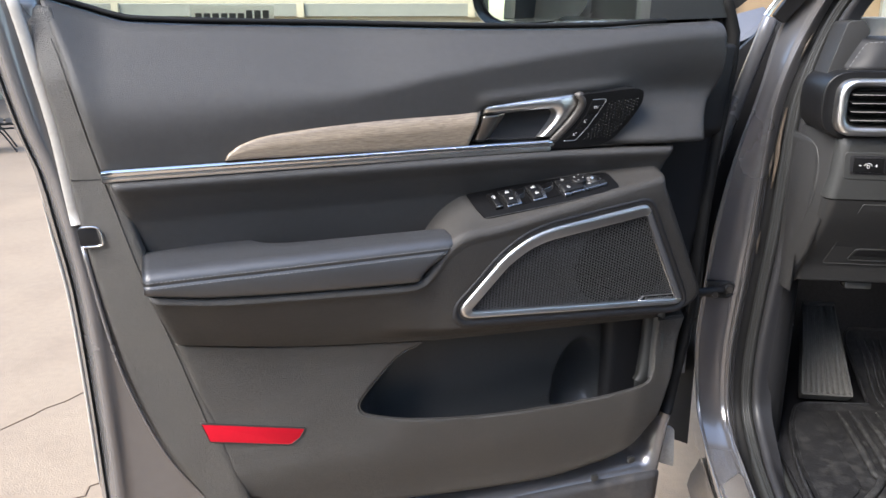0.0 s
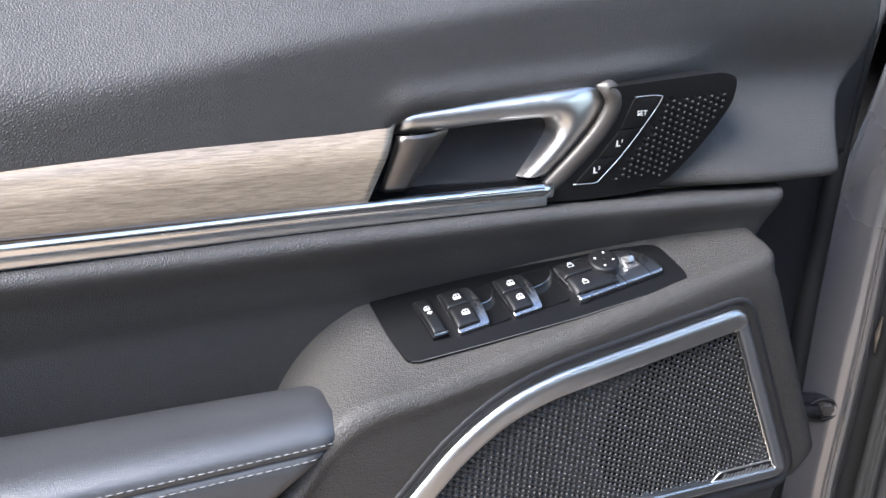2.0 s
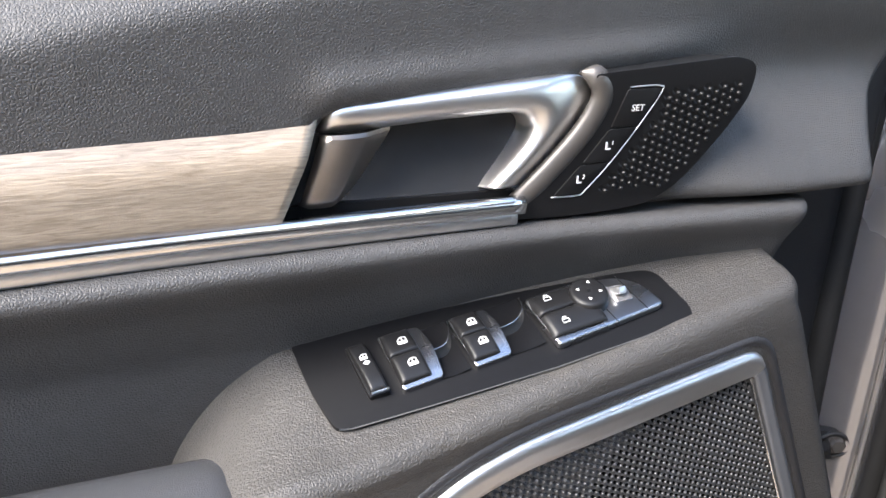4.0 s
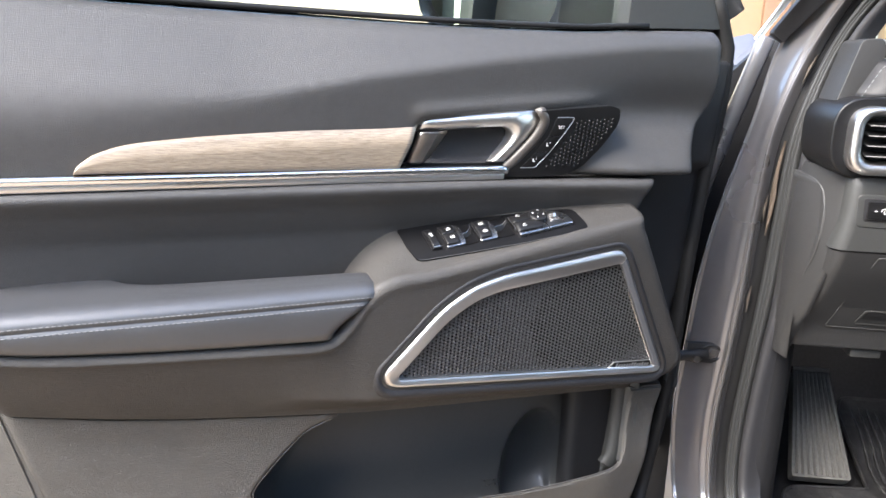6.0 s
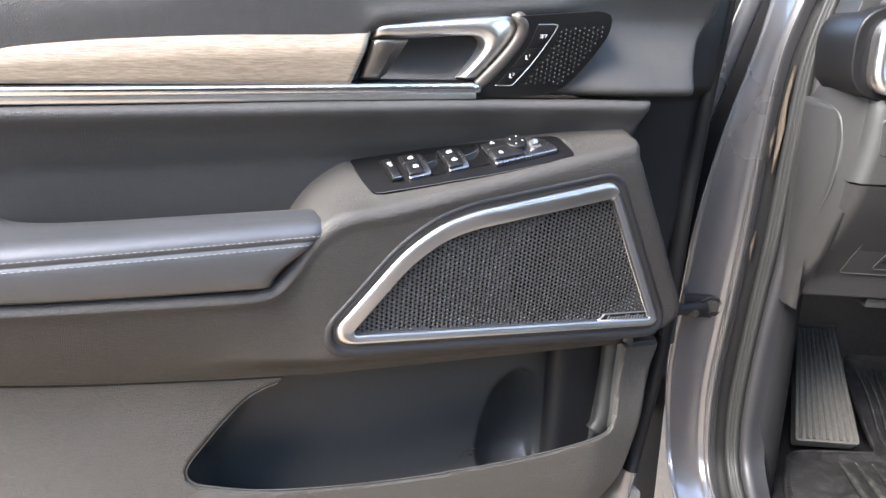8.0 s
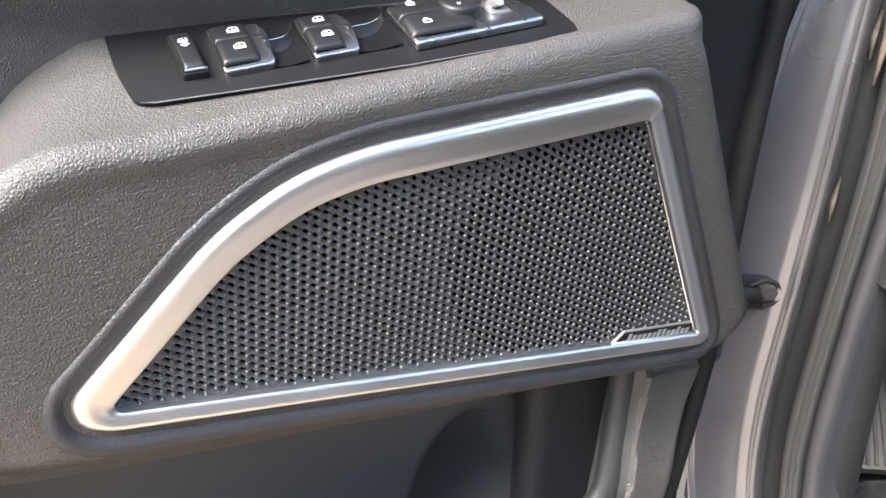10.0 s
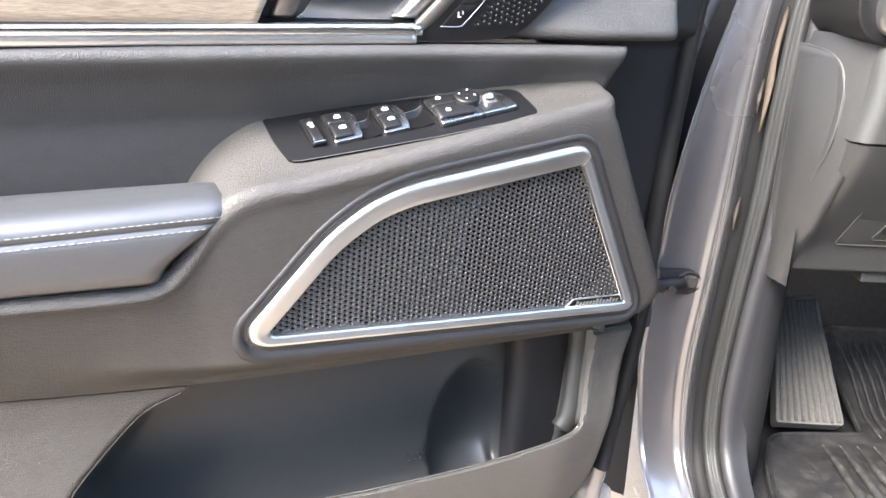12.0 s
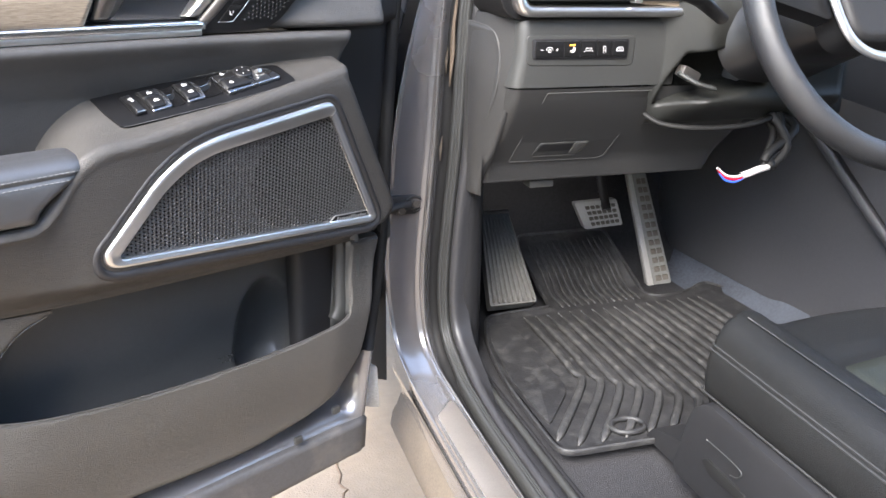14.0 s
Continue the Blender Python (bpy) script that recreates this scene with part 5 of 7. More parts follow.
def band(profile):
    """A strip along the opening: profile of (rail blend 0..2, offset to the rear, offset outwards)."""
    rows = []
    for a, b, c in zip(*RAILS):
        row = []
        for t, back, out in profile:
            p = a.lerp(b, t) if t <= 1 else b.lerp(c, t - 1)
            row.append(p)
        rows.append(row)
    # the outward normal of the opening, carried on smoothly
    done, last = [], Vector((0, -1, 0))
    for i, row in enumerate(rows):
        j0, j1 = max(0, i - 1), min(len(rows) - 1, i + 1)
        tan = (RAILS[1][j1] - RAILS[1][j0]).normalized()
        acr = (RAILS[2][i] - RAILS[0][i]).normalized()
        nor = acr.cross(tan).normalized()
        if nor.dot(last) < 0:
            nor = -nor
        last = nor
        done.append([p + nor * h for p, (t, h, o) in zip(row, profile)])
    return grid(done)


paint_profile = [(-0.07, -0.050, 0), (-0.062, -0.014, 0), (-0.045, -0.003, 0), (-0.02, 0.0015, 0), (0.015, 0.0028, 0), (0.045, 0.0018, 0), (0.07, 0.0002, 0), (0.12, 0.0005, 0), (0.40, 0.002, 0), (0.60, 0.002, 0), (0.67, 0.0042, 0), (0.76, 0.0044, 0), (0.82, 0.0026, 0), (0.885, 0.002, 0), (0.905, 0.0050, 0), (0.93, 0.0080, 0), (0.96, 0.0088, 0), (0.985, 0.0066, 0), (1.0, 0.0, 0), (1.02, -0.012, 0)]
part("pillar_paint", band(paint_profile), PAINT, car, "glossy grey painted hinge pillar and sill")
part("seal_channel", band([(0.98, -0.012, 0), (1.06, -0.016, 0), (1.30, -0.016, 0), (1.40, -0.010, 0)]), RUBBER, car, "black gap inside the painted flange")
seal_profile = [(1.32, -0.014, 0), (1.34, -0.004, 0), (1.388, 0.0025, 0), (1.467, 0.0048, 0), (1.51, 0.0046, 0), (1.52, 0.0022, 0), (1.54, 0.0022, 0), (1.55, 0.0048, 0), (1.589, 0.0052, 0), (1.598, 0.0028, 0), (1.618, 0.0028, 0), (1.628, 0.0052, 0), (1.681, 0.0044, 0), (1.72, 0.001, 0), (1.74, -0.008, 0)]
part("door_seal", band(seal_profile), GREYPL, car, "grey rubber door seal with two fine grooves")
for f in (0.30, 0.56, 0.74):
    # scraps of foam left in the gap
    k = int(f * 40) + 8
    p = RAILS[1][k].lerp(RAILS[2][k], 0.14)
    part("foam_scrap", sweep([p + (RAILS[1][k + m] - RAILS[1][k]) * 1.0 + Vector((0.001 * (m % 2), 0.004, 0)) for m in (-1, 0, 1)], ring(0.0035, 0.002, 8), scale=lambda t: 0.35 + 0.65 * math.sin(math.pi * t)), UNDER, car)
strip_run = [i for i, q in enumerate(RAILS[1]) if 0.915 < q.z < 1.07]
part("foam_strip", sweep([RAILS[1][i].lerp(RAILS[2][i], 0.27 + 0.012 * math.sin(1.3 * i)) + Vector((0, 0.001, 0)) for i in strip_run], ring(0.0048, 0.0025, 8), scale=lambda t: 0.30 + 0.70 * math.sin(math.pi * min(1.0, 0.08 + 0.9 * t)) ** 0.5), FOAM, car, "tan foam strip pressed into the seal gap")
part("opening_trim", band([(1.72, -0.008, 0), (1.746, -0.001, 0), (1.797, 0.0045, 0), (1.883, 0.007, 0), (1.995, 0.006, 0), (2.09, 0.001, 0), (2.159, -0.006, 0), (2.296, -0.014, 0)]), DARKTRIM, car, "dark plastic trim along the opening")

# kick panel and sill inside
part("kick_panel", grid([[(0.040 + x, 0.062 + y, z) for x, y in ((-0.006, 0.0), (0.004, -0.002), (0.020, 0.004), (0.034, 0.03), (0.040, 0.08), (0.055, 0.30), (0.075, 0.46))] for z in (0.44, 0.50, 0.56, 0.62, 0.68, 0.74, 0.772, 0.776)]), MATTE, car, "black kick panel")
part("kick_screw", lathe([(0.0002, 0.002), (0.003, 0.0015), (0.0036, 0.0)], 10), WHITE, car).matrix_local = pose(0.081, 0.118, 0.682, 0, -80, 0)
for x0, x1, z, mt in ((0.030, 0.043, 0.484, MATTE), (0.047, 0.056, 0.483, GREYPL), (0.060, 0.066, 0.478, MATTE)):
    part("sill_rib", grid([[(x, y, zz) for y in (0.05, 0.0, -0.08, -0.3, -0.8, -1.4)] for x, zz in ((x0 - 0.002, z - 0.02), (x0, z), (x0 + 0.002, z + 0.002), (x1 - 0.002, z + 0.002), (x1, z), (x1 + 0.002, z - 0.02))]), mt, car, "ribbed sill trim")
scuff = part("scuff_plate", slab(rounded([(-0.060, -0.092), (-0.022, -0.048), (-0.015, -0.060), (-0.016, -0.90), (-0.066, -0.90)], [0.008, 0.006, 0.004, 0.004, 0.004]), lambda x, y, h: (x, y, 0.486 + h), 0.0, 0.0045, 0.0015), PAINT, car, "bright metal sill scuff plate")
part("scuff_panel", slab(rounded([(-0.055, -0.094), (-0.024, -0.057), (-0.020, -0.066), (-0.021, -0.86), (-0.060, -0.86)], 0.004), lambda x, y, h: (x, y, 0.4905 + h), 0.0, 0.0012, 0.0005), SCUFF, scuff, "bare brushed metal")
part("outer_sill", grid([[(x, y, z) for y in (0.12, 0.05, -0.3, -1.4)] for x, z in ((-0.066, 0.468), (-0.062, 0.45), (-0.052, 0.43), (-0.046, 0.40))]), PAINT, car)
part("under_sill", grid([[(x, y, z) for y in (0.14, 0.05, -0.3, -1.4)] for x, z in ((-0.03, 0.405), (-0.046, 0.402), (-0.052, 0.385), (-0.060, 0.370), (-0.064, 0.345), (-0.055, 0.32), (0.02, 0.28))]), UNDER, car, "dusty lower sill cladding")

# gap behind the door: inner fender, bracket and door check
part("fender_gap", grid([[(x, y, z) for z in (0.43, 0.6, 0.8, 1.05, 1.16)] for x, y in ((-0.14, 0.42), (-0.125, 0.24), (-0.10, 0.16), (-0.07, 0.14))]), RUBBER, car)
part("fender", grid([[(x, y, z) for x, z in ((-0.16, 0.3), (-0.175, 0.6), (-0.17, 0.9), (-0.13, 1.06), (-0.05, 1.11), (0.03, 1.15), (0.07, 1.18))] for y in (0.42, 0.5, 0.9, 1.3, 1.7)]), PAINT, car, "painted front wing")
part("wing_edge", sweep(spline([(-0.070, 0.164, 0.93), (-0.050, 0.162, 1.0), (-0.028, 0.160, 1.078), (-0.004, 0.160, 1.158), (0.005, 0.163, 1.185)], 6), [(-0.0125, -0.008), (-0.0115, 0.000), (-0.005, 0.0030), (0.005, 0.0030), (0.0105, 0.000), (0.0115, -0.008)], up=(0, -1, 0)), PAINT, car, "painted edge of the front wing")
check_arm = part("door_check", sweep([(-0.125, 0.112, 0.730), (-0.085, 0.104, 0.735), (-0.060, 0.100, 0.742), (-0.040, 0.098, 0.746)], ring(0.009, 0.007, 8, 3)), MATTE, car, "door check strap with its bolt")
part("check_bracket", box((0.044, 0.012, 0.030), (-0.048, 0.106, 0.744), 0.004, 2), MATTE, check_arm)
for x, z, r in ((-0.034, 0.748, 0.0075), (-0.056, 0.738, 0.0060)):
    bolt = lathe([(0.0002, 0.010), (0.8 * r, 0.010), (r, 0.008), (r, 0.004), (1.6 * r, 0.003), (1.6 * r, 0.0)], 6)
    bmesh.ops.transform(bolt, matrix=pose(x, 0.100, z, 90, 0, 0), verts=bolt.verts)
    part("bolt", bolt, DARKRIM, check_arm, "dull bolt head")
part("washer", sweep(spline([(-0.048, 0.0975, 0.752), (-0.036, 0.0970, 0.758), (-0.024, 0.0975, 0.752), (-0.024, 0.0975, 0.740), (-0.036, 0.0970, 0.735)], 5), ring(0.0022, n=6)), MATTE, check_arm)
for z in (0.60, 0.88):
    part("hinge", box((0.05, 0.05, 0.06), (-0.11, 0.16, z), 0.006, 2), PAINT, car)

# bonnet edge, screen and cowl
part("bonnet", grid([[(x, y, 1.120 + 0.03 * math.sin(1.2 * min(1, (x + 0.12) * 3)) + 0.03 * t - 0.04 * t * t) for x in (-0.14, -0.08, 0.0, 0.1, 0.3, 0.7, 1.2)] for t, y in ((0, 0.50), (0.3, 0.7), (0.6, 1.0), (1.0, 1.5), (1.3, 1.8))]), PAINT, car, "painted bonnet reflecting the sky")
part("gap_cover", slab([(-0.07, 0.56), (-0.07, 1.06), (-0.023, 1.132), (0.022, 1.178), (0.040, 1.150), (0.02, 1.03), (0.01, 0.56)], lambda x, z, h: (x, 0.25 + h, z), 0.0, 0.02), MATTE, car, "black gap behind the door hinge")
part("bonnet_corner", slab(rounded([(-0.02, 1.150), (0.020, 1.192), (0.074, 1.206), (0.086, 1.190), (0.030, 1.130)], 0.004), lambda x, z, h: (x, 0.47 + 0.9 * (z - 1.13) - h, z + h), -0.01, 0.0, 0.003), PAINT, car, "bonnet corner reflecting the sky")
# the glass edge is coloured silver to show the sky it reflects
part("screen_edge", sweep([(0.043, 0.37, 1.190), (0.073, 0.33, 1.252), (0.16, 0.14, 1.40), (0.25, -0.2, 1.58)], ring(0.007, 0.004, 8)), SILVER, car, "windscreen edge, silver in place of its sky reflection")
part("corner_cover", slab(rounded([(-0.006, 1.188), (0.012, 1.176), (0.048, 1.231), (0.20, 1.45), (0.16, 1.46), (0.017, 1.231)], [0.004, 0.004, 0.01, 0.01, 0.01, 0.01]), lambda x, z, h: (x, 0.112 - 0.9 * max(0.0, z - 1.2) - h, z), -0.012, 0.004, 0.003), MATTE, car, "black screen pillar corner cover")
part("cowl", box((1.5, 0.22, 0.03), (0.80, 0.42, 1.135), 0.008), MATTE, car)
screen = part("windscreen", grid([[(0.06 + 1.4 * s + 0.10 * (1 - 2 * s) * t, 0.42 - 0.72 * t, 1.13 + 0.47 * t) for s in (0, 0.5, 1)] for t in (0, 0.5, 1)]), GLASS, car, "windscreen")
screen.visible_shadow = False
part("pillar_cover", sweep([(0.055, 0.30, 1.16), (0.075, 0.12, 1.26), (0.135, -0.10, 1.43), (0.22, -0.40, 1.62)], ring(0.022, 0.03, 8, 3)), MATTE, car, "black screen pillar cover")
part("pillar_lining", grid([[(0.086 + 0.5 * t * 0.26 + x, 0.16 - 0.52 * t + y, 1.165 + 0.44 * t) for x, y in ((0.0, -0.06), (0.018, -0.045), (0.028, -0.01), (0.02, 0.05))] for t in (0, 0.3, 0.6, 1.0)]), BEIGE, car, "beige screen pillar lining")
part("roof", slab(rounded([(0.20, -0.40), (1.30, -0.40), (1.32, -2.4), (0.18, -2.4)], 0.1), lambda x, y, h: (x, y, h), 1.62, 1.70, 0.02), PAINT, car)
part("far_side", box((0.08, 2.55, 0.85), (1.56, -0.475, 0.72), 0.02), PAINT, car)
part("far_pillar", box((0.10, 0.10, 0.6), (1.45, -1.1, 1.35), 0.02), MATTE, car)
part("body_rear", box((1.6, 0.10, 0.9), (0.76, -1.75, 0.8), 0.02), MATTE, car)
part("firewall", grid([[(x, y, z) for x in (0.05, 0.6, 1.5)] for y, z in ((0.22, 0.44), (0.36, 0.47), (0.46, 0.56), (0.52, 0.75), (0.50, 1.14))]), CARPET, car, "dark carpeted footwell")
part("floor_pan", slab([(0.04, 0.45), (1.5, 0.45), (1.5, -1.75), (0.04, -1.75)], lambda x, y, h: (x, y, h), 0.30, 0.474, 0.0), CARPET, car, "dark floor carpet")

# ---- dashboard ----
dash = thing("dashboard", CAR, "dark grey dashboard with a chrome-ringed vent and switches", "dashboard")


def dash_skin(profile, x0, x1, n=24, close=0.012, left=None):
    """A dash moulding: profile of (y, z) from top to bottom, between two sides that may lean."""
    rows = []
    for i in range(n + 3):
        s = min(1.0, max(0.0, (i - 1) / n))
        row = []
        for y, z in profile:
            a = x0(z) if callable(x0) else x0
            b = x1(z) if callable(x1) else x1
            x = a + s * (b - a)
            d = min(x - a, b - x)
            row.append((x, y + roll(d, close) + (0.10 if i in (0, n + 2) else 0), z))
        rows.append(row)
    return grid(rows)


pr = spline([(0, -0.046, 1.024), (0, -0.050, 1.012), (0, -0.051, 0.975), (0, -0.049, 0.937)], 5)
part("switch_fascia", dash_skin([(0.03, 1.028), (-0.035, 1.027)] + [(p.y, p.z) for p in pr], curve1([(0.93, 0.053), (0.98, 0.060), (1.03, 0.062)]), 0.305, 30), GREYPL, dash, "grey fascia with a row of switches")
pr = spline([(0, -0.0475, 0.9345), (0, -0.030, 0.90), (0, 0.005, 0.85), (0, 0.026, 0.82), (0, 0.034, 0.795), (0, 0.045, 0.786), (0, 0.12, 0.784), (0, 0.30, 0.80)], 4)
lower_dash = part("knee_panel", dash_skin([(p.y, p.z) for p in pr], curve1([(0.78, 0.046), (0.80, 0.046), (0.86, 0.052), (0.935, 0.056)]), curve1([(0.78, 0.43), (0.84, 0.45), (0.90, 0.47), (0.94, 0.48)]), 50), KNEE, dash, "dark grey knee panel with a fuse cover")
part("dash_back", slab(rounded([(0.30, 0.86), (0.80, 0.86), (0.85, 1.11), (0.30, 1.11)], 0.01), lambda x, z, h: (x, 0.05 - h, z), -0.02, 0.02, 0.004), MATTE, dash, "black dash lining behind the wheel")
pr2 = [(p.y, p.z) for p in pr]
knee = curve1(sorted([(z, y) for y, z in pr2[:14]]))


def KN(x, z, h):
    return (x, knee(z) - h, z)


fuse_poly = rounded([(0.085, 0.8205), (0.108, 0.929), (0.268, 0.929), (0.238, 0.8230), (0.228, 0.8195)], [0.004, 0.002, 0.002, 0.008, 0.006])
fuse = part("fuse_cover", slab(fuse_poly, KN, -0.002, 0.0018, 0.0012), KNEE, lower_dash, "fuse box cover")
# the highlight round the cover, drawn as a pale line
part("cover_edge", sweep([KN(q[0], q[1], 0.0017) for q in fuse_poly], ring(0.0007, n=6), up=(0, -1, 0), closed=True), EDGEGLINT, fuse)
recess_poly = rounded([(0.118, 0.8280), (0.124, 0.8500), (0.203, 0.8500), (0.190, 0.8280)], 0.005)
# raised plates draw the recess: a black shaded floor, a pale lit slope
part("finger_recess", slab(recess_poly, KN, -0.001, 0.0024, 0.0005), GREYPL, fuse, "finger recess")
part("recess_shade", slab(rounded([(0.123, 0.8360), (0.127, 0.8480), (0.178, 0.8480), (0.176, 0.8360)], 0.003), KN, 0.0, 0.0032, 0.0004), MATTE, fuse)
part("recess_lit_slope", slab(rounded([(0.176, 0.8300), (0.179, 0.8490), (0.200, 0.8490), (0.187, 0.8300)], 0.004), KN, 0.001, 0.0042, 0.0012), EDGEGLINT, fuse)
part("cover_edge", sweep([KN(q[0], q[1], 0.0022) for q in recess_poly], ring(0.0008, n=6), up=(0, -1, 0), closed=True), EDGEGLINT, fuse)
part("embossed_mark", slab([(0.158, 0.853), (0.178, 0.853), (0.178, 0.857), (0.158, 0.857)], KN, 0.002, 0.0027), GREYPL, fuse, flat=True)
part("bonnet_release", box((0.040, 0.03, 0.012), (0.150, 0.060, 0.779), 0.003), GREYPL, dash, "grey release lever under the panel")
# dash end towards the door
part("dash_end", grid([[(x, y, z) for x, y, z in ((a, 0.10, zz), (a - 0.004, 0.045, zz), (a + 0.004, 0.015, zz), (b - 0.006, -0.020 + c, zz), (b, -0.026 + c, zz), (b + 0.004, -0.010 + c, zz))] for a, b, zz, c in ((0.036, 0.046, 0.775, 0.06), (0.036, 0.050, 0.80, 0.055), (0.036, 0.056, 0.84, 0.03), (0.034, 0.060, 0.90, 0.0), (0.034, 0.064, 0.96, -0.012), (0.036, 0.068, 1.00, -0.016), (0.045, 0.066, 1.03, -0.012))]), KNEE, dash, "grey dash end cover")
END_B = curve1([(0.775, 0.046), (0.84, 0.056), (0.90, 0.060), (0.96, 0.064), (1.03, 0.067)])
END_Y = curve1([(0.775, 0.040), (0.80, 0.035), (0.84, 0.010), (0.90, -0.020), (0.96, -0.032), (1.03, -0.033)])


def end_face(t, z, h):
    """The flat of the dash end: t runs from the opening to the driver's side."""
    a = 0.0300
    b = END_B(z) - 0.0095
    return (a + (b - a) * t - h, 0.070 + (END_Y(z) + 0.010 - 0.070) * t - 0.4 * h, z)


cover_low, cover_high = curve1([(0.0, 0.800), (0.35, 0.812), (0.7, 0.850), (1.0, 0.930)]), curve1([(0.0, 1.018), (0.5, 1.014), (0.8, 1.006), (1.0, 0.975)])
cover_rows = []
for i in range(23):
    t = min(1.0, max(0.0, (i - 1) / 20))
    row = []
    for j in range(27):
        q = min(1.0, max(0.0, (j - 1) / 24))
        z = cover_low(t) + q * (cover_high(t) - cover_low(t))
        row.append(end_face(0.10 + 0.82 * t, z, 0.0035 - 0.0025 * math.sin(math.pi * t) * math.sin(math.pi * q) - (0.006 if i in (0, 22) or j in (0, 26) else 0)))
    cover_rows.append(row)
end_cover = part("end_cover", grid(cover_rows), KNEE, dash, "removable dash end cover")
rim_pts = [end_face(0.10 + 0.82 * t, cover_high(t), 0.0036) for t in (0.02, 0.3, 0.6, 0.85, 0.97)] + [end_face(0.10 + 0.82 * t, cover_low(t), 0.0036) for t in (1.0, 0.85, 0.6, 0.35, 0.1)]
# edge highlight put in as a thin pale line
part("cover_edge", sweep([p for p in spline(rim_pts + rim_pts[:1], 5)][:-1], ring(0.0005, n=6), up=(-1, 0, 0), closed=True), EDGEGLINT, end_cover, "pale highlight along the cover edge")
part("dash_pad", dash_skin([(0.45, 1.150), (0.20, 1.158), (0.04, 1.160), (-0.012, 1.1575), (-0.017, 1.152), (-0.021, 1.132), (-0.027, 1.121), (-0.027, 1.113), (0.02, 1.108)], curve1([(1.10, 0.060), (1.152, 0.087), (1.17, 0.10)]), 1.45, 40, close=0.004), MATTE, dash, "padded dash top with a stitched edge")
tagged(part("stitching", stitches([(0.066, -0.0285, 1.114), (0.0885, -0.0215, 1.1495), (0.094, -0.020, 1.1525), (0.120, -0.0185, 1.1535), (0.9, -0.0185, 1.1540)], 0.005, 0.002, 0.0005), THREAD, dash, "pale stitching"), kind="stuff")
shelf = part("speaker_shelf", slab(rounded([(0.118, 0.10), (0.118, 0.34), (0.45, 0.34), (0.45, 0.10)], 0.02), lambda x, y, h: (x, y, h), 1.150, 1.186, 0.006), BEIGE, dash, "beige demister shelf")
vent_small = part("demister_vent", box((0.030, 0.012, 0.016), (0.182, 0.099, 1.172), 0.003), MATTE, shelf, "small demister vent")
for k in range(3):
    part("vent_slat", box((0.026, 0.004, 0.0016), (0.182, 0.092, 1.167 + 0.005 * k), 0.0005, 1), BEIGE, shelf)
part("screen_end", slab(rounded([(0.043, 1.090), (0.068, 1.181), (0.092, 1.183), (0.100, 1.166), (0.087, 1.147), (0.070, 1.108), (0.062, 1.088)], [0.003, 0.006, 0.006, 0.004, 0.006, 0.004, 0.003]), lambda x, z, h: (x, -h, z), -0.06, 0.004, 0.003, 3), KNEE, dash, "grey angular end cap below the pillar")
# vent
oval = lambda a, b, za, zb, r: rounded([(a, za), (b, za), (b, zb), (a, zb)], [r, 0.004, 0.004, r], 8)
VN = lambda x, z, h: (x, -0.046 - h - 0.04 * roll(max(0.0, x - 0.046), 0.05), z)
vent_back = part("vent_housing", slab([(p.x, p.y) for p in oval(0.034, 0.315, 1.022, 1.116, 0.040)], lambda x, z, h: (x, -h, z), -0.06, 0.046, 0.010, 3), SATIN, dash, "black vent housing")
outer_o = [(p.x, p.y) for p in oval(0.050, 0.310, 1.028, 1.106, 0.026)]
inner_o = [(p.x, p.y) for p in oval(0.066, 0.310, 1.044, 1.094, 0.014)]
rows = []
for t, h in ((0, 0.046), (0.0, 0.058), (0.25, 0.066), (0.7, 0.064), (1.0, 0.054), (1.0, 0.030)):
    rows.append([(a[0] + (b[0] - a[0]) * t, -h, a[1] + (b[1] - a[1]) * t) for a, b in zip(outer_o, inner_o)])
part("vent_ring", grid(rows, wrap=True), CHROME, vent_back, "satin chrome vent surround")
part("vent_hollow", slab(inner_o, lambda x, z, h: (x, -h, z), 0.030, 0.0475, 0.0), MATTE, vent_back)
for k in range(4):
    part("vent_slat", box((0.235, 0.020, 0.0025), (0.185, -0.056, 1.052 + 0.0115 * k), 0.001, 1, turn=(12, 0, 0)), SATIN, vent_back)
part("vent_slider", box((0.022, 0.010, 0.010), (0.125, -0.068, 1.075), 0.002), SILVER, vent_back)
part("vent_wheel", box((0.012, 0.016, 0.040), (0.222, -0.060, 1.066), 0.003), SILVER, vent_back)
part("wood_inlay", slab(rounded([(0.232, 1.045), (0.300, 1.040), (0.300, 1.092), (0.232, 1.094)], 0.004), lambda x, z, h: (x, -h, z), 0.040, 0.060, 0.003), WOOD, vent_back, "grey-brown wood inlay beside the vent")
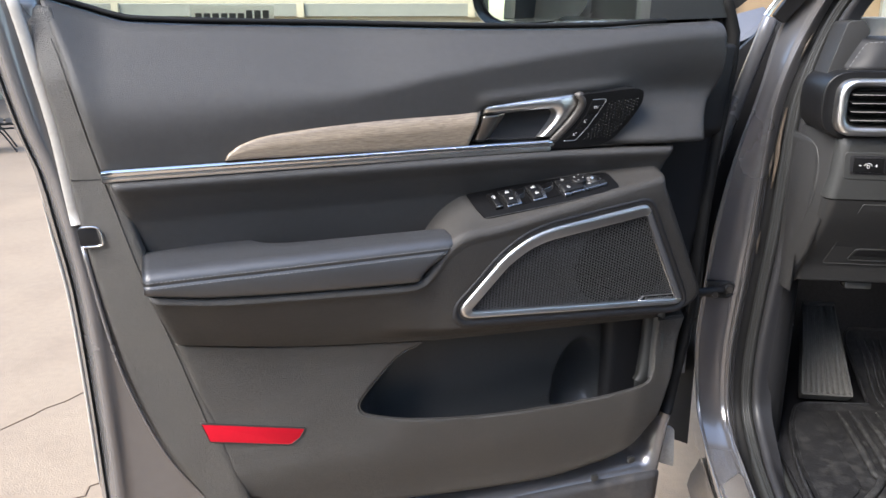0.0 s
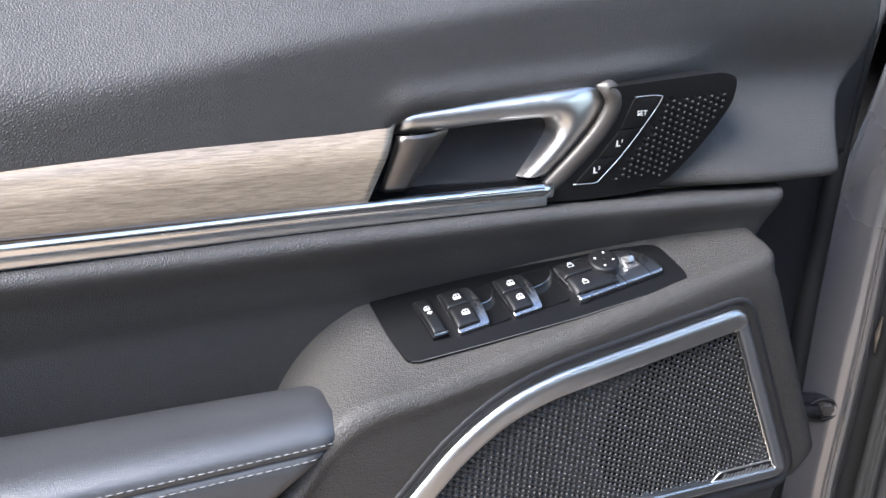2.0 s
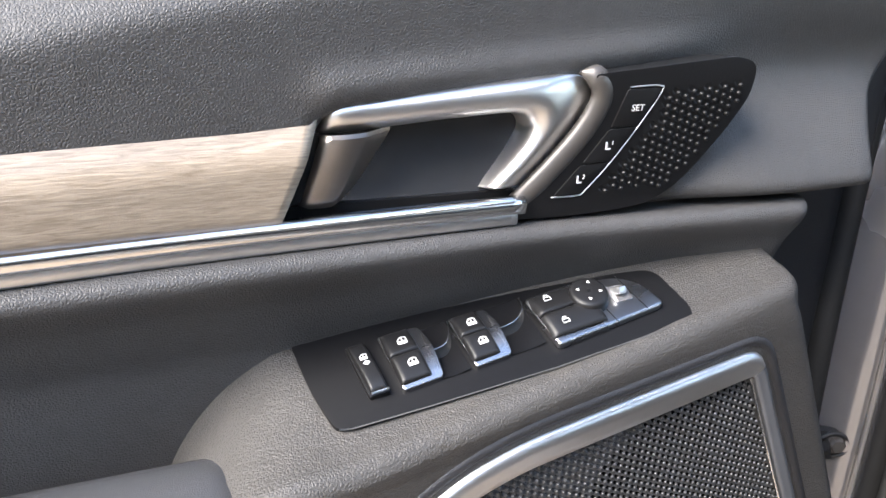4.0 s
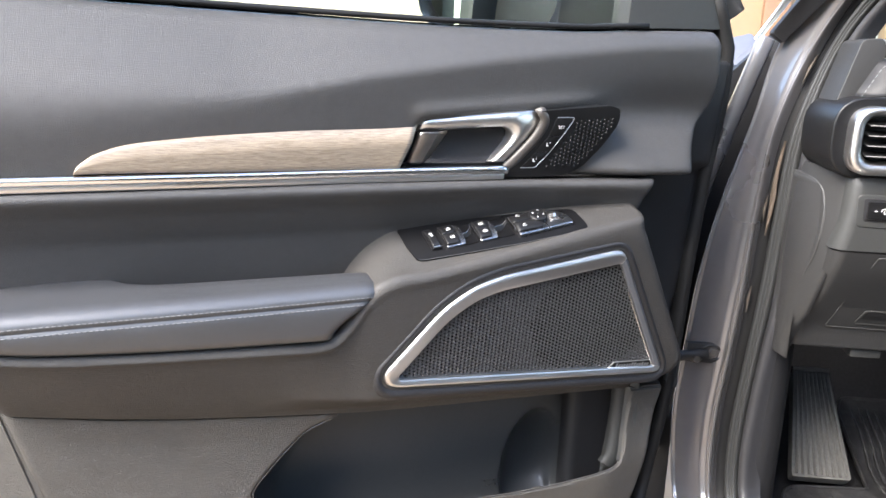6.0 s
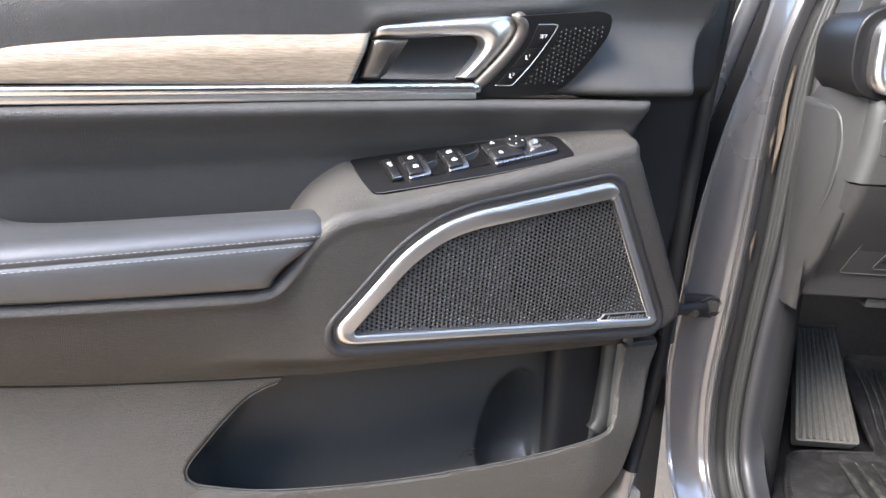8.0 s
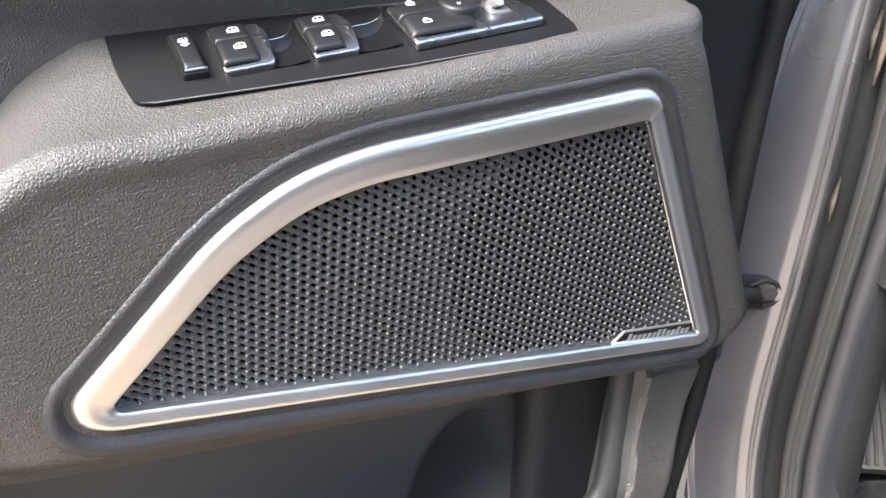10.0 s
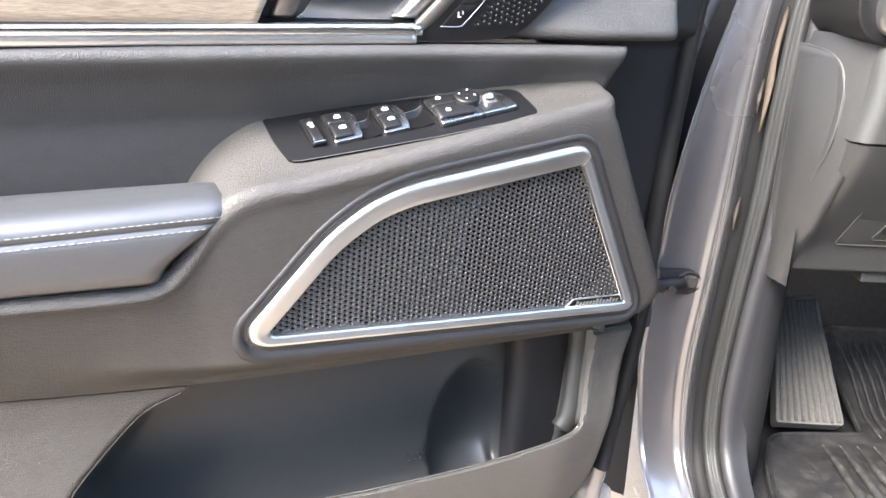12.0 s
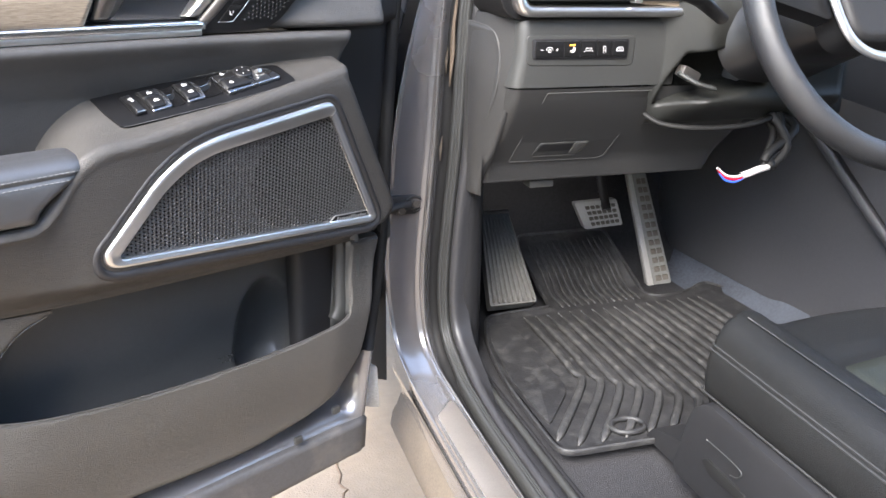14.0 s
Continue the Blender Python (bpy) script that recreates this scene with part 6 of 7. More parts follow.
# row of switches
part("switch_bezel", slab(rounded([(0.073, 0.9660), (0.071, 1.0050), (0.232, 1.0040), (0.230, 0.9640)], 0.008), lambda x, z, h: (x, -0.0495 - h, z), -0.004, 0.0022, 0.0016, 3), GREYPL, dash, "lighter grey switch surround")
switches = part("switch_housing", slab(rounded([(0.081, 0.9735), (0.079, 1.0005), (0.222, 1.0000), (0.220, 0.9725)], 0.004), lambda x, z, h: (x, -0.050 - h, z), -0.004, 0.0026, 0.0008), MATTE, dash, "row of five black dash switches")
edges_ = [0.083, 0.124, 0.148, 0.172, 0.195, 0.219]
for k in range(5):
    a, b = edges_[k] + 0.001, edges_[k + 1] - 0.001
    key = part("dash_switch", slab(rounded([(a, 0.9765), (b, 0.9765), (b, 0.9975), (a, 0.9975)], 0.002), lambda x, z, h: (x, -0.0516 - h, z), 0.0, 0.0032, 0.0010), SATIN, switches)
    c = (a + b) / 2
    mark = lambda pts, closed=False: part("switch_icon", sweep([(c + x, -0.0550, 0.9865 + z) for x, z in pts], ring(0.00042, n=4), up=(0, -1, 0), closed=closed), WHITE, key, flat=True)
    if k == 0:
        mark([(-0.0050, -0.0005), (-0.0036, 0.0024), (0.0, 0.0036), (0.0036, 0.0024), (0.0050, -0.0005)])
        mark([(-0.0016, -0.0030), (-0.0016, 0.0), (0.0, 0.0012), (0.0016, 0.0), (0.0016, -0.0030)], True)
        mark([(-0.0125, 0.0), (-0.0090, 0.0)])
        mark([(0.0090, 0.0), (0.0125, 0.0)])
        mark([(0.01075, -0.0018), (0.01075, 0.0018)])
    elif k == 1:
        mark([(0.0016, 0.0040), (0.0022, 0.0008), (0.0008, -0.0010), (-0.0024, -0.0012), (-0.0034, -0.0036)])
        mark([(-0.0010, -0.0034), (0.0020, -0.0030), (0.0040, -0.0008), (0.0040, 0.0030)])
        part("amber_mark", slab([(c - 0.004, 0.9915), (c + 0.004, 0.9915), (c + 0.004, 0.9935), (c - 0.004, 0.9935)], lambda x, z, h: (x, -0.0516 - h, z), 0.0032, 0.0034), AMBER, key, "lit amber mark", flat=True)
    elif k == 2:
        mark([(-0.0026, -0.0016), (-0.0016, 0.0018), (0.0016, 0.0018), (0.0026, -0.0016)], True)
        for sx in (-1, 1):
            mark([(sx * 0.0062, -0.0030), (sx * 0.0048, -0.0008)])
            mark([(sx * 0.0044, 0.0002), (sx * 0.0034, 0.0022)])
    elif k == 3:
        mark([(-0.0022, 0.0004), (-0.0014, 0.0038), (0.0014, 0.0038), (0.0022, 0.0004)], True)
        for sx in (-1, 1):
            mark([(sx * 0.0016 - 0.0008, -0.0008), (sx * 0.0016 + 0.0008, -0.0020), (sx * 0.0016 - 0.0008, -0.0032), (sx * 0.0016 + 0.0008, -0.0042)])
    else:
        mark([(-0.0050, -0.0022), (-0.0050, 0.0006), (-0.0022, 0.0026), (0.0030, 0.0026), (0.0050, 0.0004), (0.0050, -0.0022)], True)
        mark([(-0.0028, 0.0002), (0.0036, 0.0002)])

# ---- steering column and wheel ----
column = thing("steering_column", CAR, "dark grey steering column shroud under the wheel", "steering column")
RECESS = [(0.288, 0.950), (0.302, 0.981), (0.345, 0.988), (0.410, 0.989), (0.416, 0.940), (0.360, 0.926), (0.310, 0.919), (0.272, 0.909), (0.280, 0.930)]


def shroud_depth(x, z):
    """How far the shroud stands out: a broad bulge with a hollow for the lever."""
    side = smooth(0.266, 0.330, x) * smooth(0.600, 0.540, x)
    out = 0.046 + 0.050 * side * smooth(0.880, 0.925, z) + 0.012 * side * math.exp(-((z - 0.905) / 0.018) ** 2)
    out += 0.06 * side * smooth(0.99, 1.05, z) * smooth(0.32, 0.42, x)
    out -= 0.075 * smooth(-0.002, 0.008, edge_gap(RECESS, x, z)[0])
    return out - roll(z - 0.880, 0.010)


part("shroud", grid([[(x, -shroud_depth(x, z), z) for z in [0.880 + 0.172 * k / 56 for k in range(57)]] for x in [0.262 + 0.340 * k / 100 for k in range(101)]]), SHROUD, column, "moulded grey shroud with a lever hollow")
part("shroud_neck", sweep([(0.432, -0.08, 1.005), (0.432, -0.16, 1.025), (0.432, -0.26, 1.050)], ring(0.075, 0.052, 24, 3), scale=lambda t: 1.25 - 0.5 * t), SATIN, column, "black upper shroud")
part("lower_trim", sweep(spline([(0.258, -0.046, 0.897), (0.275, -0.062, 0.885), (0.310, -0.078, 0.880), (0.360, -0.084, 0.879), (0.41, -0.084, 0.882), (0.46, -0.07, 0.890)], 6), ring(0.006, 0.004, 8), up=(0, 0, 1)), RUBBER, column, "black lower column trim")
part("column_tube", sweep([(0.432, 0.10, 0.90), (0.432, -0.05, 0.95)], ring(0.035, n=12)), MATTE, column)
part("lever_mount", box((0.030, 0.02, 0.016), (0.308, -0.068, 0.953), 0.004, 2, turn=(0, 25, 0)), BRONZE, column)
part("tilt_lever", sweep(spline([(0.292, -0.070, 0.956), (0.310, -0.088, 0.943), (0.334, -0.098, 0.936)], 4), ring(0.006, 0.0035, 8)), GREYPL, column, "tilt lever")
part("stalk", sweep([(0.30, -0.14, 1.03), (0.25, -0.16, 1.055), (0.205, -0.17, 1.07)], ring(0.012, 0.009, 10), scale=lambda t: 0.8 + 0.4 * t), SATIN, column, "indicator stalk")
wheel_m = CAR @ pose(0.432, -0.275, 1.060, -24, 0, 0)
wheel = thing("steering_wheel", wheel_m, "grey leather-wrapped steering wheel with silver spokes", "steering wheel")
rim_path = [(0.188 * math.cos(2 * math.pi * k / 64), 0.0, 0.188 * math.sin(2 * math.pi * k / 64)) for k in range(64)]
part("rim", sweep(rim_path, ring(0.0155, 0.0175, 14), up=(0, 1, 0), closed=True), WHEEL, wheel, "dark grey leather rim")
part("airbag_cover", slab(rounded([(-0.085, -0.055), (0.085, -0.055), (0.100, 0.02), (0.075, 0.062), (-0.075, 0.062), (-0.100, 0.02)], 0.025), lambda x, z, h: (x, -h, z), -0.03, 0.022, 0.012, 4), MATTE, wheel)
for sx in (-1, 1):
    part("spoke_trim", sweep(spline([(sx * 0.105, -0.012, 0.055), (sx * 0.108, -0.018, 0.015), (sx * 0.092, -0.018, -0.045), (sx * 0.055, -0.012, -0.068), (0.0, -0.008, -0.072)], 6), ring(0.006, 0.004, 8), up=(0, -1, 0)), SILVER, wheel, "silver spoke trim")
    spoke = part("spoke", slab(rounded([(sx * 0.10, -0.03), (sx * 0.178, -0.006), (sx * 0.178, 0.030), (sx * 0.10, 0.045)], 0.01), lambda x, z, h: (x, -h, z), -0.012, 0.010, 0.004), SATIN, wheel)
    part("spoke_button", slab(rounded([(sx * 0.115, 0.0), (sx * 0.155, 0.004), (sx * 0.155, 0.026), (sx * 0.115, 0.032)], 0.004), lambda x, z, h: (x, -h, z), 0.008, 0.013, 0.002), SILVER, spoke)
cable = part("cable_label", sweep(spline([(0.394, -0.10, 0.8115), (0.405, -0.102, 0.8150), (0.418, -0.104, 0.8200), (0.434, -0.104, 0.8235)], 5), ring(0.006, 0.0045, 8, 3)), TAPE, None, flat=False)
cable.matrix_world = CAR
tagged(cable, "white cable tag with red and blue stripes hanging under the column", "cable tag")
for k, mt in enumerate((TAPE, RED, material("blue stripe", (0.03, 0.10, 0.5), 0.5))):
    dz = 0.0035 - 0.0035 * k
    part("stripe", sweep(spline([(0.352 + 0.002 * k, -0.10, 0.8215 + dz), (0.366, -0.102, 0.8110 + dz), (0.382, -0.102, 0.8075 + dz), (0.398, -0.101, 0.8110 + 0.6 * dz)], 5), ring(0.0028, 0.002, 6)), mt, cable)
loom = thing("wiring_loom", CAR, "tangled black wiring loom under the steering column", "cable")
for k in range(6):
    q = random.Random(40 + k)
    j = lambda r: q.uniform(-r, r)
    pts = [(0.47 + j(0.02), -0.02 + j(0.02), 0.905), (0.478 + j(0.022), -0.065 + j(0.02), 0.880 + j(0.01)), (0.462 + j(0.022), -0.085 + j(0.015), 0.852 + j(0.008)), (0.436 + j(0.010), -0.10 + j(0.008), 0.826 + j(0.004))]
    part("cable", sweep(spline(pts, 6), ring(0.0045 if k % 2 else 0.0065, n=8)), RUBBER, loom)
# ---- pedals ----
def pedal(name, outline, y0, lean, label, tiles, arm, face=PEDAL):
    P = lambda x, z, h: (x, y0 - h + lean * (z - 0.58), z)
    t = thing(name, CAR, label, "pedal")
    part("pad", slab(rounded(outline, 0.006), P, -0.010, 0.004, 0.002), face, t, "dusty metal pad")
    for r in tiles:
        part("rubber_tile", slab(rounded(r, 0.0015, 2), P, 0.0035, 0.0055, 0.0008, 1), TILE, t)
    part("arm", sweep(spline(arm, 5), ring(0.010, 0.006, 8, 3)), MATTE, t)
    return t


def tile_grid(a, b, c, d, cols, rows, fill):
    """Small plates in the quad a (low left), b (low right), c (top right), d (top left)."""
    out = []
    mix = lambda s, t: tuple((a[k] * (1 - s) + b[k] * s) * (1 - t) + (d[k] * (1 - s) + c[k] * s) * t for k in (0, 1))
    for j in range(rows):
        for i in range(cols):
            s0, t0 = i / cols, j / rows
            s1, t1 = s0 + fill / cols, t0 + 0.62 / rows
            out.append([mix(s0, t0), mix(s1, t0), mix(s1, t1), mix(s0, t1)])
    return out


pedal("brake_pedal", [(0.390, 0.636), (0.488, 0.638), (0.498, 0.586), (0.410, 0.583)], 0.38, 0.35, "brake pedal with a dusty metal pad and rubber tiles", tile_grid((0.426, 0.589), (0.492, 0.592), (0.484, 0.634), (0.412, 0.632), 6, 4, 0.8), [(0.46, 0.385, 0.62), (0.465, 0.44, 0.72), (0.465, 0.42, 0.9)])
accelerator = pedal("accelerator_pedal", [(0.514, 0.690), (0.556, 0.690), (0.584, 0.474), (0.528, 0.470)], 0.36, 0.45, "tall accelerator pedal with a ribbed metal pad", tile_grid((0.548, 0.480), (0.580, 0.482), (0.553, 0.684), (0.531, 0.684), 2, 12, 0.84), [(0.575, 0.37, 0.50), (0.59, 0.43, 0.47), (0.60, 0.46, 0.46)], DUSTY)

part("bright_edge", slab(rounded([(0.513, 0.690), (0.522, 0.690), (0.540, 0.472), (0.527, 0.470)], 0.002), lambda x, z, h: (x, 0.36 - h + 0.45 * (z - 0.58), z), 0.0, 0.0062, 0.001), PEDAL, accelerator, "bright worn metal edge")

# ---- floor mat ----
def mat_height(x, y):
    z = 0.492
    z += 0.42 * max(0.0, y - 0.235) * smooth(0.235, 0.33, y)
    return z


mat_poly = rounded([(0.068, -0.238), (0.300, -0.244), (0.640, -0.250), (0.640, 0.190), (0.618, 0.250), (0.545, 0.206), (0.468, 0.200), (0.470, 0.36), (0.470, 0.412), (0.275, 0.412), (0.262, 0.38), (0.262, 0.212), (0.128, 0.202), (0.090, 0.095), (0.070, -0.040), (0.066, -0.190)], [0.024, 0.01, 0.02, 0.02, 0.03, 0.04, 0.04, 0.02, 0.02, 0.02, 0.02, 0.012, 0.03, 0.05, 0.05, 0.02])
mat_poly = [(p[0], p[1]) for p in mat_poly]
floor_mat = thing("floor_mat", CAR, "dusty black rubber floor mat with chevron ribs", "floor mat")


def mat_sheet():
    bm = bmesh.new()
    step = 0.008
    index = {}
    nx, ny = 72, 84
    for i in range(nx + 1):
        for j in range(ny + 1):
            x, y = 0.074 + step * i, -0.256 + step * j
            gap, near = edge_gap(mat_poly, x, y)
            if gap < -step * 0.55:
                continue
            if abs(gap) <= step * 0.55:
                x, y, gap = near[0], near[1], 0
            lip = 0.005 * (1 - smooth(0.004, 0.012, gap))
            index[i, j] = bm.verts.new((x, y, mat_height(x, y) + lip))
    for (i, j) in list(index):
        q = [(i, j), (i + 1, j), (i + 1, j + 1), (i, j + 1)]
        if all(k in index for k in q):
            try:
                bm.faces.new([index[k] for k in q])
            except ValueError:
                pass
    return bm


part("mat_sheet", mat_sheet(), MATRUB, floor_mat)
part("mat_lip", sweep([(x, y, mat_height(x, y) + 0.003) for x, y in mat_poly], ring(0.0028, 0.005, 8), up=(0, 0, 1), closed=True), MATRUB, floor_mat, "raised rubber rim")


def rib(points, k=1.0):
    path = [(x, y, mat_height(x, y) + 0.0005) for x, y, _ in [tuple(p) for p in spline([(*p, 0) for p in points], 6)]]
    return sweep(path, [(-0.0066 * k, 0), (-0.0050 * k, 0.0044 * k), (-0.0028 * k, 0.0062 * k), (0.0028 * k, 0.0062 * k), (0.0050 * k, 0.0044 * k), (0.0066 * k, 0)], scale=lambda t: 0.25 + 0.75 * smooth(0.0, 0.16, t) * smooth(1.0, 0.95, t))


for k in range(17):
    # chevrons that run back from the pedals, turn, and run aslant to the mat's foot
    top, bend = Vector((0.197 + 0.0228 * k, 0.186)), Vector((0.186 + 0.0232 * k, -0.058 - 0.0165 * k))
    low = -0.222 if k else -0.205
    if bend.y > low + 0.01:
        reach = bend + Vector((-0.60, -0.80)) * ((bend.y - low) / 0.80)
        pts = [top, top.lerp(bend, 0.45) + Vector((0.002, 0)), bend + Vector((0.001, 0.030)), bend + Vector((-0.005, -0.012)), reach]
    else:
        cut = (top.y + 0.225) / (top.y - bend.y)
        pts = [top, top.lerp(bend, 0.5 * cut), top.lerp(bend, cut)]
    part("rib", rib([(min(p.x, 0.628), max(p.y, -0.232)) for p in pts]), MATRIB, floor_mat)
for k in range(13):
    x = 0.290 + 0.0135 * k
    part("rib", rib([(x, 0.394), (x - 0.001, 0.30), (x - 0.004, 0.210)], 0.55), MATRIB, floor_mat)
heel = [(0.084, -0.165), (0.146, -0.090), (0.155, -0.066), (0.158, 0.08), (0.163, 0.170), (0.118, 0.165), (0.098, 0.085), (0.082, -0.030)]
part("heel_pad", slab(rounded(heel, 0.012), lambda x, y, h: (x, y, mat_height(x, y) + h), 0.0, 0.0035, 0.002), MATRUB, floor_mat, "worn heel pad")
part("hook_ring", grid([[(0.184 + (0.024 + q[0]) * math.cos(a), -0.200 + (0.018 + q[0]) * math.sin(a), 0.497 + q[1]) for q in ring(0.004, n=8)] for a in [2 * math.pi * k / 24 for k in range(25)]], wrap=True), MATRUB, floor_mat, "fixing ring")
rest = thing("foot_rest", CAR, "ribbed black rubber foot rest beside the mat", "foot rest")
FR = lambda s, t, h: (0.137 + 0.017 * t + s * (0.092 - 0.036 * t), 0.205 + 0.11 * t - 0.7 * h, 0.512 + 0.142 * t + 0.7 * h)
RESTRUB = material("dull ribbed rubber", (0.078, 0.076, 0.071), 0.7, grain=("noise", 300, 0.0005), dust=((0.11, 0.105, 0.095), 0.5, 40), vary=0.25)
part("pad", slab(rounded([(0, 0), (1, 0), (1, 1), (0, 1)], 0.05), FR, -0.02, 0.003, 0.002), RESTRUB, rest)
for k in range(9):
    s = 0.08 + 0.105 * k
    part("rib", sweep([FR(s, 0.02, 0.0045), FR(s, 0.5, 0.0045), FR(s, 0.96, 0.0045)], ring(0.0024, 0.0036, 6), up=(0, -1, 1)), RESTRUB, rest)
part("toe_edge", sweep([FR(-0.02, 1.0, 0.0), FR(1.02, 1.0, 0.0)], ring(0.004, 0.005, 8, 3), up=(0, -1, 1)), RESTRUB, rest)

# ---- centre tunnel ----
tunnel = thing("centre_console", CAR, "dark grey centre console side beside the footwell", "centre console")
part("side_panel", grid([[(x + 0.012 * t, y, z0 + (z1 - z0) * t) for t in (0, 0.04, 0.33, 0.66, 1)] for x, y, z0, z1 in ((0.66, -1.2, 0.505, 0.86), (0.66, -0.3, 0.505, 0.86), (0.655, 0.06, 0.515, 0.90), (0.650, 0.10, 0.515, 0.92), (0.646, 0.25, 0.515, 1.00), (0.64, 0.48, 0.515, 1.06))]), CONSOLE, tunnel, "dark grey side panel")
part("trim_rail", sweep([(0.652, 0.30, 1.003), (0.656, 0.052, 0.829), (0.656, -0.133, 0.699), (0.656, -0.34, 0.553)], [(-0.009, 0), (-0.006, 0.006), (0.006, 0.006), (0.009, 0)], up=(-1, 0, 0.2)), CONSOLE, tunnel, "raised diagonal trim rail")
part("upper_panel", grid([[(0.655 + 0.004 * q + 0.10 * r, 0.052 - 0.40 * q + 0.25 * r, 0.845 - 0.30 * q + 0.17 * r) for r in (0, 0.3, 0.7, 1)] for q in [k / 8 for k in range(9)]]), SATIN, tunnel)
part("carpet_edge", grid([[(x, y, z) for y in (-0.4, 0.0, 0.25, 0.46)] for x, z in ((0.585, 0.476), (0.625, 0.492), (0.648, 0.512), (0.656, 0.522))]), CARPETB, tunnel, "blue-grey carpet edge")

# ---- driver's seat ----
seat = thing("driver_seat", CAR, "black leather driver's seat with pale piping", "seat")


def seat_top(s, t):
    """Height of the cushion: raised bolsters, a flatter middle, seams between them."""
    bol = 0.034 * (smooth(0.26, 0.10, s) + smooth(0.74, 0.90, s))
    seam = 0.005 * math.exp(-((s - 0.21) / 0.010) ** 2) + 0.005 * math.exp(-((t - 0.17) / 0.010) ** 2) * smooth(0.17, 0.22, s) + 0.004 * math.exp(-((t - 0.45) / 0.010) ** 2) * smooth(0.17, 0.22, s)
    return 0.680 + bol - 0.030 * t - seam - roll(0.46 * (1 - s), 0.03)


def cushion_rows():
    rows = []
    for i in range(45):
        t = (i / 44) ** 1.5
        fr = roll(0.58 * t + 0.0015, 0.013)
        side = roll(0.58 * t + 0.001, 0.012)
        row = []
        for x, z in [(0.006, 0.612), (0.002, 0.619), (0.0, 0.628), (-0.002, 0.642), (-0.001, 0.658), (0.001, 0.670), (0.0035, 0.6755), (0.0045, 0.6775), (0.008, 0.689), (0.014, 0.701), (0.022, 0.709)]:
            row.append((0.194 + x + side, -0.330 - 0.58 * t, z - 0.25 * fr * (z - 0.6) / 0.1 - 0.030 * t * (z - 0.6) / 0.1))
        for k in range(3, 35):
            s = k / 34
            x = 0.200 + 0.46 * s + side * (1 - s) ** 2
            row.append((x, -0.330 - 0.58 * t + 0.040 * math.sin(math.pi * s), seat_top(s, t) - fr))
        rows.append(row)
    first = [(p[0] + 0.003, p[1] - 0.006, min(p[2], 0.630) - 0.02) for p in rows[0]]
    return grid([first] + rows)


squab = part("cushion", cushion_rows(), SEAT, seat, "black leather cushion")
INSERT = material("perforated olive-grey leather", (0.014, 0.016, 0.0125), 0.5, grain=("noise", 420, 0.0004), vary=0.12)


def insert_sheet():
    """The perforated middle of the cushion, a little proud between its seams."""
    rows = []
    for i in range(31):
        t = 0.185 + 0.70 * i / 30
        row = []
        for k in range(25):
            s = 0.225 + 0.55 * k / 24
            e = min(roll((k / 24) * 0.25, 0.008), roll((1 - k / 24) * 0.25, 0.008), key=lambda q: -q) + roll((i / 30) * 0.4, 0.008)
            row.append((0.200 + 0.46 * s, -0.330 - 0.58 * t + 0.040 * math.sin(math.pi * s), seat_top(s, t) + 0.004 - e))
        rows.append(row)
    return grid(rows)


part("insert", insert_sheet(), INSERT, squab, "perforated olive-grey middle")
DEPTHS = [0.0, 0.003, 0.008, 0.016, 0.03, 0.05, 0.08, 0.12, 0.18, 0.28, 0.40, 0.56]


def side_seam(x, z, drop):
    return [(x + roll(d + 0.001, 0.012), -0.3285 - d, z - drop * roll(d + 0.0015, 0.013) - 0.052 * d * (z - 0.6) / 0.1) for d in DEPTHS]


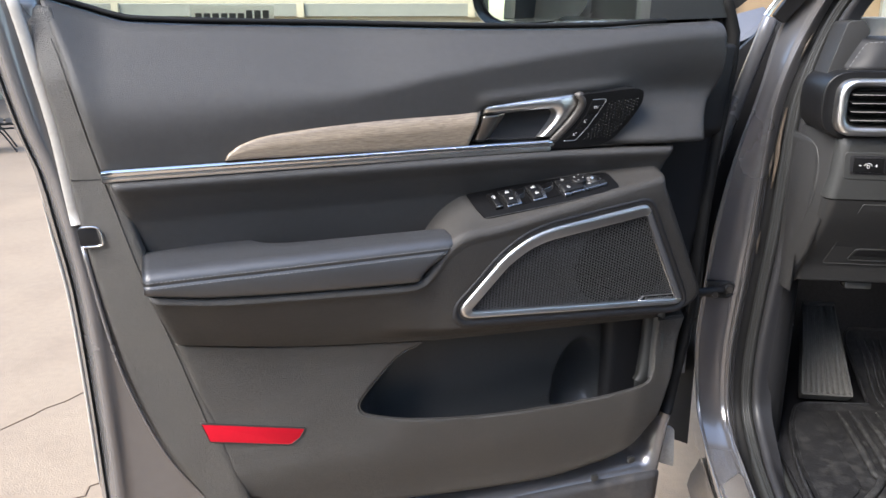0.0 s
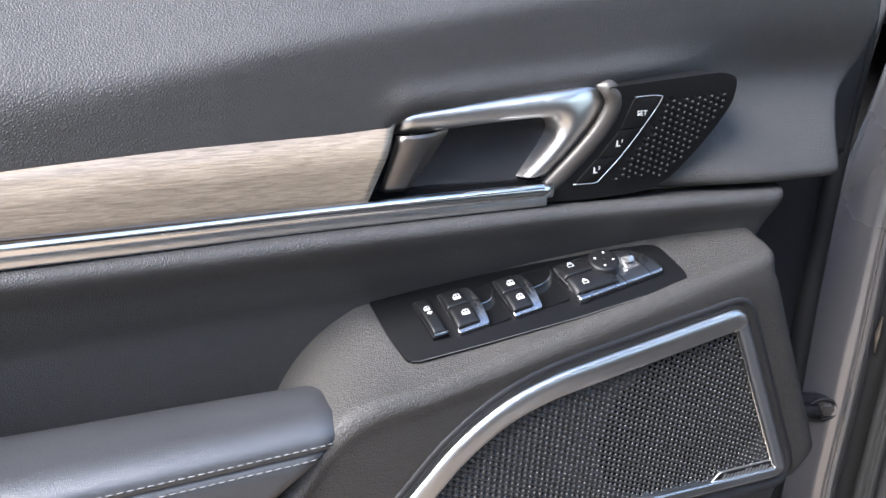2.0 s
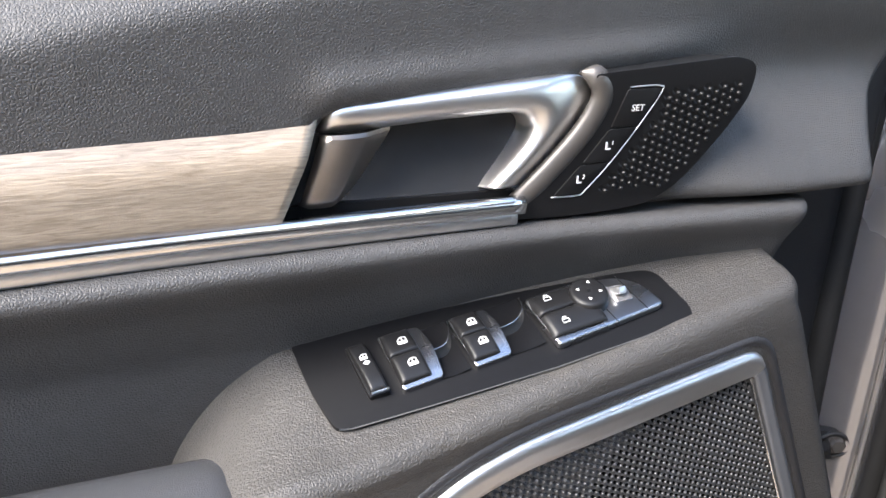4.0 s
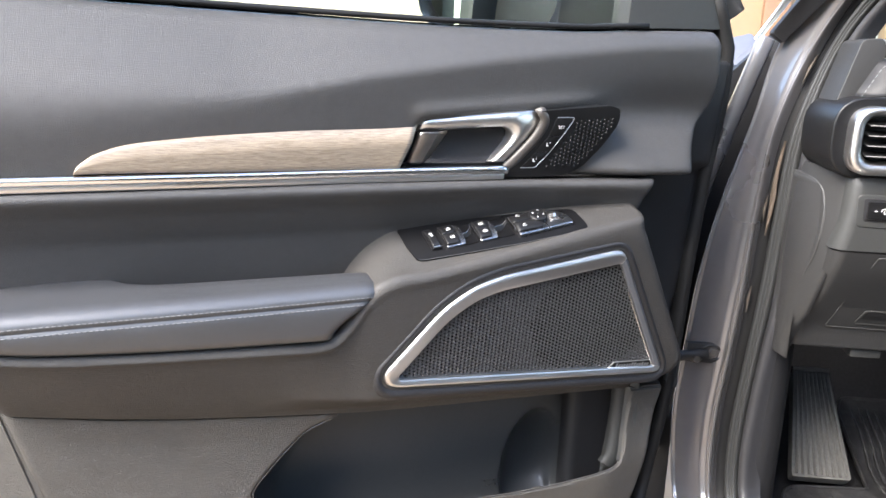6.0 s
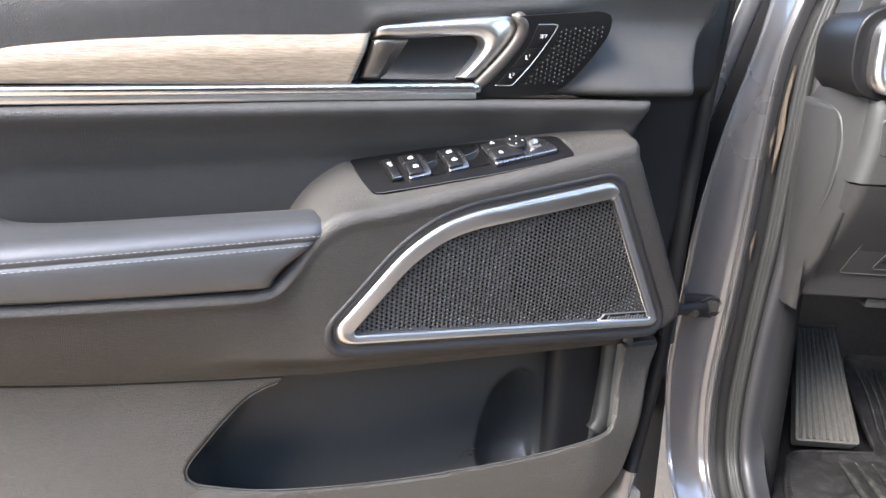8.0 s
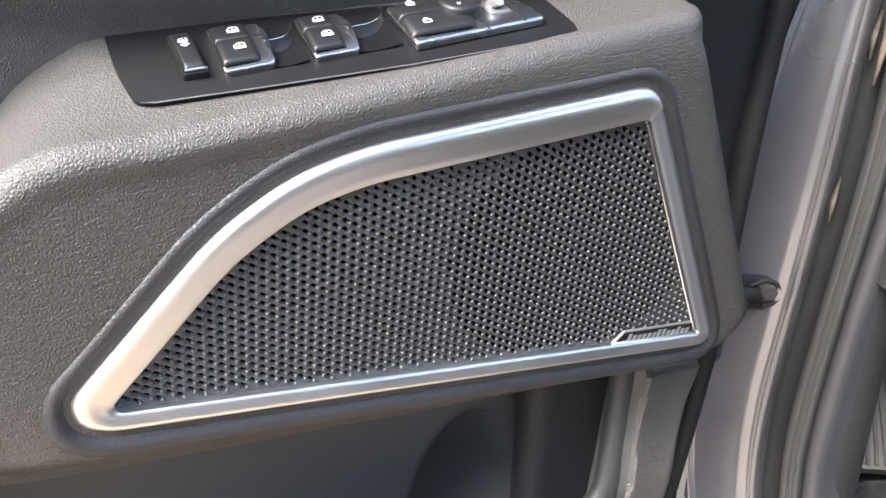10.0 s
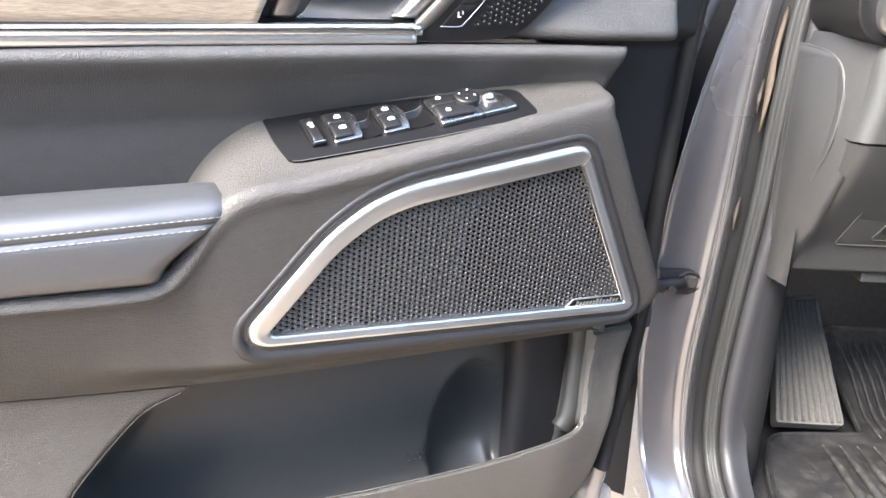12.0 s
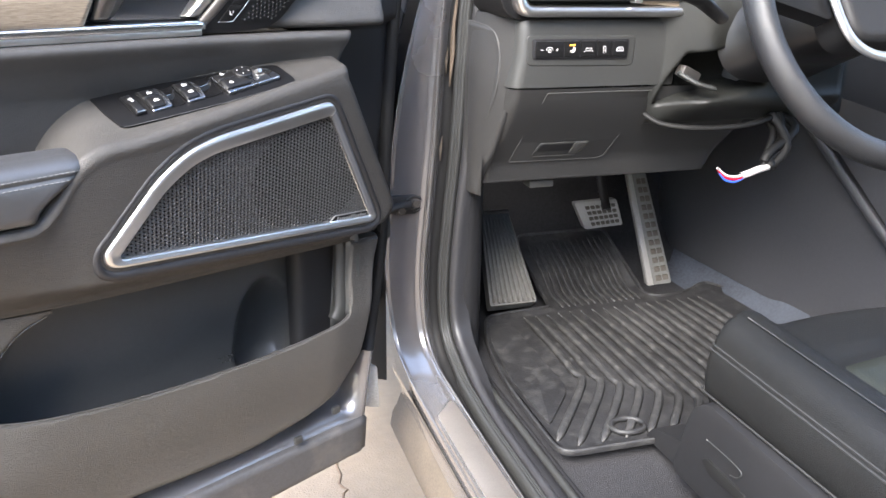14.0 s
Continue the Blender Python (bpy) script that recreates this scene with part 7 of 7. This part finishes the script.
for x, z, drop in ((0.1965, 0.6750, 0.45), (0.1995, 0.6800, 0.5), (0.1915, 0.6225, 0.1)):
    part("piping", sweep(side_seam(x, z, drop), ring(0.0013, n=6)), PIPING, squab, "grey piping")
tagged(part("stitching", stitches(side_seam(0.2020, 0.6850, 0.55), 0.005, 0.002, 0.0005), THREAD, squab, "pale stitching"), kind="stuff")
inner_seam = [(0.200 + 0.46 * 0.072, -0.330 - 0.58 * q, seat_top(0.072, q) - roll(0.58 * q + 0.0015, 0.013) + 0.0008) for q in (0.03, 0.06, 0.12, 0.2, 0.3, 0.45, 0.6, 0.8)]
part("piping", sweep(inner_seam, ring(0.0010, n=6)), PIPING, squab, "grey piping")
part("seat_side", slab(rounded([(-0.315, 0.505), (-0.335, 0.60), (-0.36, 0.620), (-0.90, 0.60), (-0.90, 0.50)], 0.02), lambda y, z, h: (0.185 - h + 0.05 * (z - 0.5), y, z), -0.04, 0.010, 0.006), MATTE, seat, "black plastic seat side cover")
part("switch_slot", slab(rounded([(-0.372, 0.552), (-0.380, 0.560), (-0.450, 0.556), (-0.450, 0.544), (-0.390, 0.543)], 0.004), lambda y, z, h: (0.1785 - h, y, z), 0.0, 0.0035, 0.001), RUBBER, seat, "black seat switch slot")
part("switch_outline", sweep(spline([(0.1745, -0.378, 0.583), (0.1745, -0.415, 0.583), (0.1745, -0.440, 0.580), (0.1745, -0.436, 0.570), (0.1745, -0.424, 0.566)], 5), ring(0.0009, n=6), up=(1, 0, 0)), GREYPL, seat, "moulded outline round the seat controls")
part("rail_cover", slab(rounded([(-0.22, 0.49), (-0.24, 0.515), (-0.38, 0.545), (-0.38, 0.49)], 0.01), lambda y, z, h: (0.20 + h, y, z), 0.0, 0.045, 0.006), MATTE, seat, "seat rail cover")
part("rail", box((0.030, 0.9, 0.03), (0.24, -0.70, 0.489), 0.004), STEEL, seat)
part("backrest", slab(rounded([(0.20, 0.66), (0.66, 0.66), (0.62, 1.30), (0.24, 1.30)], 0.08), lambda x, z, h: (x, -0.88 + h - 0.35 * (z - 0.66), z), -0.12, 0.06, 0.04, 4), SEAT, seat, "black leather backrest")
